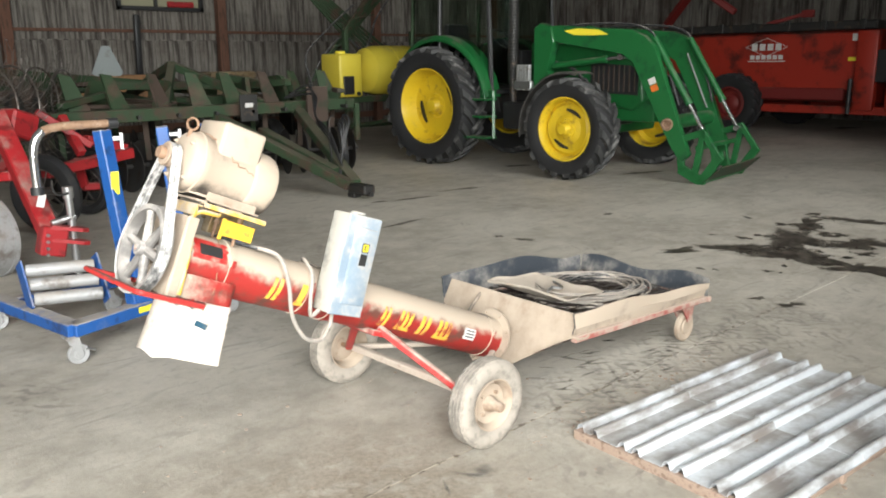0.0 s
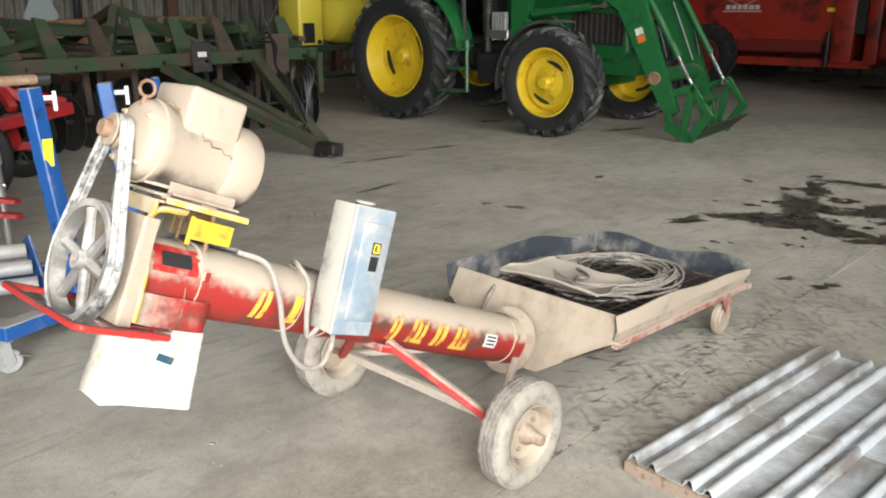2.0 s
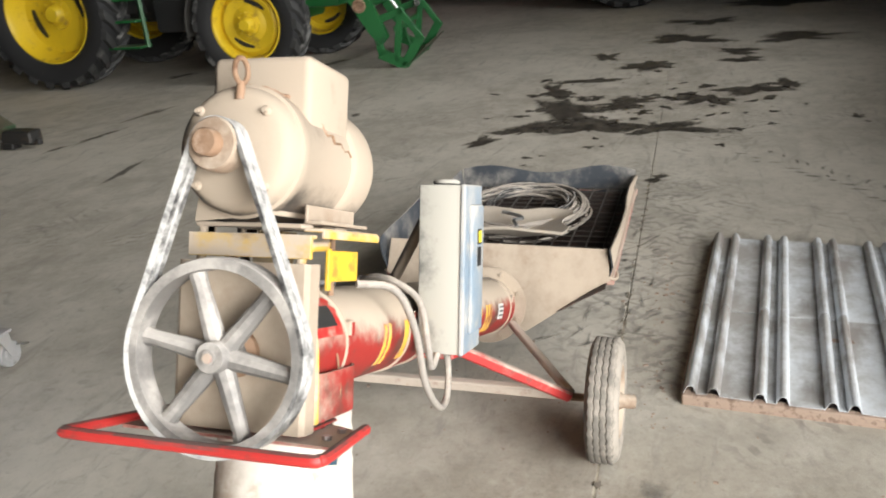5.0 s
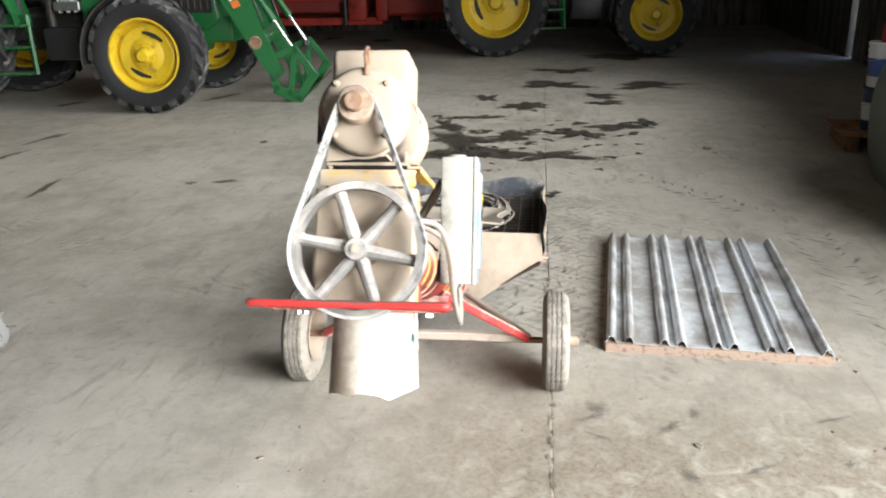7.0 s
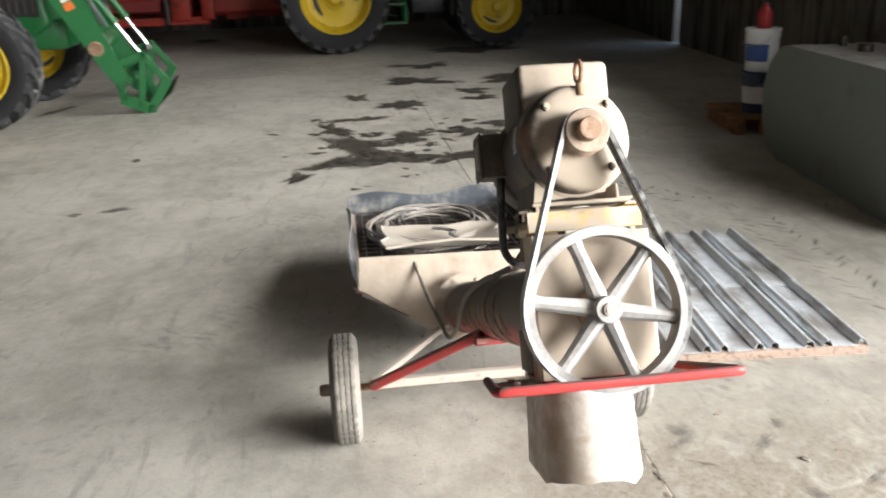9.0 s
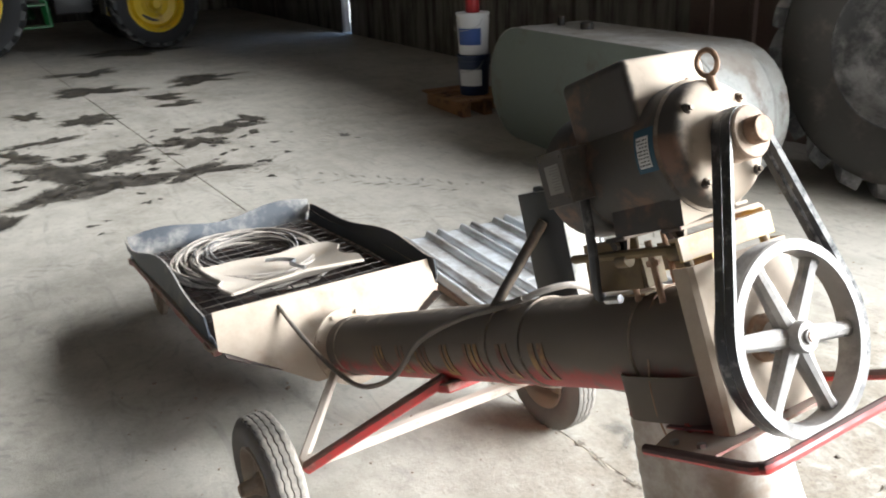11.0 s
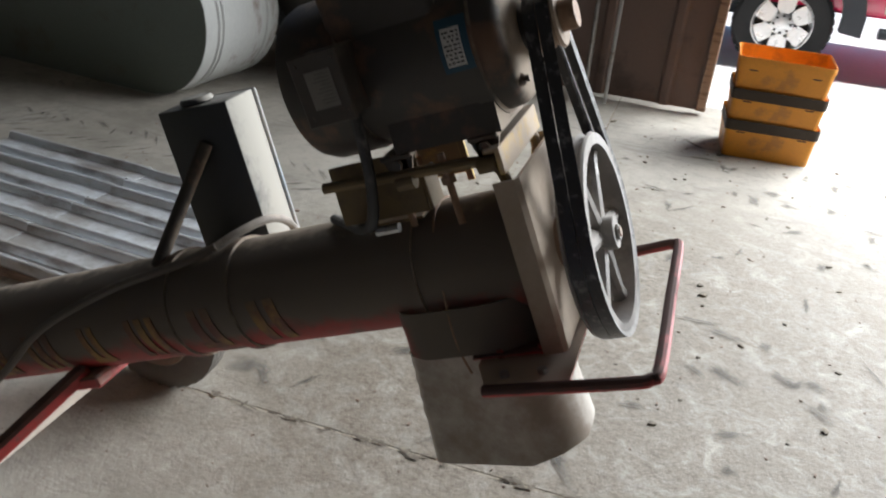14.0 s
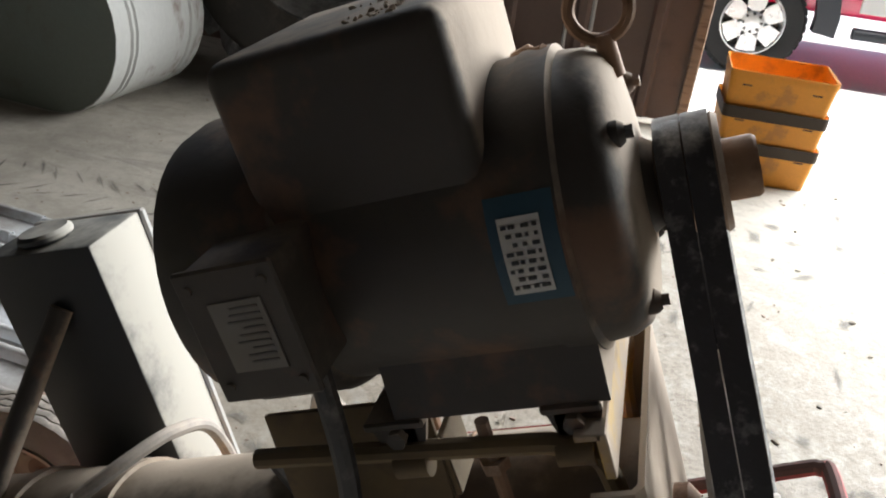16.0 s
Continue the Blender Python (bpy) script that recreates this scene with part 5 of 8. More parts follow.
for x0, ln, z, seed in ((0.0, 0.68, 0.0385, 1.0), (0.64, LEN - 0.64, 0.0425, 4.0)):
    solid("ribbed_metal_sheet", ribbed_sheet(ln, seed), SHEET_METAL, "ribbed galvanised roofing sheet, stained and dented", "metal sheet", "roofing sheets on the floor", m=SH @ Matrix.Translation((x0, 0, z)), angle=50)

# ---- oil and dirt on the floor ----


def blotch(cx, cy, rx, ry, rot, seed, rough=0.45, n=44):
    """An uneven flat patch on the floor."""
    bm = bm_new()
    pts = []
    for i in range(n):
        t = 2 * math.pi * i / n
        k = 1 + rough * noise.noise(Vector((math.cos(t) * 1.6, math.sin(t) * 1.6, seed))) * 1.5 + 0.25 * rough * noise.noise(Vector((math.cos(t) * 6, math.sin(t) * 6, seed + 9)))
        pts.append(Vector((rx * k * math.cos(t), ry * k * math.sin(t), 0)))
    depth = bm.verts.layers.float.new("edge")
    mid = bm.verts.new((0, 0, 0.0008))
    mid[depth] = 1.0
    ring = [bm.verts.new(p * 1.12) for p in pts]
    for i in range(n):
        bm.faces.new((mid, ring[i], ring[(i + 1) % n]))
    shift(bm, pose(cx, cy, 0.0035 + 0.00015 * (seed % 9), 0, 0, rot))
    return bm


PUDDLES = ((6.2, 3.46, 0.2, 0.1, -20), (6.55, 3.15, 0.42, 0.17, -40), (6.62, 2.72, 0.3, 0.3, 0), (7.2, 2.98, 0.5, 0.25, 20), (8.0, 3.2, 0.35, 0.2, 10), (8.5, 2.9, 0.3, 0.12, -70),
           (7.45, 2.5, 0.35, 0.2, -60), (6.6, 2.2, 0.24, 0.32, 0), (7.55, 1.83, 0.24, 0.25, 0), (7.95, 1.45, 0.3, 0.2, -60), (8.15, 1.15, 0.22, 0.14, 20), (9.9, 2.9, 0.25, 0.2, 0),
           (9.3, 2.4, 0.26, 0.24, 0), (9.45, 1.4, 0.2, 0.3, 0), (10.05, 1.5, 0.25, 0.2, 30), (11.0, 2.1, 0.35, 0.45, 0), (12.65, 1.75, 0.4, 0.6, 0), (10.9, 0.8, 0.35, 0.5, 10), (14.6, 0.8, 0.5, 0.8, 0))
for k, (x, y, rx, ry, rot) in enumerate(PUDDLES):
    solid("oil_puddle", blotch(x, y, rx, ry, rot, k * 3.7 + 1, 0.8, 64), OIL, "dark oil spill soaked into the concrete", "oil stain", "oil spills on the floor")
bm = bm_new()
for k in range(90):
    x, y = random.gauss(7.3, 0.8), random.gauss(2.3, 0.65)
    L = random.uniform(0.02, 0.1)
    r = blotch(x, y, L, L * random.uniform(0.4, 0.9), random.uniform(0, 180), k * 1.3 + 5, 0.9, 16)
    me = bpy.data.meshes.new("tmp")
    r.to_mesh(me)
    r.free()
    bm.from_mesh(me)
    bpy.data.meshes.remove(me)
solid("oil_splash", bm, OIL, "small dark oil splashes round the spill", "oil stain", kind="stuff")
STREAKS = ((5.61, 4.69, 0.15, 0.06, -75.0), (5.56, 4.95, 0.05, 0.06, -70.0), (7.35, 7.2, 0.45, 0.07, -10.0), (6.4, 7.13, 0.33, 0.07, -9.0), (6.0, 7.22, 0.16, 0.05, -12.0), (5.35, 6.06, 0.28, 0.05, 8.0), (10.05, 6.4, 0.42, 0.1, -18.0), (9.5, 8.25, 0.28, 0.12, -23.0), (18.6, 5.8, 0.6, 0.35, -18.0), (19.4, 7.2, 0.5, 0.3, -17.0), (7.14, 4.88, 0.1, 0.06, 20.0))
for k, (x, y, rx, ry, rot) in enumerate(STREAKS):
    solid("floor_stain", blotch(x, y, rx, ry, rot, k * 2.3 + 40, 0.55, 48), WORN_OIL, "long dark stain on the concrete floor", "stain", "stains on the floor")
def smear(name, label, strokes):
    """Many flat strokes on the floor as one patch of stains."""
    bm = bm_new()
    for k, (x, y, L, w, turn) in enumerate(strokes):
        q = blotch(x, y, L, w, turn, k * 1.7 + 3, 0.7, 16)
        me = bpy.data.meshes.new("tmp")
        q.to_mesh(me)
        q.free()
        bm.from_mesh(me)
        bpy.data.meshes.remove(me)
    solid(name, bm, SMUDGE, label, "stain", kind="stuff")


smear("floor_smudge", "dark rubbed smudges on the concrete beside the hopper",
      [(random.uniform(3.15, 4.35), random.uniform(2.05, 2.6), random.uniform(0.03, 0.11), random.uniform(0.006, 0.018), random.gauss(-28, 22)) for _ in range(60)])
smear("trodden_dirt", "trodden dirt smudges on the concrete before the doorway",
      [(random.uniform(-0.4, 2.3), random.uniform(-0.9, 2.1), random.uniform(0.03, 0.1), random.uniform(0.012, 0.035), random.uniform(0, 180)) for _ in range(110)])
solid("floor_stain", blotch(2.31, 2.01, 0.075, 0.05, 30, 3.0, 0.25, 32), SMUDGE, "small faded stain on the concrete floor", "stain", "stains on the floor")
smear("tyre_print", "broken chevron tyre prints on the concrete",
      [(4.95 + 0.085 * (k // 2) + random.gauss(0, 0.02), 0.78 + 0.065 * (k // 2) + (0.13 if k % 2 else -0.05) + random.gauss(0, 0.02), random.uniform(0.03, 0.08), random.uniform(0.01, 0.02), (75 if k % 2 else -10) + random.gauss(0, 10)) for k in range(24)]
      + [(2.75 + 0.09 * (k // 2) + random.gauss(0, 0.015), 0.6 + (0.12 if k % 2 else -0.06) + random.gauss(0, 0.02), random.uniform(0.04, 0.09), random.uniform(0.008, 0.016), (40 if k % 2 else -45) + random.gauss(0, 10)) for k in range(40)])
# chipped edges and packed dirt along the floor joints
bm = bm_new()
for k in range(150):
    if k < 100:
        x, y, turn = random.uniform(-0.4, 5.2), JY + random.gauss(0, 0.006), random.gauss(0, 8)
    else:
        x, y, turn = JX + random.gauss(0, 0.006), random.uniform(-1.2, JY), 90 + random.gauss(0, 8)
    L = random.uniform(0.006, 0.022) if random.random() < 0.9 else random.uniform(0.022, 0.035)
    r = blotch(x, y, L, random.uniform(0.003, 0.009), turn, k * 1.1 + 2, 0.9, 12)
    me = bpy.data.meshes.new("tmp")
    r.to_mesh(me)
    r.free()
    bm.from_mesh(me)
    bpy.data.meshes.remove(me)
solid("joint_dirt", bm, JOINT_DIRT, "packed dirt and chips along the floor joints", "dirt", kind="stuff")
# crumbs of dirt, grain and straw
bm = bm_new()
for k in range(900):
    x, y = (random.uniform(-0.3, 3.8), random.uniform(-1.2, 3.4)) if k < 700 else (random.uniform(2.6, 4.2), random.choice((random.gauss(2.05, 0.05), random.gauss(1.0, 0.05))))
    s = random.uniform(0.0015, 0.005) if random.random() < 0.9 else random.uniform(0.005, 0.009)
    add_box(bm, (s * random.uniform(1, 2.4), s, s * 0.6), pose(x, y, s * 0.3, 0, 0, random.uniform(0, 180)))
solid("floor_debris", bm, WOOD_RAW, "scattered crumbs of dirt and straw on the floor", "debris", kind="stuff")

# clods of earth carried in through the doorway
bm = bm_new()
for k in range(110):
    x, y = random.uniform(-0.5, 2.2), random.uniform(-1.1, 1.9)
    q = random.uniform(0.004, 0.009) if random.random() < 0.85 else random.uniform(0.009, 0.015)
    n0 = len(bm.verts)
    bmesh.ops.create_icosphere(bm, subdivisions=1, radius=q, matrix=pose(x, y, q * 0.3, 0, 0, random.uniform(0, 180)) @ Matrix.Diagonal((random.uniform(1.0, 2.0), 1, 0.5, 1)))
    bm.verts.ensure_lookup_table()
    for v in bm.verts[n0:]:
        v.co += Vector((random.uniform(-1, 1), random.uniform(-1, 1), 0)) * q * 0.2
solid("earth_clod", bm, JOINT_DIRT, "small clods of dry earth on the floor", "dirt", kind="stuff")

# ---- fuel tank with flattened round section, lying across ----
tank = thing("fuel_tank", pose(4.92, -0.47, 0, 0, 0, -7), "grey-green oval-ended metal fuel tank lying on the floor", "tank")


def oval(w, h, n=14):
    r = h / 2
    out = []
    for cx, s0 in ((w / 2 - r, -90), (-w / 2 + r, 90)):
        for i in range(n + 1):
            t = radians(s0 + 180 * i / n)
            out.append((cx + r * math.cos(t), r * math.sin(t)))
    return out


TW, TH = 2.55, 0.88
UP = Matrix(((1, 0, 0, 0), (0, 0, 1, 0), (0, 1, 0, TH / 2), (0, 0, 0, 1)))
bm = bm_new()
rings = []
for d, k in ((0.33, 1.0), (0.31, 1.0), (0.235, 1.0), (0.225, 1.008), (0.213, 1.008), (0.203, 1.0), (0.198, 1.0), (0.19, 1.008), (0.178, 1.008), (0.168, 1.0), (-0.2, 1.0), (-0.21, 1.008), (-0.23, 1.008), (-0.24, 1.0), (-0.32, 1.0)):
    rings.append([UP @ Vector((x * k, y * k, d)) for x, y in oval(TW, TH) + oval(TW, TH)[:1]])
add_sheet(bm, rings, 0.004)
part("barrel", bm, TANK_BARREL, tank, "pale painted tank barrel with a raised seam")
for d, s in ((0.325, 1), (-0.318, -1)):
    bm = bm_new()
    add_prism(bm, oval(TW - 0.012, TH - 0.012), 0.008, UP @ Matrix.Translation((0, 0, d)))
    part("end_plate", bm, TANK_PAINT, tank, "flat grey-green end plate")
bm = bm_new()
add_cyl(bm, (0.35, 0.02, TH - 0.01), (0.35, 0.02, TH + 0.05), 0.05, seg=18, bevel=0.006)
part("filler_cap", bm, DARK_IRON, tank)
bm = bm_new()
add_cyl(bm, (0.72, 0.0, TH - 0.02), (0.72, 0.0, TH + 0.07), 0.03, seg=14, bevel=0.004)
part("vent", bm, DARK_IRON, tank)

# ---- tractor wheel standing by the front wall ----


def lug_tyre(bm, R, w, rim_r, lugs=20, lug=0.035, seg=56):
    """An agricultural tyre about local z with slanted lugs."""
    h = w / 2
    prof = [(rim_r, -h * 0.72), (rim_r + 0.03, -h * 0.82), (rim_r + (R - rim_r) * 0.5, -h), (R - lug - 0.03, -h * 0.95), (R - lug, -h * 0.72), (R - lug + 0.004, 0),
            (R - lug, h * 0.72), (R - lug - 0.03, h * 0.95), (rim_r + (R - rim_r) * 0.5, h), (rim_r + 0.03, h * 0.82), (rim_r, h * 0.72)]
    add_lathe(bm, prof, None, seg)
    if lugs:
        lug_bars(bm, R, w, lugs, lug)


def lug_bars(bm, R, w, lugs, lug):
    """The slanted lugs of such a tyre, hooked over its shoulders."""
    h = w / 2
    pitch = 2 * math.pi / lugs
    for s in (-1, 1):
        for i in range(lugs):
            a0 = pitch * (i + (0.5 if s > 0 else 0))
            rows = []
            for f in range(4):
                t = f / 3
                z = s * h * (0.02 + 0.98 * t)
                a = a0 + pitch * 0.95 * t
                top = R - 0.004 * (t > 0.9) - (0.035 if f == 3 else 0) * 0.6
                wd = pitch * (0.2 + 0.1 * t)
                low = R - lug - (0.035 if f == 3 else 0.006)
                rows.append([Vector((q * math.cos(aa), q * math.sin(aa), z)) for q, aa in ((low, a - wd), (top, a - wd * 0.75), (top, a + wd * 0.75), (low, a + wd))])
            vs = [[bm.verts.new(p) for p in r] for r in rows]
            for r0, r1 in zip(vs, vs[1:]):
                for j in range(3):
                    bm.faces.new((r0[j], r0[j + 1], r1[j + 1], r1[j]))
            bm.faces.new(vs[0])
            bm.faces.new(list(reversed(vs[-1])))


def dish_rim(bm, r, w, dish=0.12, seg=48, lip=0.03):
    """A dished wheel rim about local z, its face towards +z."""
    h = w * 0.36
    prof = [(r + 0.015, h + 0.012), (r - 0.005, h + 0.016), (r - lip, h - 0.02), (r - lip - 0.012, h - 0.1), (r - lip - 0.06, h - dish), (r * 0.5, h - dish - 0.02), (r * 0.3, h - dish + 0.015), (0, h - dish + 0.015)]
    add_lathe(bm, prof, None, seg)
    add_lathe(bm, [(r + 0.015, -h - 0.012), (r - lip, -h + 0.02), (r - lip - 0.012, 0), (r - lip - 0.012, h - 0.1)], None, seg)
    return h - dish


bigw = thing("spare_farm_wheel", pose(3.12, -1.1, 0.0) @ Matrix.Scale(0.94, 4), "large dusty tractor wheel standing by the wall", "wheel")
M = pose(0, 0, 0.93, -90, 0, 0)
bm = bm_new()
lug_tyre(bm, 0.93, 0.5, 0.48, 0, 0.075)
shift(bm, M)
big_tyre = part("tyre", bm, FENDER_GREY, bigw, "grey dust-covered lugged tyre")
# Lugs get a paler colour than the tyre, painting daylight on them.
bm = bm_new()
lug_bars(bm, 0.93, 0.52, 21, 0.08)
shift(bm, M)
tagged(part("tread_lug", bm, TYRE_GREY, big_tyre, "thick dusty tread lugs, paler for the light they catch"), kind="stuff")
bm = bm_new()
zf = dish_rim(bm, 0.49, 0.5, 0.16)
shift(bm, M)
rim = part("rim", bm, TYRE_GREY, bigw, "dull grey dusty rim")
# A black disc stands in for the dark depth of the hub hole.
bm = bm_new()
add_lathe(bm, [(0.15, zf + 0.018), (0.145, zf + 0.024), (0, zf + 0.024)], None, 28)
shift(bm, M)
part("hub_shade_disc", bm, LABEL_BLACK, rim, "black disc painting the dark of the open hub")
for i in range(10):
    t = 2 * math.pi * i / 10
    bm = bm_new()
    add_cyl(bm, (0.165 * math.cos(t), 0.165 * math.sin(t), zf), (0.165 * math.cos(t), 0.165 * math.sin(t), zf + 0.03), 0.018, seg=6)
    shift(bm, M)
    part("bolt", bm, DARK_IRON, rim)

# ---- pails on a wooden pallet block ----
pal = thing("pallet", pose(7.12, -0.68, 0.0, 0, 0, -8), "short brown wooden pallet", "pallet")
for y in (-0.22, 0.0, 0.22):
    bm = bm_new()
    add_box(bm, (0.8, 0.09, 0.13), pose(0, y, 0.065), 0.004)
    part("bearer", bm, WOOD_ORANGE, pal)
for i in range(5):
    bm = bm_new()
    add_box(bm, (0.12, 0.64, 0.02), pose(-0.33 + 0.165 * i, 0, 0.141), 0.003)
    part("deck_board", bm, WOOD_ORANGE, pal)


def pail(z, x, y, body, lid, label):
    t = thing("pail", pose(x, y, z), label, "pail", "stacked pails")
    bm = bm_new()
    add_lathe(bm, [(0, 0), (0.13, 0), (0.134, 0.01), (0.148, 0.3), (0.153, 0.3), (0.153, 0.315), (0.146, 0.315), (0.146, 0.34), (0.153, 0.34), (0.153, 0.355), (0, 0.355)], None, 32)
    part("bucket", bm, body, t)
    bm = bm_new()
    add_lathe(bm, [(0.156, 0.35), (0.158, 0.362), (0.15, 0.372), (0.13, 0.368), (0, 0.368)], None, 32)
    part("lid", bm, lid, t)
    bm = bm_new()
    add_lathe(bm, [(0.139, 0.09), (0.1395, 0.09), (0.1475, 0.24), (0.147, 0.24)], None, 20, (80, 175))
    part("label", bm, BLUE_PLASTIC if body is WHITE_PLASTIC else WHITE_PLASTIC, t)
    bm = bm_new()
    add_pipe(bm, smooth_path([(0.155, 0, 0.32), (0.16, 0.06, 0.26), (0.1, 0.14, 0.23), (0, 0.17, 0.22), (-0.1, 0.14, 0.23), (-0.16, 0.06, 0.26), (-0.155, 0, 0.32)], 4), 0.003, 6)
    part("handle", bm, STEEL, t)


pail(0.151, 7.02, -0.68, PAIL_DARK, PAIL_DARK, "dark blue plastic pail on a pallet")
pail(0.523, 7.02, -0.68, WHITE_PLASTIC, WHITE_PLASTIC, "white plastic pail stacked on a blue one")
bm = bm_new()
add_lathe(bm, [(0, 0), (0.06, 0), (0.065, 0.01), (0.065, 0.13), (0.04, 0.17), (0.025, 0.18), (0.025, 0.21), (0, 0.21)], pose(7.02, -0.68, 0.893), 24)
solid("bottle", bm, RAKE_RED, "red plastic bottle standing on a pail", "bottle")

# ---- stacked orange totes in the doorway ----
def tote(z, k, label):
    t = thing("plastic_tote", pose(0.745, -0.99, z, 0, 0, 4 - 2 * k), label, "tote", "stacked totes")
    bm = bm_new()
    w0, d0, w1, d1, h = 0.455, 0.335, 0.49, 0.37, 0.21
    rings = []
    for f in range(4):
        s = f / 3
        w, d = w0 + (w1 - w0) * s, d0 + (d1 - d0) * s
        ring = []
        for cx, cy, a in ((w / 2 - 0.03, d / 2 - 0.03, 0), (-w / 2 + 0.03, d / 2 - 0.03, 90), (-w / 2 + 0.03, -d / 2 + 0.03, 180), (w / 2 - 0.03, -d / 2 + 0.03, 270)):
            for i in range(4):
                q = radians(a + 30 * i)
                ring.append(Vector((cx + 0.03 * math.cos(q), cy + 0.03 * math.sin(q), h * s)))
        rings.append(ring + [ring[0].copy()])
    add_sheet(bm, rings, 0.004)
    add_box(bm, (w0 - 0.02, d0 - 0.02, 0.005), pose(0, 0, 0.003))
    part("bin", bm, BIN_ORANGE, t)
    bm = bm_new()
    rr = [[p + Vector((0, 0, dz)) + Vector((p.x, p.y, 0)) * k2 for p in rings[3]] for dz, k2 in ((-0.03 if k == 2 else -0.055, 0.0), (-0.03 if k == 2 else -0.055, 0.003), (0.004, 0.006), (0.004, 0.0))]
    add_sheet(bm, rr, 0.002)
    part("rim", bm, BIN_ORANGE if k == 2 else BIN_BAND, t)
    for q in (-0.16, 0.16):
        bm = bm_new()
        add_box(bm, (0.05, 0.006, 0.02), pose(q, d1 / 2 - 0.008, h - 0.06), 0.003)
        part("handle", bm, BIN_BAND, t)


for k, z in enumerate((0.0, 0.17, 0.34)):
    tote(z, k, "translucent orange plastic tote nested in a stack" if k < 2 else "open orange plastic tote on top of the stack")

# ---- shovel and rods leaning on the door ----
shovel = thing("shovel", pose(2.23, -1.4, 0.0), "old scoop shovel leaning against the brown door", "shovel")
bm = bm_new()
rows = []
for i in range(7):
    row = []
    for j in range(7):
        u, v = i / 6 - 0.5, j / 6
        row.append(Vector((u * 0.27 * (1 - 0.62 * v ** 4), 0.06 - 0.1 * v + 0.06 * (u * 2) ** 2 * 0.6, 0.01 + 0.36 * v)))
    rows.append(row)
add_sheet(bm, rows, 0.004)
part("blade", bm, STEEL, shovel, "dull grey scoop blade")
bm = bm_new()
add_pipe(bm, smooth_path([(0, -0.03, 0.33), (0, -0.06, 0.5), (0.0, -0.1, 0.9), (0.0, -0.115, 1.2)], 4), 0.015, 10)
part("shaft", bm, WOOD_RAW, shovel)
for k, (x, tx) in enumerate(((1.83, 0.05), (1.7, 0.02))):
    bm = bm_new()
    add_pipe(bm, [(x, -1.36, 0.012), (x + tx, -1.5, 1.9)], 0.012, 8)
    solid("rod", bm, STEEL, "thin grey metal rod leaning on the brown door", "rod", "rods leaning on the door")

# ---- red pickup outside ----
car = thing("pickup_truck", pose(0.58, -3.75, -0.13, 0, 0, 0), "red pickup truck with dark trim parked outside", "truck")
# rear wheel at the origin; the body runs towards -x, near side at y = +0.1
bm = bm_new()
add_box(bm, (4.6, 1.7, 0.5), pose(-1.9, -0.83, 0.78), 0.06, 3)
add_box(bm, (2.0, 1.6, 0.75), pose(-1.6, -0.85, 1.35), 0.18, 3)
body = part("body", bm, CAR_RED, car)
bm = bm_new()
add_prism(bm, [(0.62 * math.cos(radians(a)), 0.62 * math.sin(radians(a))) for a in range(-8, 189, 14)] + [(0.45 * math.cos(radians(a)), 0.45 * math.sin(radians(a))) for a in range(188, -9, -14)], 0.12, Matrix(((1, 0, 0, 0), (0, 0, 1, 0.04), (0, 1, 0, 0.46), (0, 0, 0, 1))))
part("wheel_arch", bm, CAR_DARK, car, "dark plastic wheel arch")
bm = bm_new()
add_box(bm, (1.0, 1.6, 0.9), pose(0.72, -0.8, 0.86), 0.1, 3)
part("bumper_corner", bm, CAR_DARK, car)
bm = bm_new()
add_cyl(bm, (-0.75, 0.02, 0.42), (-2.6, 0.02, 0.42), 0.045, seg=14)
part("running_board", bm, CAR_DARK, car)
bm = bm_new()
add_box(bm, (1.6, 0.02, 0.13), pose(-1.55, 0.03, 0.64), 0.006)
part("side_moulding", bm, WHITE_PLASTIC, car, "broad white side moulding")
bm = bm_new()
for i in range(7):
    add_box(bm, (0.05, 0.006, 0.035), pose(-0.84 - 0.062 * i, 0.022, 0.985), 0.002)
part("badge", bm, ALLOY, car, "row of plain bright badge bars")
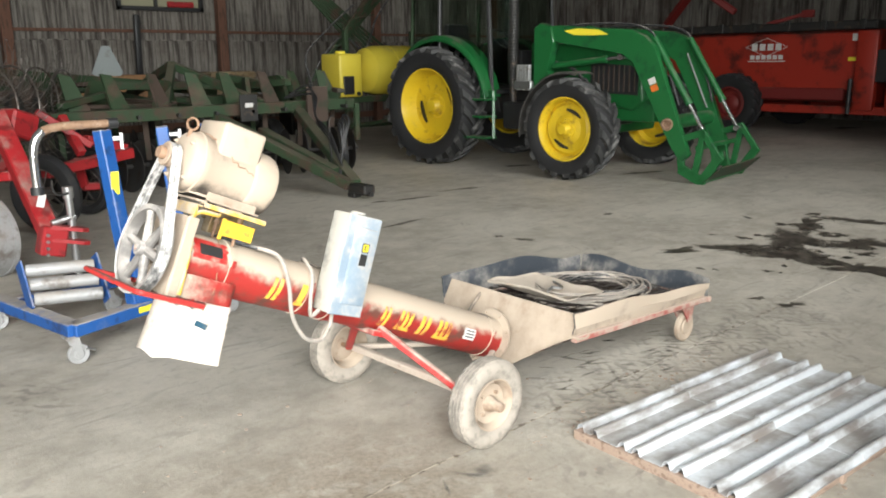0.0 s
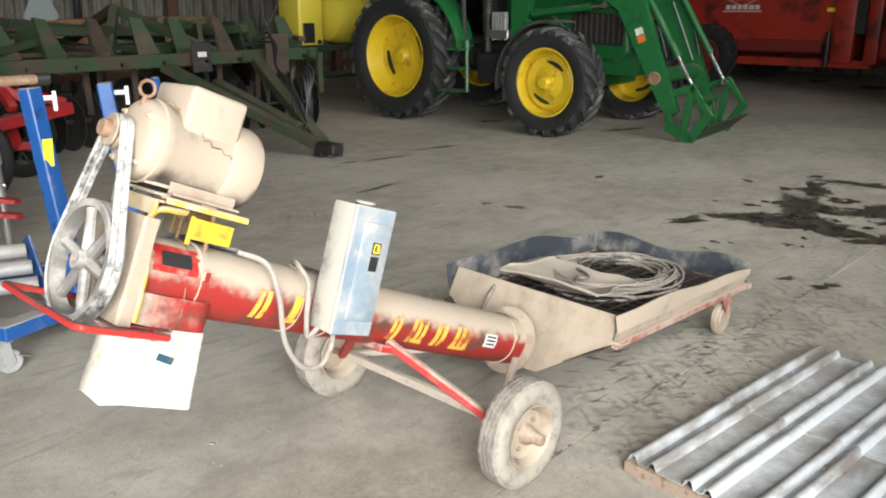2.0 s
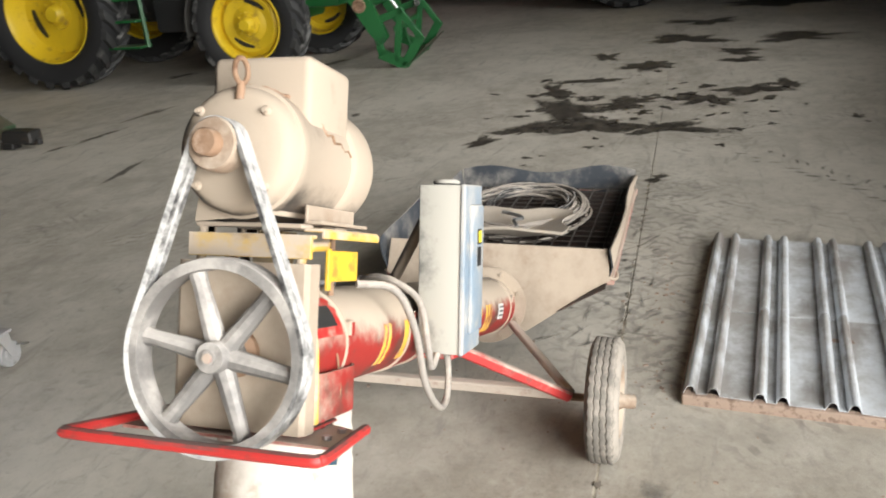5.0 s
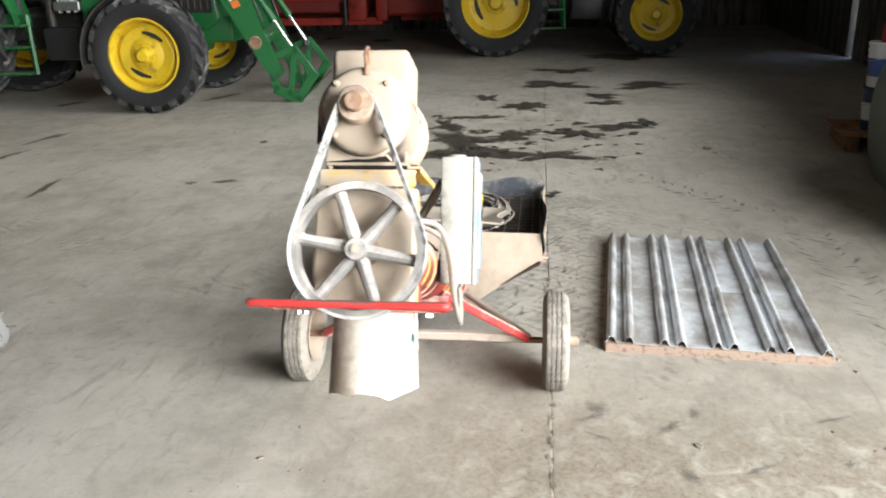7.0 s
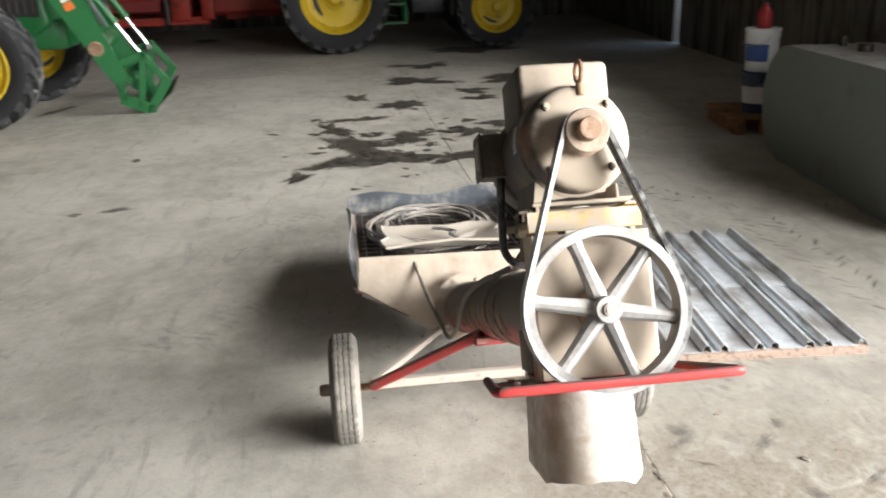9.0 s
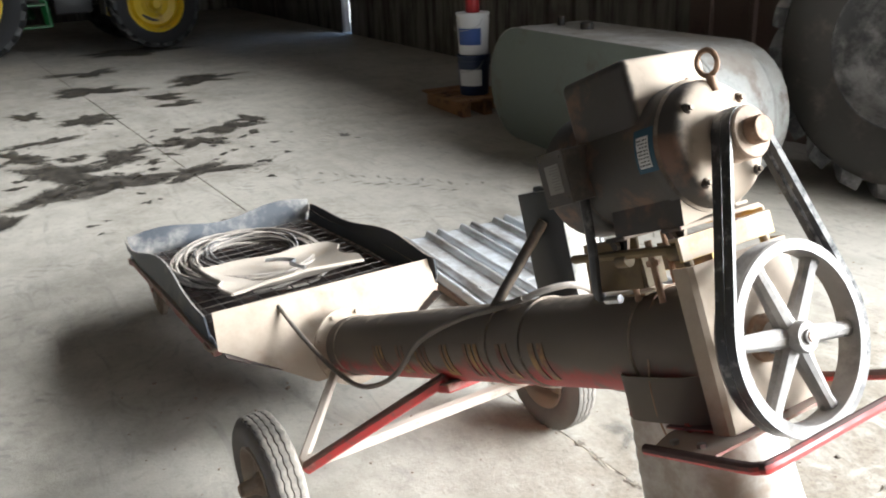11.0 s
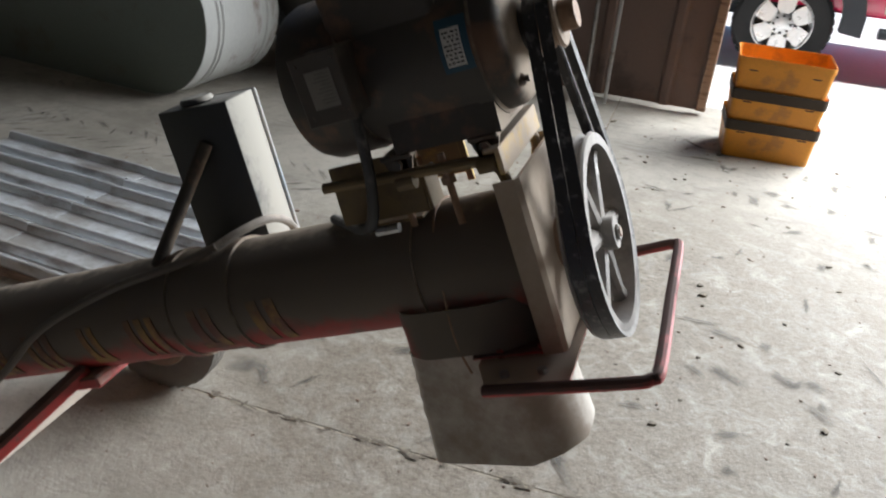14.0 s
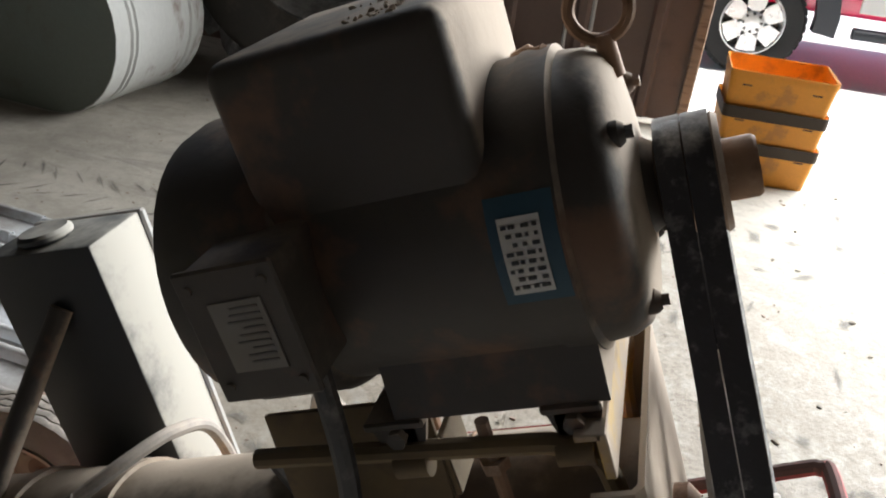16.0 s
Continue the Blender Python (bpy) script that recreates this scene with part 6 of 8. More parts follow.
for x, y in ((0, -0.02), (0, -1.66), (-3.3, -0.02), (-3.3, -1.66)):
    bm = bm_new()
    prof = [(0.24, -0.11), (0.3, -0.13), (0.37, -0.12), (0.395, -0.09), (0.4, 0), (0.395, 0.09), (0.37, 0.12), (0.3, 0.13), (0.24, 0.11)]
    add_lathe(bm, prof, pose(x, y, 0.4, -90), 48)
    for i in range(36):
        add_box(bm, (0.02, 0.04, 0.05), pose(x, y, 0.4, 0, 10 * i, 0) @ Matrix.Translation((0.393, 0.075, 0)), 0)
    w = part("tyre", bm, FARM_TYRE, car)
    bm = bm_new()
    add_lathe(bm, [(0.245, 0.115), (0.235, 0.12), (0.225, 0.09), (0.215, 0.03)], pose(x, y, 0.4, -90), 48)
    for i in range(6):
        a = 60 * i + 30
        add_prism(bm, [(0.05, -0.06), (0.215, -0.075), (0.225, 0.0), (0.215, 0.075), (0.05, 0.06)], 0.03, pose(x, y, 0.4, -90) @ pose(0, 0, 0.085, 0, 0, a))
    add_lathe(bm, [(0, 0.11), (0.07, 0.11), (0.09, 0.1), (0.09, 0.06)], pose(x, y, 0.4, -90), 24)
    part("rim", bm, ALLOY, w)
    bm = bm_new()
    add_lathe(bm, [(0.235, 0.03), (0, 0.03)], pose(x, y, 0.4, -90), 32)
    part("brake_disc", bm, DARK_IRON, w)
    for i in range(8):
        bm = bm_new()
        t = 2 * math.pi * i / 8
        add_cyl(bm, Vector((x + 0.07 * math.cos(t), y + 0.1, 0.4 + 0.07 * math.sin(t))), Vector((x + 0.07 * math.cos(t), y + 0.125, 0.4 + 0.07 * math.sin(t))), 0.011, seg=6)
        part("wheel_nut", bm, DARK_IRON, w)

# ---- green farm tractor (local: forward is -y, rear axle over the origin) ----


def wheel(root, name, M, R, w, rim_r, lugs, dish, tyre_mat, rim_mat, turn=0.0):
    bm = bm_new()
    lug = 0.05 if R > 0.7 else 0.042
    lug_tyre(bm, R, w, rim_r, 0, lug)
    shift(bm, M)
    t = part(name, bm, tyre_mat, root, "black lugged farm tyre")
    bm = bm_new()
    lug_bars(bm, R, w, lugs, lug)
    shift(bm, M)
    tagged(part("tread_lug", bm, LUG_WORN, t, "worn dusty tread lugs"), kind="stuff")
    bm = bm_new()
    zf = dish_rim(bm, rim_r + 0.006, w, dish)
    shift(bm, M)
    rm = part("rim", bm, rim_mat, t, "yellow wheel rim")
    bm = bm_new()
    add_lathe(bm, [(rim_r * 0.36, zf - 0.02), (rim_r * 0.33, zf + 0.03), (rim_r * 0.24, zf + 0.04), (rim_r * 0.18, zf + 0.1), (rim_r * 0.15, zf + 0.115), (0, zf + 0.115)], None, 28)
    for i in range(8):
        a = 2 * math.pi * i / 8
        add_cyl(bm, (rim_r * 0.29 * math.cos(a), rim_r * 0.29 * math.sin(a), zf + 0.03), (rim_r * 0.29 * math.cos(a), rim_r * 0.29 * math.sin(a), zf + 0.06), 0.014, seg=6)
    shift(bm, M)
    part("hub", bm, rim_mat, t)
    # Dark plates paint the shade inside two rim slots.
    for i in range(2):
        bm = bm_new()
        q0 = turn + 180 * i
        add_prism(bm, [(rim_r * (0.6 - 0.06 * math.sin(math.pi * j / 10)) * math.cos(q), rim_r * (0.6 - 0.06 * math.sin(math.pi * j / 10)) * math.sin(q)) for j, q in ((j, radians(q0 + 6 * j)) for j in range(11))]
                  + [(rim_r * 0.68 * math.cos(q), rim_r * 0.68 * math.sin(q)) for q in (radians(q0 + 60 - 6 * j) for j in range(11))], 0.008, Matrix.Translation((0, 0, zf - 0.012)))
        shift(bm, M)
        part("rim_slot_shade", bm, DARK_IRON, t, "dark plate painting the shade in a rim slot")


def tractor(m, label):
    root = thing("tractor", m, label, "tractor", "tractors in the shed")
    for s in (-1, 1):
        wheel(root, "rear_tyre", Matrix.Translation((s * 0.9, 0, 0.82)) @ pose(0, 0, 0, 0, s * 90, 0), 0.82, 0.46, 0.51, 22, 0.2, FARM_TYRE, TRACTOR_YELLOW, -100)
        wheel(root, "front_tyre", Matrix.Translation((s * 0.98, -2.44, 0.615)) @ pose(0, 0, 0, 0, s * 90, 0), 0.615, 0.38, 0.37, 18, 0.06, FARM_TYRE, TRACTOR_YELLOW, 125)
        # rear fender: a narrow arc over the inner half of the tyre
        bm = bm_new()
        rows = []
        for i in range(17):
            a = radians(8 + 128 * i / 16)
            rad = 0.95
            rows.append([Vector((s * x, -rad * math.cos(a), 0.82 + rad * math.sin(a) - dz)) for x, dz in ((0.58, 0.0), (0.72, -0.012), (0.86, 0.0), (0.885, 0.03), (0.885, 0.06))])
        add_sheet(bm, rows, 0.02)
        part("rear_fender", bm, TRACTOR_GREEN, root, "narrow green rear fender")
        bm = bm_new()
        add_prism(bm, [(-0.95, 0.75), (-0.8, 1.32), (-0.45, 1.66), (0.0, 1.76), (0.45, 1.66), (0.6, 1.5), (0.6, 1.0), (0.0, 1.0), (-0.6, 0.75)], 0.03, Matrix(((0, 0, 1, s * 0.57), (1, 0, 0, 0), (0, 1, 0, 0), (0, 0, 0, 1))))
        part("inner_fender", bm, DARK_IRON, root)
        # front fender: thin dusty mudguard behind the wheel
        bm = bm_new()
        rows = []
        for i in range(13):
            a = radians(-8 + 112 * i / 12)
            rows.append([Vector((s * x, -2.44 + 0.69 * math.cos(a), 0.615 + 0.69 * math.sin(a) - dz)) for x, dz in ((0.78, 0.02), (0.8, 0.0), (1.12, 0.0), (1.15, 0.03))])
        add_sheet(bm, rows, 0.012)
        part("front_fender", bm, FENDER_GREY, root, "dusty grey-brown front mudguard")
        # cab steps in an open side frame
        bm = bm_new()
        add_bar(bm, (s * 0.84, -0.62, 0.4), (s * 0.8, -0.64, 1.04), 0.04, 0.11, 0.005)
        add_bar(bm, (s * 0.84, -1.06, 0.4), (s * 0.8, -1.02, 1.04), 0.04, 0.09, 0.005)
        add_bar(bm, (s * 0.8, -0.6, 0.98), (s * 0.8, -1.06, 0.98), 0.04, 0.14, 0.005)
        frame_ob = part("step_frame", bm, TRACTOR_GREEN, root, "green cab step frame")
        for z in (0.42, 0.7, 0.93):
            bm = bm_new()
            add_box(bm, (0.22, 0.46, 0.025), pose(s * 0.88, -0.83, z), 0.004)
            part("step", bm, TRACTOR_GREEN, frame_ob)
    bm = bm_new()
    add_box(bm, (0.42, 3.0, 0.5), pose(0, -1.1, 0.86), 0.05, 2)
    add_box(bm, (1.5, 0.3, 0.3), pose(0, 0, 0.82), 0.05, 2)
    part("chassis", bm, DARK_IRON, root, "dark greasy drivetrain")
    bm = bm_new()
    add_box(bm, (1.7, 0.2, 0.2), pose(0, -2.44, 0.6), 0.05, 2)
    add_box(bm, (0.5, 1.1, 0.3), pose(0, -2.6, 0.82), 0.04, 2)
    part("front_axle", bm, TRACTOR_GREEN, root)
    bm = bm_new()
    add_box(bm, (0.26, 0.5, 0.36), pose(-0.66, -1.42, 0.72), 0.04, 2)
    part("fuel_box", bm, BLACK_PLASTIC, root)
    bm = bm_new()
    hood = [(-1.25, 1.05), (-1.25, 1.68), (-1.8, 1.64), (-2.5, 1.54), (-2.85, 1.46), (-3.0, 1.3), (-3.04, 0.92), (-2.85, 0.8), (-2.1, 0.95)]
    add_prism(bm, hood, 0.62, Matrix(((0, 0, 1, 0), (1, 0, 0, 0), (0, 1, 0, 0), (0, 0, 0, 1))))
    bmesh.ops.bevel(bm, geom=bm.edges[:], offset=0.05, segments=3, profile=0.5, affect="EDGES", clamp_overlap=True)
    part("hood", bm, TRACTOR_GREEN, root)
    for s in (-1, 1):
        bm = bm_new()
        add_prism(bm, [(-2.25, 1.1), (-2.25, 1.4), (-2.85, 1.36), (-2.95, 1.25), (-2.95, 1.0), (-2.4, 1.02)], 0.02, Matrix(((0, 0, 1, s * 0.308), (1, 0, 0, 0), (0, 1, 0, 0), (0, 0, 0, 1))))
        g = part("grille", bm, BLACK_PLASTIC, root, "dark side grille")
        for i in range(9):
            bm = bm_new()
            add_box(bm, (0.014, 0.018, 0.32), pose(s * 0.322, -2.3 - 0.075 * i, 1.2), 0.004)
            part("slat", bm, DISC_BROWN, g)
        bm = bm_new()
        add_pipe(bm, smooth_path([(s * 0.36, -1.5, 1.5), (s * 0.45, -1.75, 1.42), (s * 0.44, -2.1, 1.3), (s * 0.4, -2.3, 1.05)], 5), 0.02, 8)
        part("hose", bm, CABLE_BLACK, root)
    # cab
    for x, y, ty, green in ((-0.72, -0.92, -0.8, 0), (0.72, -0.92, -0.8, 0), (-0.74, 0.66, 0.6, 1), (0.74, 0.66, 0.6, 1), (-0.76, 0.05, 0.05, 0), (0.76, 0.05, 0.05, 0)):
        bm = bm_new()
        add_bar(bm, (x, y, 1.0), (x * 0.94, ty, 2.62), 0.06, 0.06, 0.015)
        part("cab_post", bm, DISC_GREEN if green else BLACK_PLASTIC, root)
    bm = bm_new()
    add_box(bm, (1.5, 1.7, 0.06), pose(0, -0.12, 1.02), 0.01)
    part("cab_floor", bm, BLACK_PLASTIC, root)
    bm = bm_new()
    add_box(bm, (0.34, 0.3, 0.55), pose(0, -0.85, 1.3), 0.04, 2)
    add_cyl(bm, (0, -0.72, 1.5), (0, -0.5, 1.72), 0.03, seg=12)
    add_pipe(bm, [Vector((0.19 * math.cos(t), -0.48 + 0.12 * math.sin(t), 1.74 + 0.13 * math.sin(t))) for t in (2 * math.pi * i / 24 for i in range(24))], 0.016, 8, True)
    part("steering_column", bm, BLACK_PLASTIC, root)
    bm = bm_new()
    add_box(bm, (1.6, 1.65, 0.22), pose(0, -0.02, 2.72), 0.08, 3)
    part("cab_roof", bm, TRACTOR_GREEN, root)
    for M2 in (pose(-0.72, -0.42, 1.85, 0, -2, 90), pose(0.72, -0.42, 1.85, 0, -2, 90), pose(-0.73, 0.34, 1.95, 0, -2, 90), pose(0.73, 0.34, 1.95, 0, -2, 90)):
        bm = bm_new()
        add_box(bm, (0.6, 0.006, 1.5), M2)
        part("pane", bm, GLASS_DARK, root, "dark cab window pane")
    for y in (-0.85, 0.63):
        bm = bm_new()
        add_box(bm, (1.3, 0.006, 1.5), pose(0, y, 1.85))
        part("pane", bm, GLASS_DARK, root, "dark cab window pane")
    bm = bm_new()
    add_box(bm, (0.5, 0.5, 0.12), pose(0, 0.15, 1.3), 0.04, 2)
    add_box(bm, (0.48, 0.12, 0.65), pose(0, 0.4, 1.65, -8), 0.05, 2)
    part("seat", bm, BLACK_PLASTIC, root)
    bm = bm_new()
    add_cyl(bm, (-0.6, -1.2, 0.9), (-0.6, -1.2, 2.9), 0.05, seg=20)
    add_cyl(bm, (-0.6, -1.2, 1.15), (-0.6, -1.2, 2.2), 0.065, seg=20)
    for i in range(26):
        add_lathe(bm, [(0.065, 0), (0.07, 0.01), (0.065, 0.02)], pose(-0.6, -1.2, 1.17 + 0.04 * i), 20)
    part("exhaust", bm, DARK_IRON, root, "tall black exhaust stack")
    for i in range(5):
        for j in range(2):
            bm = bm_new()
            add_cyl(bm, (-0.66 - 0.04 * j, -1.36 - 0.045 * i, 1.05 + 0.05 * (i % 2)), (-0.66 - 0.04 * j, -1.36 - 0.045 * i, 1.38), 0.016, seg=8)
            part("hydraulic_coupler", bm, STEEL, root)
    bm = bm_new()
    add_box(bm, (0.12, 0.3, 0.1), pose(-0.66, -1.45, 1.12), 0.01)
    part("coupler_block", bm, STEEL, root)
    return root


tractor(pose(9.93, 9.5, 0, 0, 0, 2) @ Matrix.Scale(1.09, 4), "green tractor with yellow rims and front loader")
tractor(pose(15.98, 3.04, 0) @ Matrix.Scale(1.15, 4), "green tractor with yellow rims hitched before the spreader")

# ---- front loader on the first tractor ----
FL = pose(9.77, 9.5, 0, 0, 0, 7) @ Matrix.Scale(1.09, 4)
loader = thing("front_loader", FL @ Matrix.Translation((0, -3.0, 0)), "green front loader frame with its arms lowered to the floor", "loader")
LOC = Matrix.Translation((0, 3.0, 0))


def lp(name, bm, material, parent=None, label=""):
    shift(bm, LOC)
    return part(name, bm, material, parent or loader, label)


for s in (-1, 1):
    x = s * 0.6
    PLANE = Matrix(((0, 0, 1, x), (1, 0, 0, 0), (0, 1, 0, 0), (0, 0, 0, 1)))
    bm = bm_new()
    add_prism(bm, [(-1.56, 1.86), (-1.93, 1.86), (-2.91, 1.78), (-3.09, 1.71), (-3.23, 1.58), (-3.54, 0.76), (-3.72, 0.34), (-3.62, 0.24), (-3.5, 0.4), (-3.32, 0.72), (-2.96, 1.41), (-2.8, 1.51), (-2.35, 1.58), (-1.87, 1.66), (-1.56, 1.73)], 0.1, PLANE)
    bmesh.ops.bevel(bm, geom=bm.edges[:], offset=0.008, segments=1, affect="EDGES", clamp_overlap=True)
    arm = lp("arm", bm, TRACTOR_GREEN, None, "bent green loader arm")
    bm = bm_new()
    add_prism(bm, [(-2.0, 1.79), (-2.2, 1.815), (-2.5, 1.79), (-2.62, 1.73), (-2.4, 1.725), (-2.15, 1.735)], 0.004, Matrix(((0, 0, 1, x + s * 0.054), (1, 0, 0, 0), (0, 1, 0, 0), (0, 0, 0, 1))))
    lp("decal", bm, LABEL_YELLOW, arm, "yellow swoosh decal")
    for dz, w, mt in ((0.05, 0.09, LABEL_WHITE), (-0.03, 0.09, DECAL_ORANGE)):
        bm = bm_new()
        add_box(bm, (0.004, w, 0.075), pose(x + s * 0.054, -3.24 - dz * -0.4, 1.13 + dz, -22, 0, 0))
        lp("decal", bm, mt, arm, "small warning decal")
    bm = bm_new()
    add_lathe(bm, [(0, 0), (0.075, 0), (0.07, 0.02), (0.045, 0.022), (0.04, 0.008), (0, 0.008)], pose(x + s * 0.05, -3.43, 0.68, 0, s * 90, 0), 24)
    lp("pivot", bm, RUST, arm, "rusty round pivot")
    bm = bm_new()
    add_prism(bm, [(-1.56, 0.85), (-1.56, 1.84), (-1.66, 1.9), (-1.82, 1.84), (-1.86, 1.66), (-1.76, 1.3), (-1.9, 1.0), (-1.9, 0.85)], 0.15, PLANE)
    bmesh.ops.bevel(bm, geom=bm.edges[:], offset=0.012, segments=1, affect="EDGES", clamp_overlap=True)
    lp("mast", bm, TRACTOR_GREEN, None, "green loader mast")
    for nm, p0, p1, f in (("lift_cylinder", (-1.82, 1.36), (-2.78, 1.46), 0.8), ("tilt_cylinder", (-3.16, 1.68), (-3.84, 0.58), 0.7)):
        xx = x - (0.0 if nm == "lift_cylinder" else s * 0.09)
        p, q = Vector((xx, p0[0], p0[1])), Vector((xx, p1[0], p1[1]))
        mid = p + (q - p) * f
        bm = bm_new()
        add_cyl(bm, p, mid, 0.04, seg=16)
        add_cyl(bm, mid - (q - p).normalized() * 0.05, mid, 0.047, seg=16)
        c = lp(nm, bm, TRACTOR_GREEN)
        bm = bm_new()
        add_cyl(bm, mid, q, 0.022, seg=14)
        add_cyl(bm, q + Vector((-0.05, 0, 0)), q + Vector((0.05, 0, 0)), 0.035, seg=14)
        lp("piston_rod", bm, CHROME, c, "bright piston rod")
    # attachment coupler: open side plates with hooks
    A, B, C, D, E2 = (-3.56, 0.5), (-3.86, 0.6), (-4.06, 0.32), (-3.87, 0.035), (-3.62, 0.16)
    for p, q, w in ((A, B, 0.08), (B, C, 0.07), (C, D, 0.1), (D, E2, 0.12), (E2, A, 0.08), (B, (-3.78, 0.1), 0.07)):
        bm = bm_new()
        add_bar(bm, (x, p[0], p[1]), (x, q[0], q[1]), 0.055, w, 0.006, extra=0.05)
        lp("coupler_bar", bm, TRACTOR_GREEN)
    bm = bm_new()
    add_pipe(bm, smooth_path([(x - s * 0.07, -2.0, 1.86), (x - s * 0.08, -2.7, 1.86), (x - s * 0.09, -3.1, 1.76), (x - s * 0.09, -3.3, 1.45), (x - s * 0.08, -3.42, 1.15), (x - s * 0.1, -3.5, 0.9)], 5), 0.014, 8)
    lp("hose", bm, CABLE_BLACK)
    bm = bm_new()
    add_bar(bm, (x - s * 0.055, -3.12, 1.5), (x - s * 0.055, -3.42, 0.82), 0.05, 0.012, 0.002)
    lp("tube_line", bm, GALV, arm, "bare steel hydraulic line")
bm = bm_new()
add_cyl(bm, (-0.6, -3.44, 0.7), (0.6, -3.44, 0.7), 0.085, seg=24)
lp("torque_tube", bm, TRACTOR_GREEN)
bm = bm_new()
add_bar(bm, (-0.62, -3.88, 0.05), (0.62, -3.88, 0.05), 0.09, 0.05, 0.006)
lp("lower_bar", bm, TRACTOR_GREEN)
bm = bm_new()
add_bar(bm, (-0.62, -3.8, 0.42), (0.62, -3.8, 0.42), 0.05, 0.05, 0.006)
lp("upper_bar", bm, TRACTOR_GREEN)
bm = bm_new()
add_box(bm, (1.26, 0.3, 0.014), pose(0, -4.0, 0.12, -42, 0, 0), 0.003)
lp("lip_plate", bm, DISC_GREEN, None, "scuffed green lip plate")
for x in (-0.2, 0.25):
    bm = bm_new()
    add_bar(bm, (x, -3.87, 0.08), (x, -3.8, 0.42), 0.05, 0.03, 0.004)
    lp("web_bar", bm, TRACTOR_GREEN)

# ---- mounted sprayer behind the first tractor ----
SPX, SPY = 9.95, 11.8
sprayer = thing("mounted_sprayer", pose(SPX, SPY, 0) @ Matrix.Scale(1.12, 4), "yellow-tanked field sprayer with folded green booms", "sprayer")
bm = bm_new()
add_lathe(bm, [(0, -0.66), (0.2, -0.64), (0.34, -0.56), (0.38, -0.42), (0.385, -0.2), (0.372, -0.19), (0.372, -0.15), (0.385, -0.14), (0.385, 0.14), (0.372, 0.15), (0.372, 0.19), (0.385, 0.2), (0.38, 0.42), (0.34, 0.56), (0.2, 0.64), (0, 0.66)], pose(0.08, 0, 1.27, 0, 90, 0), 40)
part("tank", bm, YELLOW_TANK, sprayer, "rounded yellow plastic tank")
bm = bm_new()
add_box(bm, (0.44, 0.5, 0.66), pose(-0.9, 0.05, 1.2), 0.04, 3)
part("clean_water_box", bm, YELLOW_TANK, sprayer, "boxy yellow plastic tank")
bm = bm_new()
add_cyl(bm, (-0.92, 0.05, 1.52), (-0.92, 0.05, 1.57), 0.08, seg=20, bevel=0.01)
part("cap", bm, LABEL_YELLOW, sprayer)
bm = bm_new()
add_box(bm, (0.2, 0.05, 0.28), pose(-0.96, -0.2, 1.05), 0.01)
add_cyl(bm, (-0.78, -0.2, 0.92), (-0.78, -0.23, 0.92), 0.03, seg=12)
part("control_recess", bm, BLACK_PLASTIC, sprayer)
bm = bm_new()
for x in (-0.7, 0.7):
    add_bar(bm, (x, 0.2, 0.35), (x, 0.2, 1.9), 0.08, 0.08, 0.008)
    add_bar(bm, (x, 0.2, 0.35), (x, -0.9, 0.55), 0.07, 0.05, 0.006)
add_bar(bm, (-1.2, 0.0, 0.82), (0.9, 0.0, 0.82), 0.1, 0.1, 0.008)
add_bar(bm, (-0.75, 0.2, 0.4), (0.75, 0.2, 0.4), 0.09, 0.09, 0.008)
part("frame", bm, DISC_GREEN, sprayer)
bm = bm_new()
for x in (-0.7, 0.7):
    add_bar(bm, (x, 0.25, 0.0), (x, 0.2, 0.4), 0.05, 0.05, 0.005)
part("parking_stand", bm, DARK_IRON, sprayer)
for k in range(2):
    for q in range(7):
        bm = bm_new()
        off = 0.1 * q
        if k == 0:
            a, b = Vector((-1.55 + off * 0.7, 0.4 + 0.06 * q, 0.75 + 0.04 * q)), Vector((0.25 + off * 1.1, 0.5 + 0.06 * q, 2.75))
        else:
            a, b = Vector((-1.35 + off * 0.8, 0.75 + 0.05 * q, 2.75)), Vector((0.3 + off, 0.7 + 0.05 * q, 1.25 + 0.05 * q))
        add_bar(bm, a, b, 0.035, 0.035, 0.004)
        n = 9
        side = Vector((0.0, 0.09, 0.09))
        if q % 2 == 0:
            for i in range(n):
                p = a + (b - a) * (i / n)
                r = a + (b - a) * ((i + 0.5) / n) + side * (1 if i % 2 else -1) * 0.9
                add_bar(bm, p, r, 0.014, 0.014, 0)
        part("boom", bm, DISC_GREEN, sprayer, "folded green boom tube")
bm = bm_new()
add_pipe(bm, smooth_path([(-1.5, 0.3, 0.8), (-1.1, 0.35, 1.4), (-0.6, 0.4, 1.8), (-0.2, 0.35, 1.6), (0.1, 0.4, 2.1), (0.5, 0.45, 2.5)], 6), 0.016, 8)
add_pipe(bm, smooth_path([(-1.5, 0.34, 0.75), (-1.3, 0.3, 1.0), (-1.35, 0.35, 1.5), (-0.9, 0.4, 1.9), (-0.4, 0.35, 2.3)], 6), 0.014, 8)
part("hose", bm, CABLE_BLACK, sprayer)

# ---- red box spreader ----
spr = thing("manure_spreader", pose(18.3, 7.95, 0) @ Matrix.Scale(1.2, 4), "large red box spreader with white emblem, parked behind a tractor", "spreader")
bm = bm_new()
sect = [(-1.15, 0.78), (-1.15, 1.66), (-1.0, 1.72), (1.0, 1.72), (1.15, 1.66), (1.15, 0.78), (0.7, 0.55), (-0.7, 0.55)]
add_prism(bm, [(x, z) for x, z in sect], 5.2, Matrix(((1, 0, 0, 0), (0, 0, 1, 0.9), (0, 1, 0, 0), (0, 0, 0, 1))))
bmesh.ops.bevel(bm, geom=bm.edges[:], offset=0.02, segments=2, affect="EDGES", clamp_overlap=True)
part("box", bm, SPREADER_RED, spr)
bm = bm_new()
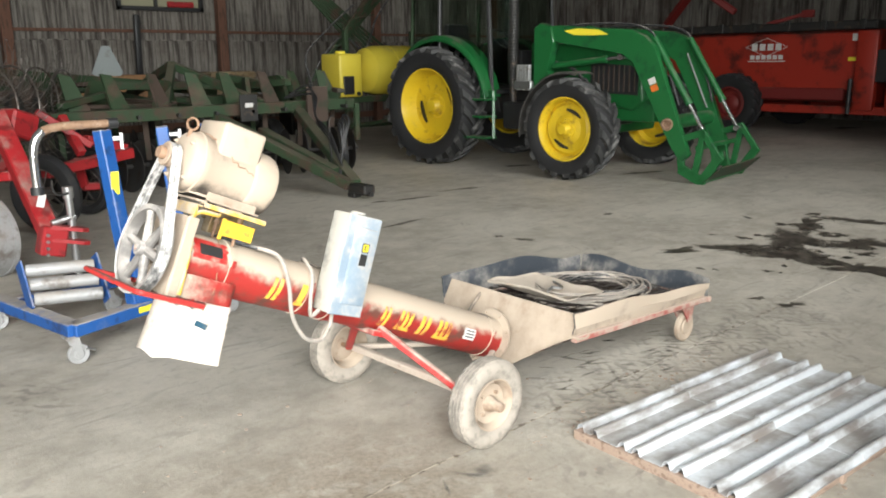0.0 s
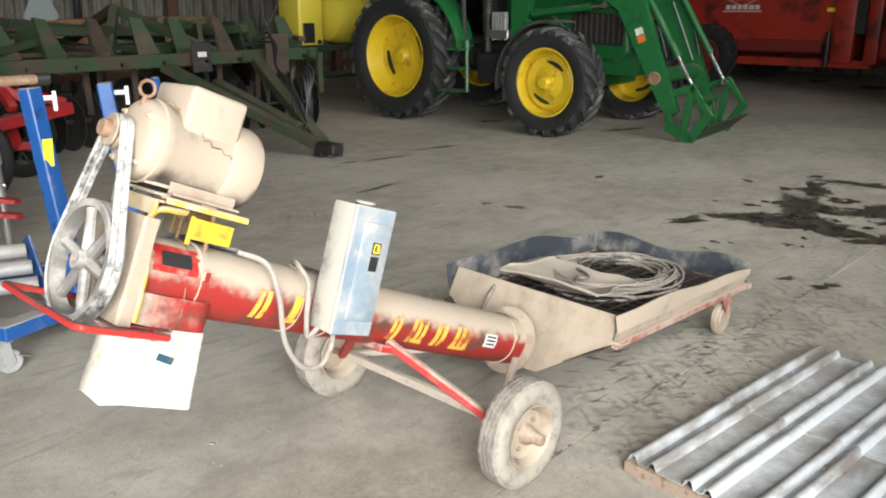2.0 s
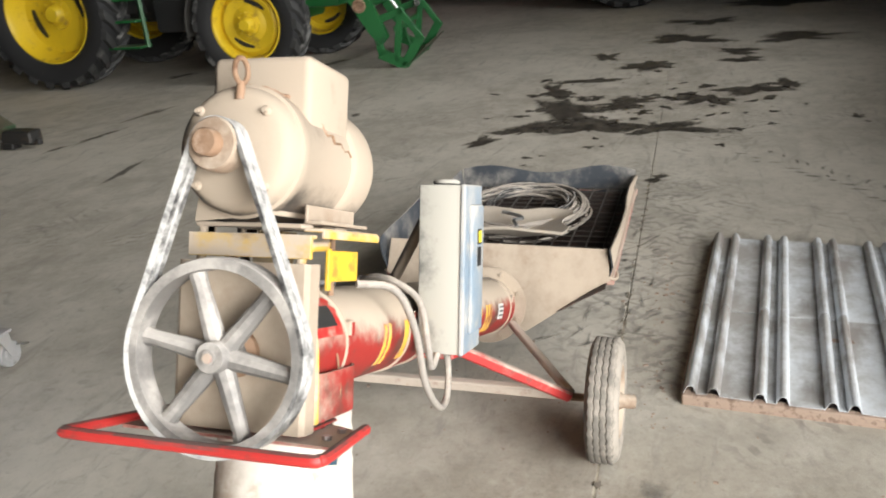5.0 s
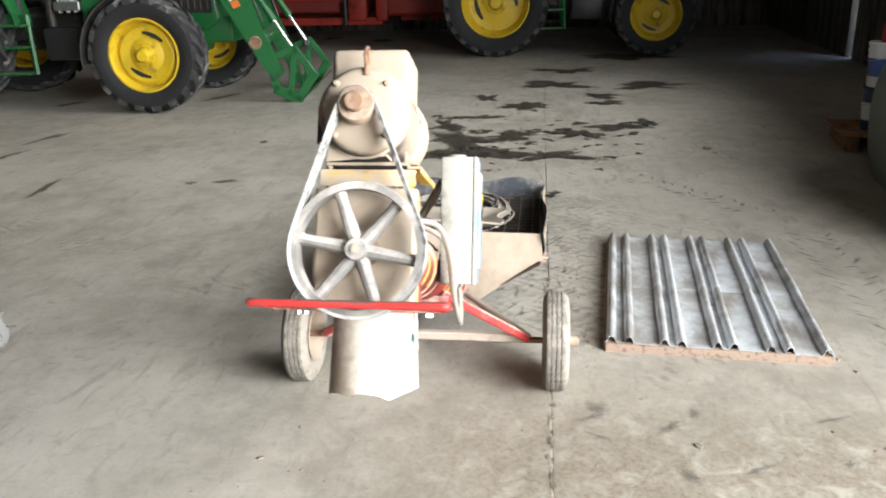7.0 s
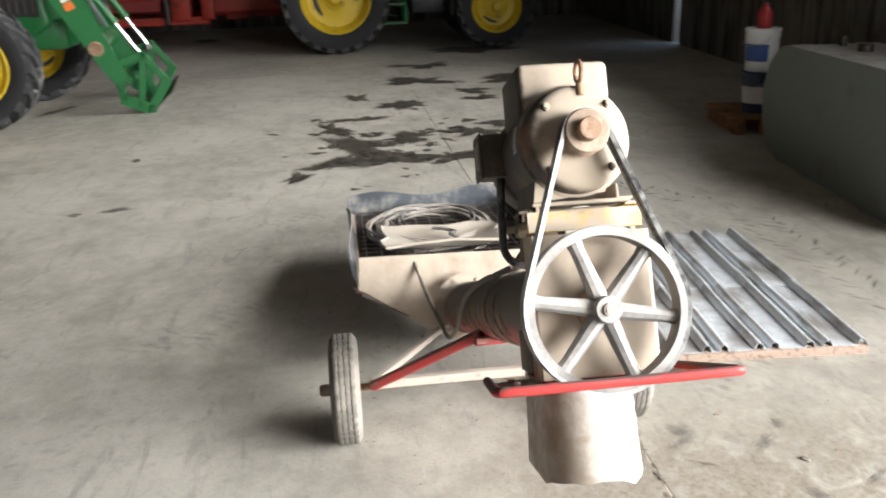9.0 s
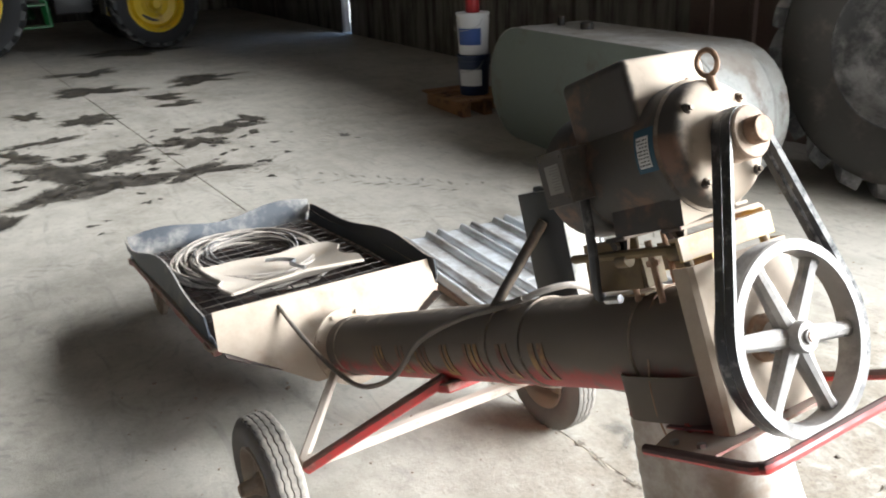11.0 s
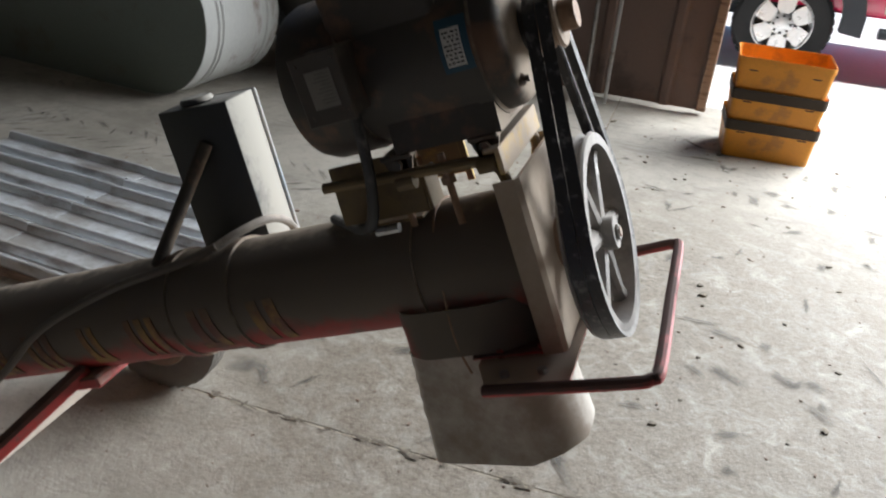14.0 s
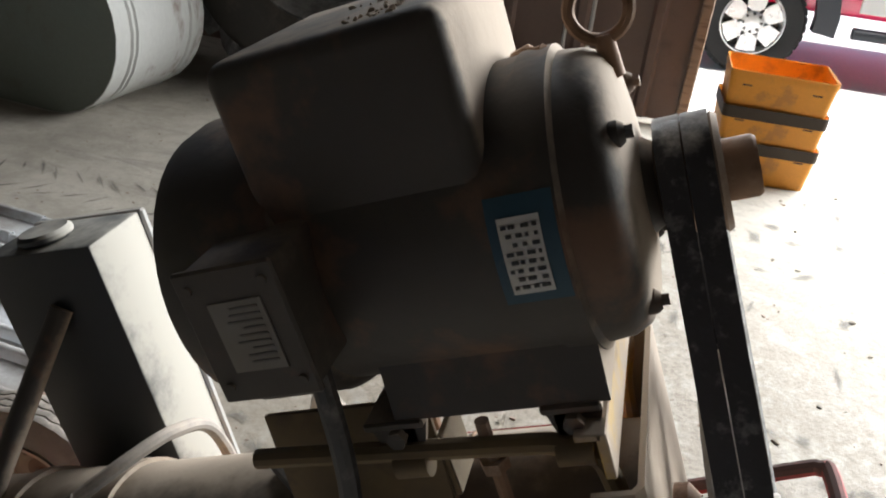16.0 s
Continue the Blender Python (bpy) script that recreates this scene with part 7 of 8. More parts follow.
add_box(bm, (2.3, 5.2, 0.14), pose(0, 0.9, 1.79), 0.02)
for i in range(9):
    add_box(bm, (0.05, 0.08, 0.16), pose(-1.17, -1.5 + 0.6 * i, 1.8), 0.01)
part("top_rail", bm, DARK_IRON, spr, "dark grimy top rail")
bm = bm_new()
add_box(bm, (0.1, 5.5, 0.13), pose(-1.12, 0.7, 0.45), 0.01)
add_box(bm, (0.1, 5.5, 0.13), pose(1.12, 0.7, 0.45), 0.01)
for y in (-1.9, 0.2, 3.2):
    add_box(bm, (2.2, 0.1, 0.12), pose(0, y, 0.45), 0.01)
part("frame", bm, SPREADER_RED, spr)
bm = bm_new()
add_box(bm, (0.08, 4.4, 0.2), pose(-1.14, 0.9, 0.7), 0.02)
part("rub_rail", bm, DARK_RED, spr, "dark muddy lower rail")
bm = bm_new()
add_box(bm, (0.16, 0.32, 1.25), pose(-1.16, -1.62, 1.08), 0.03, 2)
add_box(bm, (0.16, 0.2, 1.25), pose(-1.16, -2.05, 1.08), 0.03, 2)
part("front_post", bm, SPREADER_RED, spr)
# A black box paints the shaded hole between the posts.
bm = bm_new()
add_box(bm, (0.05, 0.2, 0.5), pose(-1.19, -1.83, 1.15), 0.01)
part("opening", bm, BLACK_PLASTIC, spr)
bm = bm_new()
add_cyl(bm, (-1.25, -1.42, 0.4), (-1.25, -1.42, 0.95), 0.035, seg=12)
part("side_cylinder", bm, BLACK_PLASTIC, spr)
bm = bm_new()
for (y0, z0), (y1, z1) in (((0.05, 1.62), (0.42, 1.47)), ((0.42, 1.47), (0.05, 1.32)), ((0.05, 1.32), (-0.32, 1.47)), ((-0.32, 1.47), (0.05, 1.62))):
    add_bar(bm, (-1.155, y0, z0), (-1.155, y1, z1), 0.018, 0.006, 0)
for i in range(4):
    add_box(bm, (0.006, 0.1, 0.11), pose(-1.155, 0.26 - 0.14 * i, 1.47))
for i in range(6):
    add_box(bm, (0.006, 0.075, 0.07), pose(-1.155, 0.29 - 0.1 * i, 1.3))
add_box(bm, (0.006, 0.66, 0.015), pose(-1.155, 0.04, 1.235))
part("emblem", bm, LABEL_WHITE, spr, "white diamond emblem with plain bars")
bm = bm_new()
add_box(bm, (0.012, 0.24, 0.06), pose(-1.158, -1.44, 1.26), 0.004)
part("reflector", bm, LABEL_YELLOW, spr, "amber side reflector")
bm = bm_new()
add_box(bm, (0.006, 0.12, 0.11), pose(-1.155, -1.42, 1.6))
part("label", bm, LABEL_WHITE, spr)
bm = bm_new()
add_box(bm, (0.9, 1.4, 0.5), pose(-0.2, -2.6, 0.75), 0.05)
add_bar(bm, (0, -2.2, 0.45), (0, -3.6, 0.5), 0.14, 0.14, 0.01)
part("hitch_tongue", bm, SPREADER_RED, spr)
for s in (-1, 1):
    for y in (0.55, 1.6):
        bm = bm_new()
        lug_tyre(bm, 0.52, 0.34, 0.27, 0, 0.025, 40)
        M = Matrix.Translation((s * 1.28, y, 0.52)) @ pose(0, 0, 0, 0, s * 90, 0)
        shift(bm, M)
        t = part("tyre", bm, FARM_TYRE, spr)
        bm = bm_new()
        lug_bars(bm, 0.52, 0.34, 18, 0.025)
        shift(bm, M)
        tagged(part("tread_lug", bm, FARM_TYRE, t), kind="stuff")
        bm = bm_new()
        dish_rim(bm, 0.275, 0.34, 0.08, 32, 0.02)
        shift(bm, M)
        part("rim", bm, DARK_RED, t)
for k, (a, b) in enumerate((((-0.4, 2.6, 1.8), (-0.9, 1.6, 2.6)), ((-0.9, 1.6, 2.6), (-0.7, 0.9, 2.1)))):
    bm = bm_new()
    add_bar(bm, a, b, 0.16, 0.12, 0.02)
    part("chute_arm", bm, DARK_RED, spr, "dark red chute arm")
bm = bm_new()
add_bar(bm, (-1.1, 0.1, 1.85), (-1.0, -0.5, 2.0), 0.06, 0.06, 0.01)
add_box(bm, (0.08, 0.2, 0.12), pose(-1.0, -0.55, 2.0), 0.01)
part("latch_lever", bm, DARK_RED, spr)

# ---- green disc harrow ----
dh = thing("disc_harrow", pose(5.6, 10.9, 0) @ Matrix.Scale(1.13, 4), "weathered green disc harrow with black discs and long tongue", "harrow")
beams = []
Zb = 0.88
for y, z, w in ((-1.3, Zb, 0.13), (0.15, Zb + 0.05, 0.11), (1.5, Zb, 0.12)):
    beams.append(((-2.4 if y < 0 else -2.2, y, z), (1.6 if y < 0 else 1.9, y + 0.12, z), w))
for x in (-2.3, -1.1, -0.2, 0.6, 1.5):
    beams.append(((x, -1.3, Zb), (x * 0.95, 1.5, Zb), 0.1))
beams += [((-1.9, -1.1, Zb + 0.08), (-0.9, 1.4, Zb + 0.3), 0.09), ((-0.9, -1.2, Zb + 0.05), (-0.3, -0.2, Zb + 0.5), 0.09), ((0.3, -1.2, Zb + 0.05), (-0.3, -0.2, Zb + 0.5), 0.09),
          ((-0.3, -0.2, Zb + 0.5), (-0.2, 1.4, Zb + 0.1), 0.1), ((1.4, -1.2, Zb + 0.1), (0.6, 0.4, Zb + 0.35), 0.09), ((-2.2, 0.3, Zb + 0.3), (1.2, 0.2, Zb + 0.22), 0.1), ((-2.5, -0.3, Zb + 0.45), (0.8, 0.9, Zb + 0.15), 0.13)]
for a, b, w in beams:
    bm = bm_new()
    add_bar(bm, a, b, w, w, 0.008)
    part("frame_beam", bm, DISC_GREEN, dh)
for x, y in ((-1.9, -0.7), (-1.3, -0.5), (-0.75, -0.9), (-0.2, 0.6), (0.35, -0.75), (0.9, -0.6), (1.4, 0.3)):
    bm = bm_new()
    add_prism(bm, [(-0.3, 0), (0.3, 0), (0.12, 0.3), (-0.12, 0.32)], 0.05, pose(x, y, Zb + 0.03, 90, 0, 60 + 25 * x))
    part("bracket", bm, DISC_GREEN, dh)
for y, x0, x1, dy in ((-0.75, -2.3, -0.2, -0.25), (-0.75, 0.2, 1.8, 0.25), (1.0, -2.2, -0.1, 0.3), (1.0, 0.1, 2.0, -0.3)):
    n = int((x1 - x0) / 0.2)
    bm = bm_new()
    add_cyl(bm, (x0, y + dy, 0.29), (x1, y - dy, 0.29), 0.025, seg=8)
    g = part("gang_shaft", bm, DISC_STEEL, dh)
    for q in (0.2, 0.75):
        bm = bm_new()
        p = Vector((x0 + (x1 - x0) * q, y + dy - 2 * dy * q, 0))
        add_bar(bm, p + Vector((0, 0, 0.27)), p + Vector((0, 0.05, Zb)), 0.06, 0.03, 0.004)
        part("gang_hanger", bm, DISC_GREEN, dh)
    for i in range(n):
        q = (i + 0.5) / n
        bm = bm_new()
        c = Vector((x0 + (x1 - x0) * q, y + dy - 2 * dy * q, 0.29))
        m2, _ = _mat_dir(c, c + Vector((x1 - x0, -2 * dy, 0)))
        add_lathe(bm, [(0, 0.045), (0.1, 0.04), (0.2, 0.022), (0.285, -0.01), (0.283, -0.016), (0.2, 0.016), (0.1, 0.034), (0, 0.039)], m2, 28)
        part("disc", bm, DISC_STEEL, dh, "dark worn steel disc")
for a, b in (((-0.35, -1.25, 0.82), (0.32, -2.8, 0.13)), ((0.75, -1.25, 0.82), (0.4, -2.8, 0.13)), ((0.2, -1.3, 0.62), (0.36, -2.5, 0.24))):
    bm = bm_new()
    add_bar(bm, a, b, 0.12, 0.1, 0.008)
    part("tongue", bm, DISC_GREEN, dh)
bm = bm_new()
add_box(bm, (0.14, 0.3, 0.1), pose(0.38, -2.92, 0.1), 0.015)
add_bar(bm, (0.38, -2.95, 0.06), (0.38, -3.1, 0.06), 0.05, 0.05, 0.005)
add_box(bm, (0.1, 0.12, 0.06), pose(0.38, -2.8, 0.03), 0.01)
part("hitch", bm, DARK_IRON, dh)
for x in (-1.5, 1.2):
    bm = bm_new()
    add_cyl(bm, (x - 0.1, 0.15, 0.33), (x + 0.1, 0.15, 0.33), 0.33, seg=28, bevel=0.04)
    part("transport_tyre", bm, FARM_TYRE, dh)
for k in range(4):
    bm = bm_new()
    r = 0.15 + 0.02 * k
    add_pipe(bm, smooth_path([(0.42, -2.5, 0.25), (0.5, -2.45, 0.45), (0.52 + 0.04 * k, -2.4, 0.7 + 0.02 * k), (0.42 + r, -2.3, 0.72 + 0.03 * k), (0.5 + r, -2.25, 0.5), (0.42 + r, -2.35, 0.28), (0.35, -2.6, 0.2 + 0.02 * k)], 6), 0.012, 8)
    part("hose", bm, BLACK_PLASTIC, dh)
bm = bm_new()
add_pipe(bm, smooth_path([(0.45, -2.35, 0.2), (0.45, -2.3, 0.5), (0.45, -2.3, 0.78), (0.52, -2.28, 0.82)], 4), 0.012, 8)
part("hose_holder", bm, DARK_IRON, dh)
bm = bm_new()
add_box(bm, (0.22, 0.02, 0.3), pose(0.02, -1.36, Zb + 0.02), 0.004)
part("mount_plate", bm, DARK_IRON, dh, "dark plate with small white label")
bm = bm_new()
add_box(bm, (0.1, 0.004, 0.05), pose(0.02, -1.373, Zb + 0.05))
part("label", bm, LABEL_WHITE, dh)

# second level of the harrow: rusty cross rails, leaning arms and plates
rng = random.Random(7)
for k in range(26):
    x, y = rng.uniform(-2.4, 1.6), rng.uniform(-1.2, 1.6)
    bm = bm_new()
    ang = rng.choice((rng.gauss(20, 12), rng.gauss(95, 15), rng.gauss(150, 12)))
    ln = rng.uniform(0.5, 1.3)
    d = Vector((math.cos(radians(ang)), math.sin(radians(ang)), rng.uniform(-0.12, 0.28))) * ln / 2
    c = Vector((x, y, Zb + rng.uniform(0.05, 0.3)))
    w = rng.uniform(0.05, 0.1)
    add_bar(bm, c - d, c + d, w, w * rng.uniform(0.5, 1.0), 0.006)
    part("cross_rail", bm, rng.choice((DISC_BROWN, DISC_GREEN, DISC_BROWN)), dh)
for k in range(9):
    x = -2.25 + 0.44 * k
    bm = bm_new()
    add_prism(bm, [(-0.06, 0), (0.16, 0), (0.02, 0.36), (-0.1, 0.38)], 0.03, pose(x, -1.2 + 0.05 * (k % 3), Zb + 0.05, 90 - 12, 0, 12 * (k % 4) - 10))
    part("gusset_plate", bm, DISC_BROWN if k % 3 == 0 else DISC_GREEN, dh)
    bm = bm_new()
    add_cyl(bm, (x + 0.12, -1.37, Zb - 0.02), (x + 0.12, -1.2, Zb - 0.02), 0.022, seg=8)
    part("bolt", bm, DARK_IRON, dh)
for k in range(8):
    x = -2.0 + 0.5 * k
    bm = bm_new()
    add_bar(bm, (x, -0.9, Zb - 0.05), (x + 0.08, -0.75, 0.35), 0.06, 0.025, 0.004)
    part("scraper_arm", bm, DISC_BROWN, dh)
bm = bm_new()
add_box(bm, (0.3, 0.03, 0.42), pose(0.95, -1.36, Zb + 0.02), 0.006)
part("mount_plate", bm, DISC_BROWN, dh, "rust-brown plate bolted to the beam")
for k in range(3):
    bm = bm_new()
    add_pipe(bm, smooth_path([(0.6, -1.2, Zb + 0.1), (0.75, -1.5 - 0.05 * k, Zb + 0.25 - 0.05 * k), (0.55, -1.9, 0.8), (0.45, -2.3, 0.55 + 0.05 * k), (0.42, -2.55, 0.3)], 6), 0.011, 8)
    part("hose", bm, BLACK_PLASTIC, dh)
for x in (1.62, -2.35):
    bm = bm_new()
    add_bar(bm, (x, -1.25, Zb), (x, -1.25, 0.42), 0.07, 0.05, 0.005)
    part("end_leg", bm, DISC_GREEN, dh)

# slow-vehicle sign seen from behind, on its post
sign = thing("triangle_sign", pose(4.89, 11.99, 0) @ Matrix.Scale(1.14, 4), "pale grey triangular sign plate on a post", "sign")
bm = bm_new()
add_prism(bm, [(-0.2, -0.14), (-0.15, -0.18), (0.15, -0.18), (0.2, -0.14), (0.05, 0.19), (-0.05, 0.19)], 0.004, pose(0, -0.03, 1.42, 90, 0, 0))
part("plate", bm, SIGN_GREY, sign)
bm = bm_new()
add_bar(bm, (0, 0, 0.0), (0, 0, 1.5), 0.04, 0.02, 0.003)
part("post", bm, DARK_IRON, sign)

# ---- red wheel rake and roller ----
rk = thing("wheel_rake", pose(2.45, 6.98, 0) @ Matrix.Scale(1.08, 4), "red hay rake with spring-tine wheels and black tyres", "rake")
for a, b, w, h in (((-0.32, 0.2, 1.1), (-0.29, -0.62, 0.31), 0.13, 0.1),
                   ((0.29, 1.2, 0.53), (1.22, 1.6, 0.6), 0.1, 0.1),
                   ((-0.09, 0.7, 0.88), (-0.37, 0.1, 0.66), 0.06, 0.05),
                   ((-0.43, 0.0, 0.68), (-0.35, -0.1, 0.69), 0.08, 0.07),
                   ((0.71, 1.6, 0.57), (0.78, 1.7, 0.31), 0.08, 0.06),
                   ((0.78, 1.7, 0.3), (0.91, 1.7, 0.29), 0.08, 0.07),
                   ((0.71, 1.9, 0.96), (0.75, 1.6, 0.64), 0.08, 0.08),
                   ((0.46, 1.8, 1.03), (0.88, 1.7, 0.7), 0.07, 0.07),
                   ((-0.07, 0.9, 0.93), (0.24, 1.4, 0.99), 0.1, 0.1),
                   ((0.89, 1.8, 0.74), (1.29, 1.9, 0.62), 0.09, 0.09)):
    bm = bm_new()
    add_bar(bm, a, b, w, h, 0.008, extra=0.03)
    part("frame_beam", bm, RAKE_RED, rk)
bm = bm_new()
add_box(bm, (0.17, 0.13, 0.2), pose(-0.29, -0.63, 0.28, 0, 14, 0), 0.012)
part("hitch_block", bm, RAKE_RED, rk)
for z in (0.36, 0.27):
    bm = bm_new()
    add_prism(bm, [(-0.12, -0.05), (0.08, -0.05), (0.12, -0.02), (0.12, 0.02), (0.08, 0.05), (-0.12, 0.05)], 0.025, pose(-0.18, -0.68, z, 0, 12, -14))
    part("hitch_clevis", bm, RAKE_RED, rk, "forked red hitch lug")
bm = bm_new()
add_box(bm, (0.05, 0.004, 0.09), pose(-0.355, -0.72, 0.58, 0, 17, 0))
part("label", bm, LABEL_WHITE, rk, "small white decal")
for k in range(4):
    bm = bm_new()
    add_cyl(bm, (-0.35 + 0.005 * k, -0.7, 0.2 + 0.045 * k), (-0.35 + 0.005 * k, -0.715, 0.2 + 0.045 * k), 0.012, seg=6)
    part("bolt", bm, STEEL, rk)
bm = bm_new()
add_cyl(bm, (-0.14, -0.63, 0.02), (-0.15, -0.63, 0.6), 0.026, seg=14)
add_cyl(bm, (-0.15, -0.63, 0.56), (-0.15, -0.63, 0.64), 0.036, seg=14)
part("jack", bm, DULL_CHROME, rk, "dull bright parking jack")
bm = bm_new()
add_pipe(bm, smooth_path([(-0.16, -0.66, 0.6), (-0.24, -0.7, 0.6), (-0.27, -0.7, 0.64), (-0.27, -0.7, 0.7)], 4), 0.008, 8)
part("jack_crank", bm, DARK_IRON, rk)
bm = bm_new()
add_cyl(bm, (-0.28, -0.63, 0.4), (-0.12, -0.63, 0.43), 0.024, seg=12)
part("jack_pin", bm, DULL_CHROME, rk)
bm = bm_new()
add_box(bm, (0.16, 0.16, 0.012), pose(-0.14, -0.63, 0.006), 0.003)
part("jack_foot", bm, DARK_IRON, rk)
bm = bm_new()
add_cyl(bm, (-0.75, -0.1, 0.72), (-0.45, -0.15, 0.73), 0.022, seg=10)
part("cylinder", bm, DULL_CHROME, rk)
bm = bm_new()
rows = []
for i in range(7):
    row = []
    for j in range(5):
        u, v = i / 6, j / 4
        row.append(Vector((-0.42 + 0.3 * u, 1.5 + 0.3 * v, 1.5 - 0.5 * u * u + 0.1 * v)))
    rows.append(row)
add_sheet(bm, rows, 0.01)
part("guard_hood", bm, RAKE_RED, rk, "curved red guard hood")
bm = bm_new()
add_box(bm, (0.26, 0.2, 0.22), pose(0.02, 0.9, 0.98, 0, 20, 25), 0.02)
part("bracket", bm, RAKE_RED, rk)
for x, y, r, turn in ((0.83, 1.8, 0.29, 38), (0.22, 1.05, 0.36, 30), (1.2, 2.6, 0.29, 38)):
    bm = bm_new()
    M = pose(x, y, r, 0, 88, turn)
    add_lathe(bm, [(r * 0.66, -0.05), (r * 0.8, -0.065), (r * 0.93, -0.055), (r * 0.98, -0.03), (r * 0.985, -0.012), (r, 0), (r * 0.985, 0.012), (r * 0.98, 0.03), (r * 0.93, 0.055), (r * 0.8, 0.065), (r * 0.66, 0.05)], M, 40)
    t = part("tyre", bm, FARM_TYRE, rk)
    bm = bm_new()
    add_lathe(bm, [(r * 0.68, -0.045), (r * 0.64, -0.05), (r * 0.6, -0.03), (r * 0.6, 0.03), (r * 0.64, 0.05), (r * 0.68, 0.045)], M, 36)
    add_lathe(bm, [(0, -0.05), (r * 0.16, -0.05), (r * 0.16, 0.05), (0, 0.05)], M, 16)
    rm = part("rim", bm, TINE_STEEL, t, "thin grey spoked rim")
    for i in range(10):
        q = 2 * math.pi * i / 10
        bm = bm_new()
        add_cyl(bm, M @ Vector((r * 0.12 * math.cos(q), r * 0.12 * math.sin(q), 0.03 * (-1) ** i)), M @ Vector((r * 0.62 * math.cos(q + 0.2), r * 0.62 * math.sin(q + 0.2), 0)), 0.006, seg=6)
        part("spoke", bm, TINE_STEEL, t)
for cx, cy, cz, r, tilt in ((0.68, 2.4, 1.08, 0.5, 0), (0.25, 1.75, 1.1, 0.5, -6), (-0.15, 1.1, 1.12, 0.5, -10), (1.15, 3.05, 1.05, 0.5, 8)):
    M = pose(cx, cy, cz, 90, 0, 42 + tilt)
    bm = bm_new()
    pts = [M @ Vector((r * 0.72 * math.cos(t), r * 0.72 * math.sin(t), 0)) for t in (2 * math.pi * i / 40 for i in range(40))]
    add_pipe(bm, pts, 0.012, 8, True)
    w = part("tine_wheel", bm, TINE_STEEL, rk, "grey rake wheel rim")
    bm = bm_new()
    add_prism(bm, [((0.11 if i % 2 else 0.09) * math.cos(2 * math.pi * i / 36), (0.11 if i % 2 else 0.09) * math.sin(2 * math.pi * i / 36)) for i in range(36)], 0.05, M)
    part("hub_disc", bm, DARK_IRON, w, "dark toothed hub disc")
    bm = bm_new()
    for i in range(36):
        t = 2 * math.pi * i / 36
        add_pipe(bm, [M @ Vector((q * math.cos(t + d), q * math.sin(t + d), e)) for q, d, e in ((0.1, 0, 0), (r * 0.5, 0.02, 0), (r * 0.74, 0.05, 0), (r * 0.96, 0.12, 0.03), (r * 1.16, 0.26, 0.05), (r * 1.2, 0.36, 0.1))], 0.0034, 5)
    tagged(part("tine", bm, TINE_STEEL, w, "thin springy steel tines"), kind="stuff")
bm = bm_new()
add_lathe(bm, [(0, -0.8), (0.3, -0.8), (0.31, -0.79), (0.31, 0.0), (0.3, 0.01), (0.25, 0.012), (0, 0.012)], pose(1.85, 6.79, 0.31, 0, 90, 20), 44)
add_lathe(bm, [(0.3, -0.02), (0.318, -0.02), (0.318, 0.02), (0.3, 0.02)], pose(1.85, 6.79, 0.31, 0, 90, 20), 44)
solid("steel_roller", bm, GALV, "dull grey steel roller drum lying on the floor", "roller")

# ---- blue roller stand on casters ----
st = thing("roller_stand", pose(1.95, 4.6, 0), "blue steel shop stand on caster wheels", "stand")


def sp(name, bm, material, parent=None, label=""):
    shift(bm, Matrix.Translation((-1.95, -4.6, 0)))
    return part(name, bm, material, parent or st, label)


for a, b, w, h in (((1.6, 4.36, 0.2), (2.62, 4.66, 0.2), 0.09, 0.07), ((1.6, 4.36, 0.2), (1.45, 5.35, 0.2), 0.09, 0.07), ((1.48, 5.15, 0.2), (3.1, 5.2, 0.2), 0.07, 0.06)):
    bm = bm_new()
    add_bar(bm, a, b, w, h, 0.005, extra=0.04)
    sp("base_beam", bm, STAND_BLUE)
for a, b in (((2.0, 4.5, 0.2), (1.95, 4.62, 1.22)), ((2.38, 4.58, 0.2), (2.3, 4.62, 1.22))):
    bm = bm_new()
    add_bar(bm, a, b, 0.08, 0.07, 0.006)
    post = sp("post", bm, STAND_BLUE)
    bm = bm_new()
    add_cyl(bm, Vector(b) + Vector((0.03, 0, -0.05)), Vector(b) + Vector((0.1, -0.02, -0.05)), 0.012, seg=8)
    add_cyl(bm, Vector(b) + Vector((0.1, -0.02, -0.11)), Vector(b) + Vector((0.1, -0.02, -0.02)), 0.01, seg=8)
    sp("clamp_screw", bm, WHITE_PLASTIC, post, "pale bent clamp lever")
bm = bm_new()
add_pipe(bm, smooth_path([(2.34, 4.6, 1.06), (2.4, 4.59, 1.06), (2.43, 4.58, 1.03), (2.43, 4.58, 0.9), (2.4, 4.59, 0.87), (2.34, 4.59, 0.87)], 4), 0.009, 8)
sp("handle", bm, STAND_BLUE, post)
bm = bm_new()
add_bar(bm, (2.86, 5.2, 1.18), (3.08, 5.2, 0.2), 0.05, 0.04, 0.005)
sp("rear_post", bm, STAND_BLUE)
bm = bm_new()
add_box(bm, (0.1, 0.12, 0.26), pose(2.04, 4.52, 0.32), 0.01)
sp("gusset", bm, STAND_BLUE)
bm = bm_new()
add_box(bm, (0.045, 0.004, 0.13), pose(1.964, 4.536, 0.93, 7, 0, 0))
sp("label", bm, LABEL_YELLOW, None, "yellow warning label")
bm = bm_new()
add_box(bm, (0.1, 0.003, 0.035), pose(2.03, 4.437, 0.205, 0, 0, 16))
sp("label", bm, LABEL_YELLOW, None, "yellow warning label")
bm = bm_new()
add_pipe(bm, smooth_path([(1.58, 4.62, 0.92), (1.58, 4.62, 1.1), (1.6, 4.62, 1.19), (1.64, 4.62, 1.235)], 5), 0.023, 14)
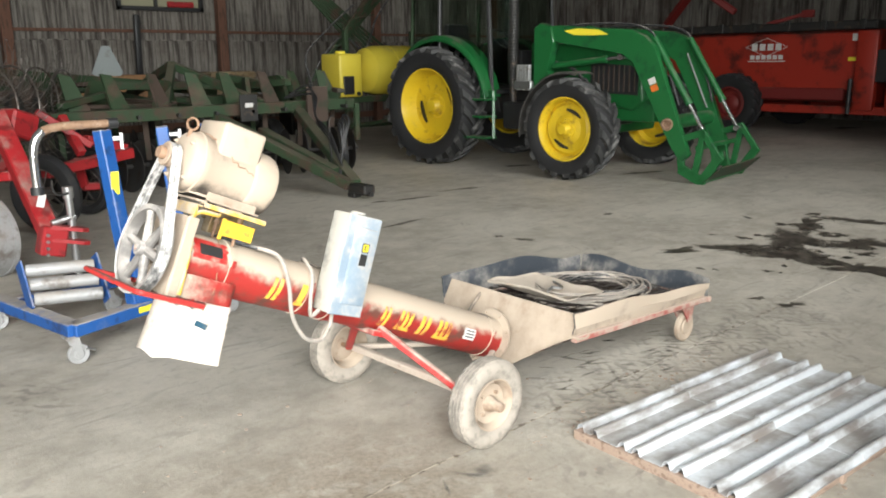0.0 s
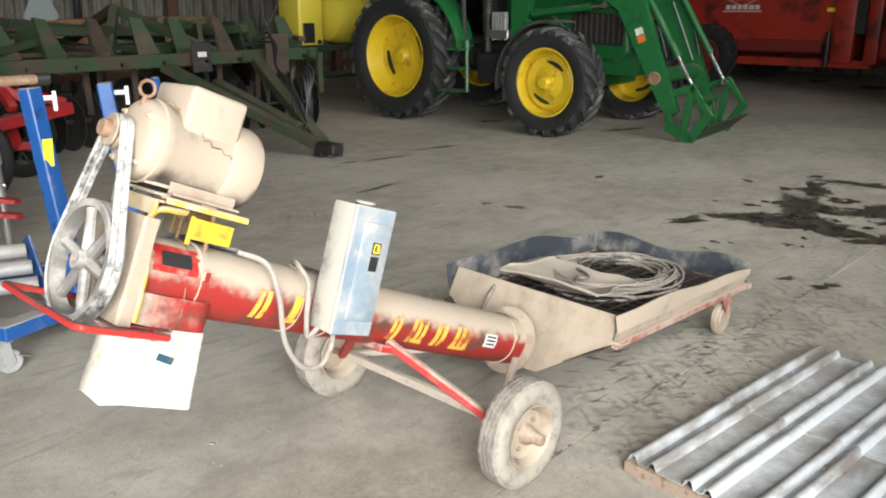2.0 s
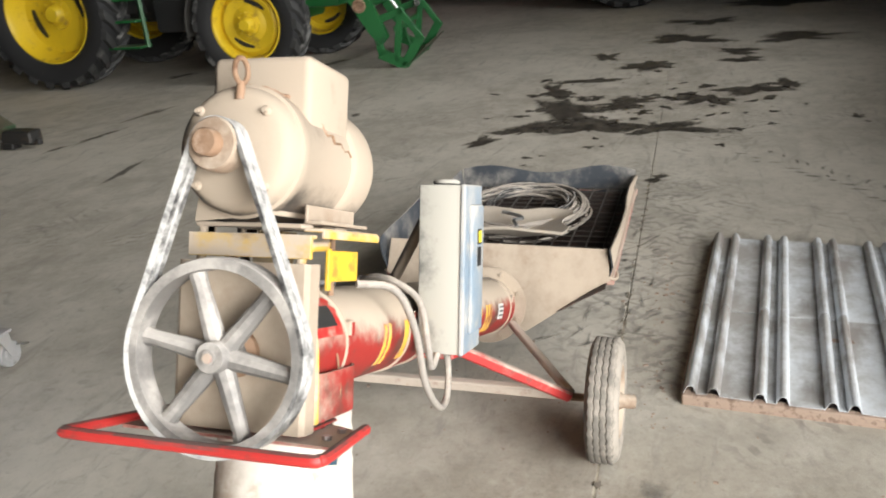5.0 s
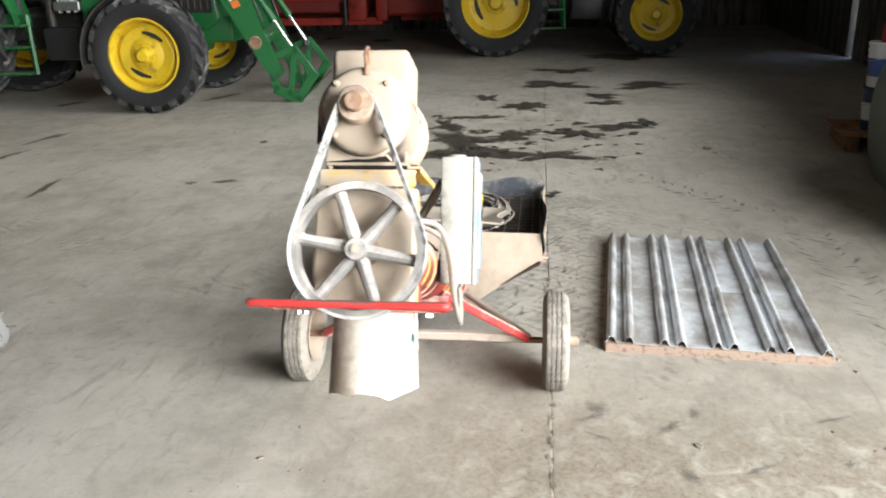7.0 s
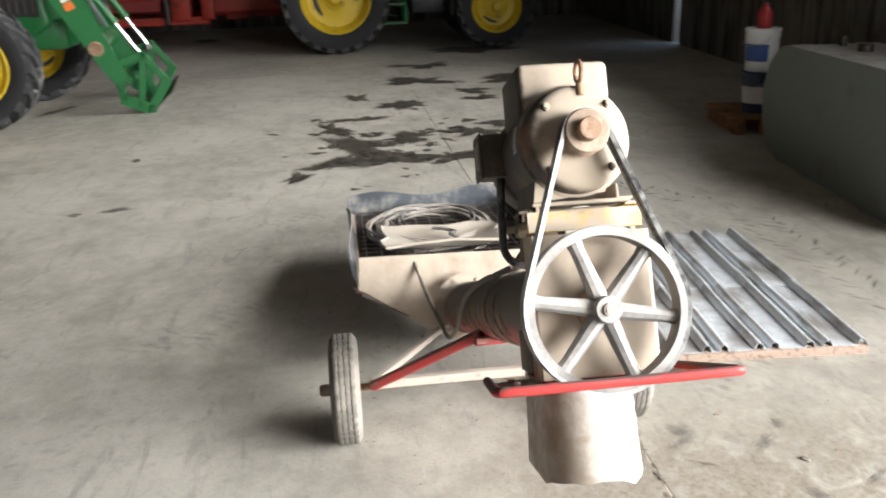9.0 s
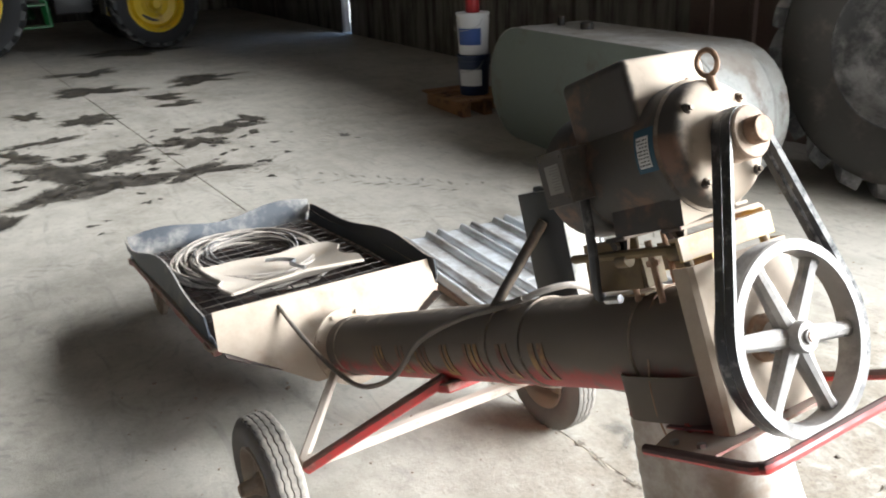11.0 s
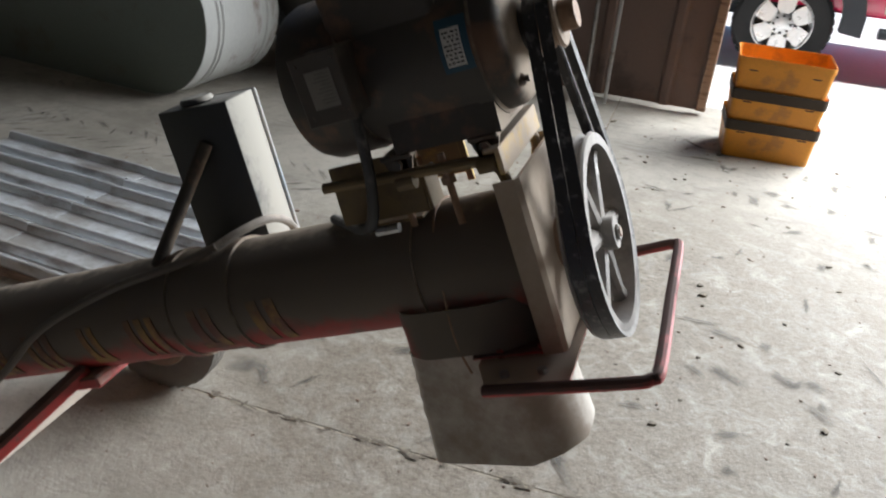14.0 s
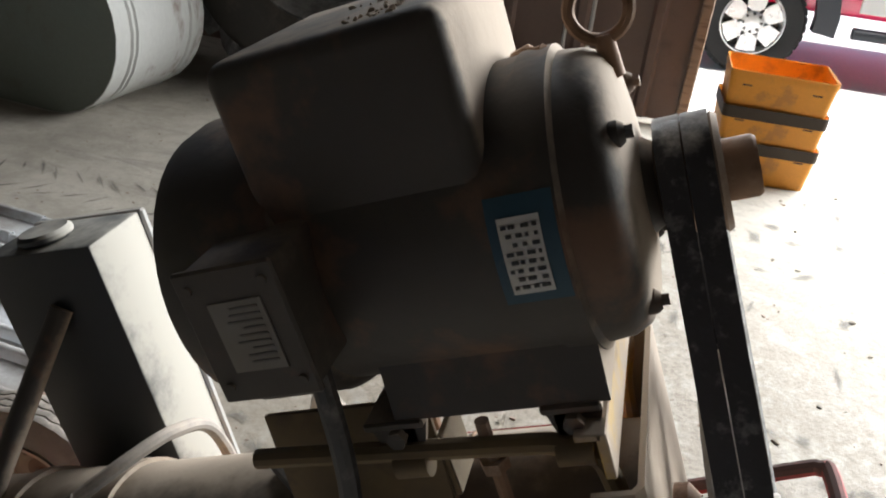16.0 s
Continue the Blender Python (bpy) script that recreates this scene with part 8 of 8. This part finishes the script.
bent = sp("bent_pipe", bm, CHROME, None, "bent bright pipe")
bm = bm_new()
add_pipe(bm, smooth_path([(1.64, 4.62, 1.235), (1.7, 4.62, 1.25), (1.8, 4.62, 1.255), (2.02, 4.62, 1.255)], 5), 0.0235, 14)
sp("rusty_pipe_end", bm, RUST, bent, "rusty brown upper stretch of the pipe")
bm = bm_new()
add_cyl(bm, (1.985, 4.62, 1.255), (2.04, 4.62, 1.255), 0.03, seg=14)
sp("collar", bm, BLACK_PLASTIC)
bm = bm_new()
add_cyl(bm, (1.58, 4.62, 0.9), (1.58, 4.62, 0.94), 0.035, seg=14)
sp("collar", bm, BLACK_PLASTIC)
for k in range(3):
    bm = bm_new()
    add_cyl(bm, (1.55 + 0.0 * k, 4.82 + 0.05 * k, 0.28 + 0.075 * k), (1.9, 4.72 + 0.05 * k, 0.27 + 0.075 * k), 0.037, seg=20, bevel=0.004)
    sp("roller", bm, GALV, None, "worn grey roller tube")
for x, y in ((1.53, 4.86), (1.92, 4.76)):
    bm = bm_new()
    add_bar(bm, (x, y - 0.04, 0.22), (x, y + 0.1, 0.47), 0.012, 0.11, 0.002)
    sp("roller_cheek", bm, STAND_BLUE)
for x, y in ((1.585, 4.37), (1.45, 5.33), (2.63, 4.62), (2.1, 5.2)):
    bm = bm_new()
    for s in (-1, 1):
        add_prism(bm, [(-0.03, 0.16), (0.03, 0.16), (0.045, 0.06), (0.015, 0.05)], 0.004, Matrix(((1, 0, 0, x), (0, 0, 1, y + s * 0.024), (0, 1, 0, 0), (0, 0, 0, 1))))
    add_box(bm, (0.09, 0.07, 0.012), pose(x, y, 0.162), 0.003)
    c = sp("caster_fork", bm, GALV)
    bm = bm_new()
    add_lathe(bm, [(0, -0.018), (0.025, -0.018), (0.03, -0.012), (0.052, -0.016), (0.058, -0.008), (0.058, 0.008), (0.052, 0.016), (0.03, 0.012), (0.025, 0.018), (0, 0.018)], pose(x + 0.025, y, 0.058, 90), 28)
    sp("caster_wheel", bm, GALV, c, "dusty grey caster wheel")
    bm = bm_new()
    add_box(bm, (0.05, 0.03, 0.008), pose(x + 0.085, y - 0.02, 0.075, 0, 20, 0), 0.002)
    sp("brake_pedal", bm, STEEL, c)

# ---- things on and before the back wall ----
win = thing("window_1", pose(8.0, Y1 - 0.06, 3.3) @ Matrix.Scale(1.18, 4), "dark-framed window in the back wall with daylight behind", "window", kind="structure")
bm = bm_new()
for x, z, w, h in ((-0.75, 0, 0.07, 1.1), (0.75, 0, 0.07, 1.1), (0, -0.52, 1.57, 0.07), (0, 0.52, 1.57, 0.07), (-0.1, 0, 0.05, 1.0)):
    add_box(bm, (w, 0.08, h), pose(x, 0, z), 0.006)
part("window_frame", bm, BLACK_PLASTIC, win)
glow, gnt, gbs = _nodes("daylight_behind_window")
gbs.inputs["Base Color"].default_value = (0.12, 0.12, 0.08, 1)
gbs.inputs["Emission Color"].default_value = (0.5, 0.46, 0.3, 1)
gbs.inputs["Emission Strength"].default_value = 0.1
bm = bm_new()
add_box(bm, (1.45, 0.01, 1.0), pose(0, 0.03, 0))
part("pane", bm, glow, win)
bm = bm_new()
add_box(bm, (0.5, 0.06, 0.1), pose(0.35, -0.03, -0.44), 0.02)
part("window_ledge_item", bm, RAKE_RED, win)
bm = bm_new()
add_box(bm, (0.12, 0.1, 1.3), pose(7.35, Y1 - 0.25, 1.9, 4, 0, 0), 0.02, 2)
hang = solid("hanging_jacket_strap", bm, BLACK_PLASTIC, "long black strap hanging from the wall girt", "strap")
def crate(x, y, w, h, z, material, label, category, slats):
    t = thing("crate", pose(x, y, 0), label, category)
    bm = bm_new()
    add_box(bm, (w, 0.6, h), pose(0, 0, z + h / 2), 0.015, 2)
    part("body", bm, material, t)
    for i in range(slats):
        bm = bm_new()
        add_box(bm, (w + 0.03, 0.63, h / slats * 0.55), pose(0, 0, z + h * (i + 0.5) / slats), 0.006)
        part("band", bm, material, t)
    for q in (-1, 1):
        bm = bm_new()
        add_box(bm, (0.08, 0.5, z), pose(q * (w / 2 - 0.08), 0, z / 2), 0.004)
        part("trestle", bm, DARK_IRON, t)


crate(6.48, 15.9, 1.75, 0.5, 0.88, WOOD_ORANGE, "low brown wooden crate by the back wall", "crate", 2)
crate(8.87, 15.8, 1.0, 0.53, 0.88, YELLOW_DUSTY_SHADED, "stack of dusty yellow crates by the back wall", "crate", 4)
crate(9.95, 15.9, 0.95, 0.36, 0.88, GALV, "grey coil of wire stacked by the back wall", "wire coil", 4)
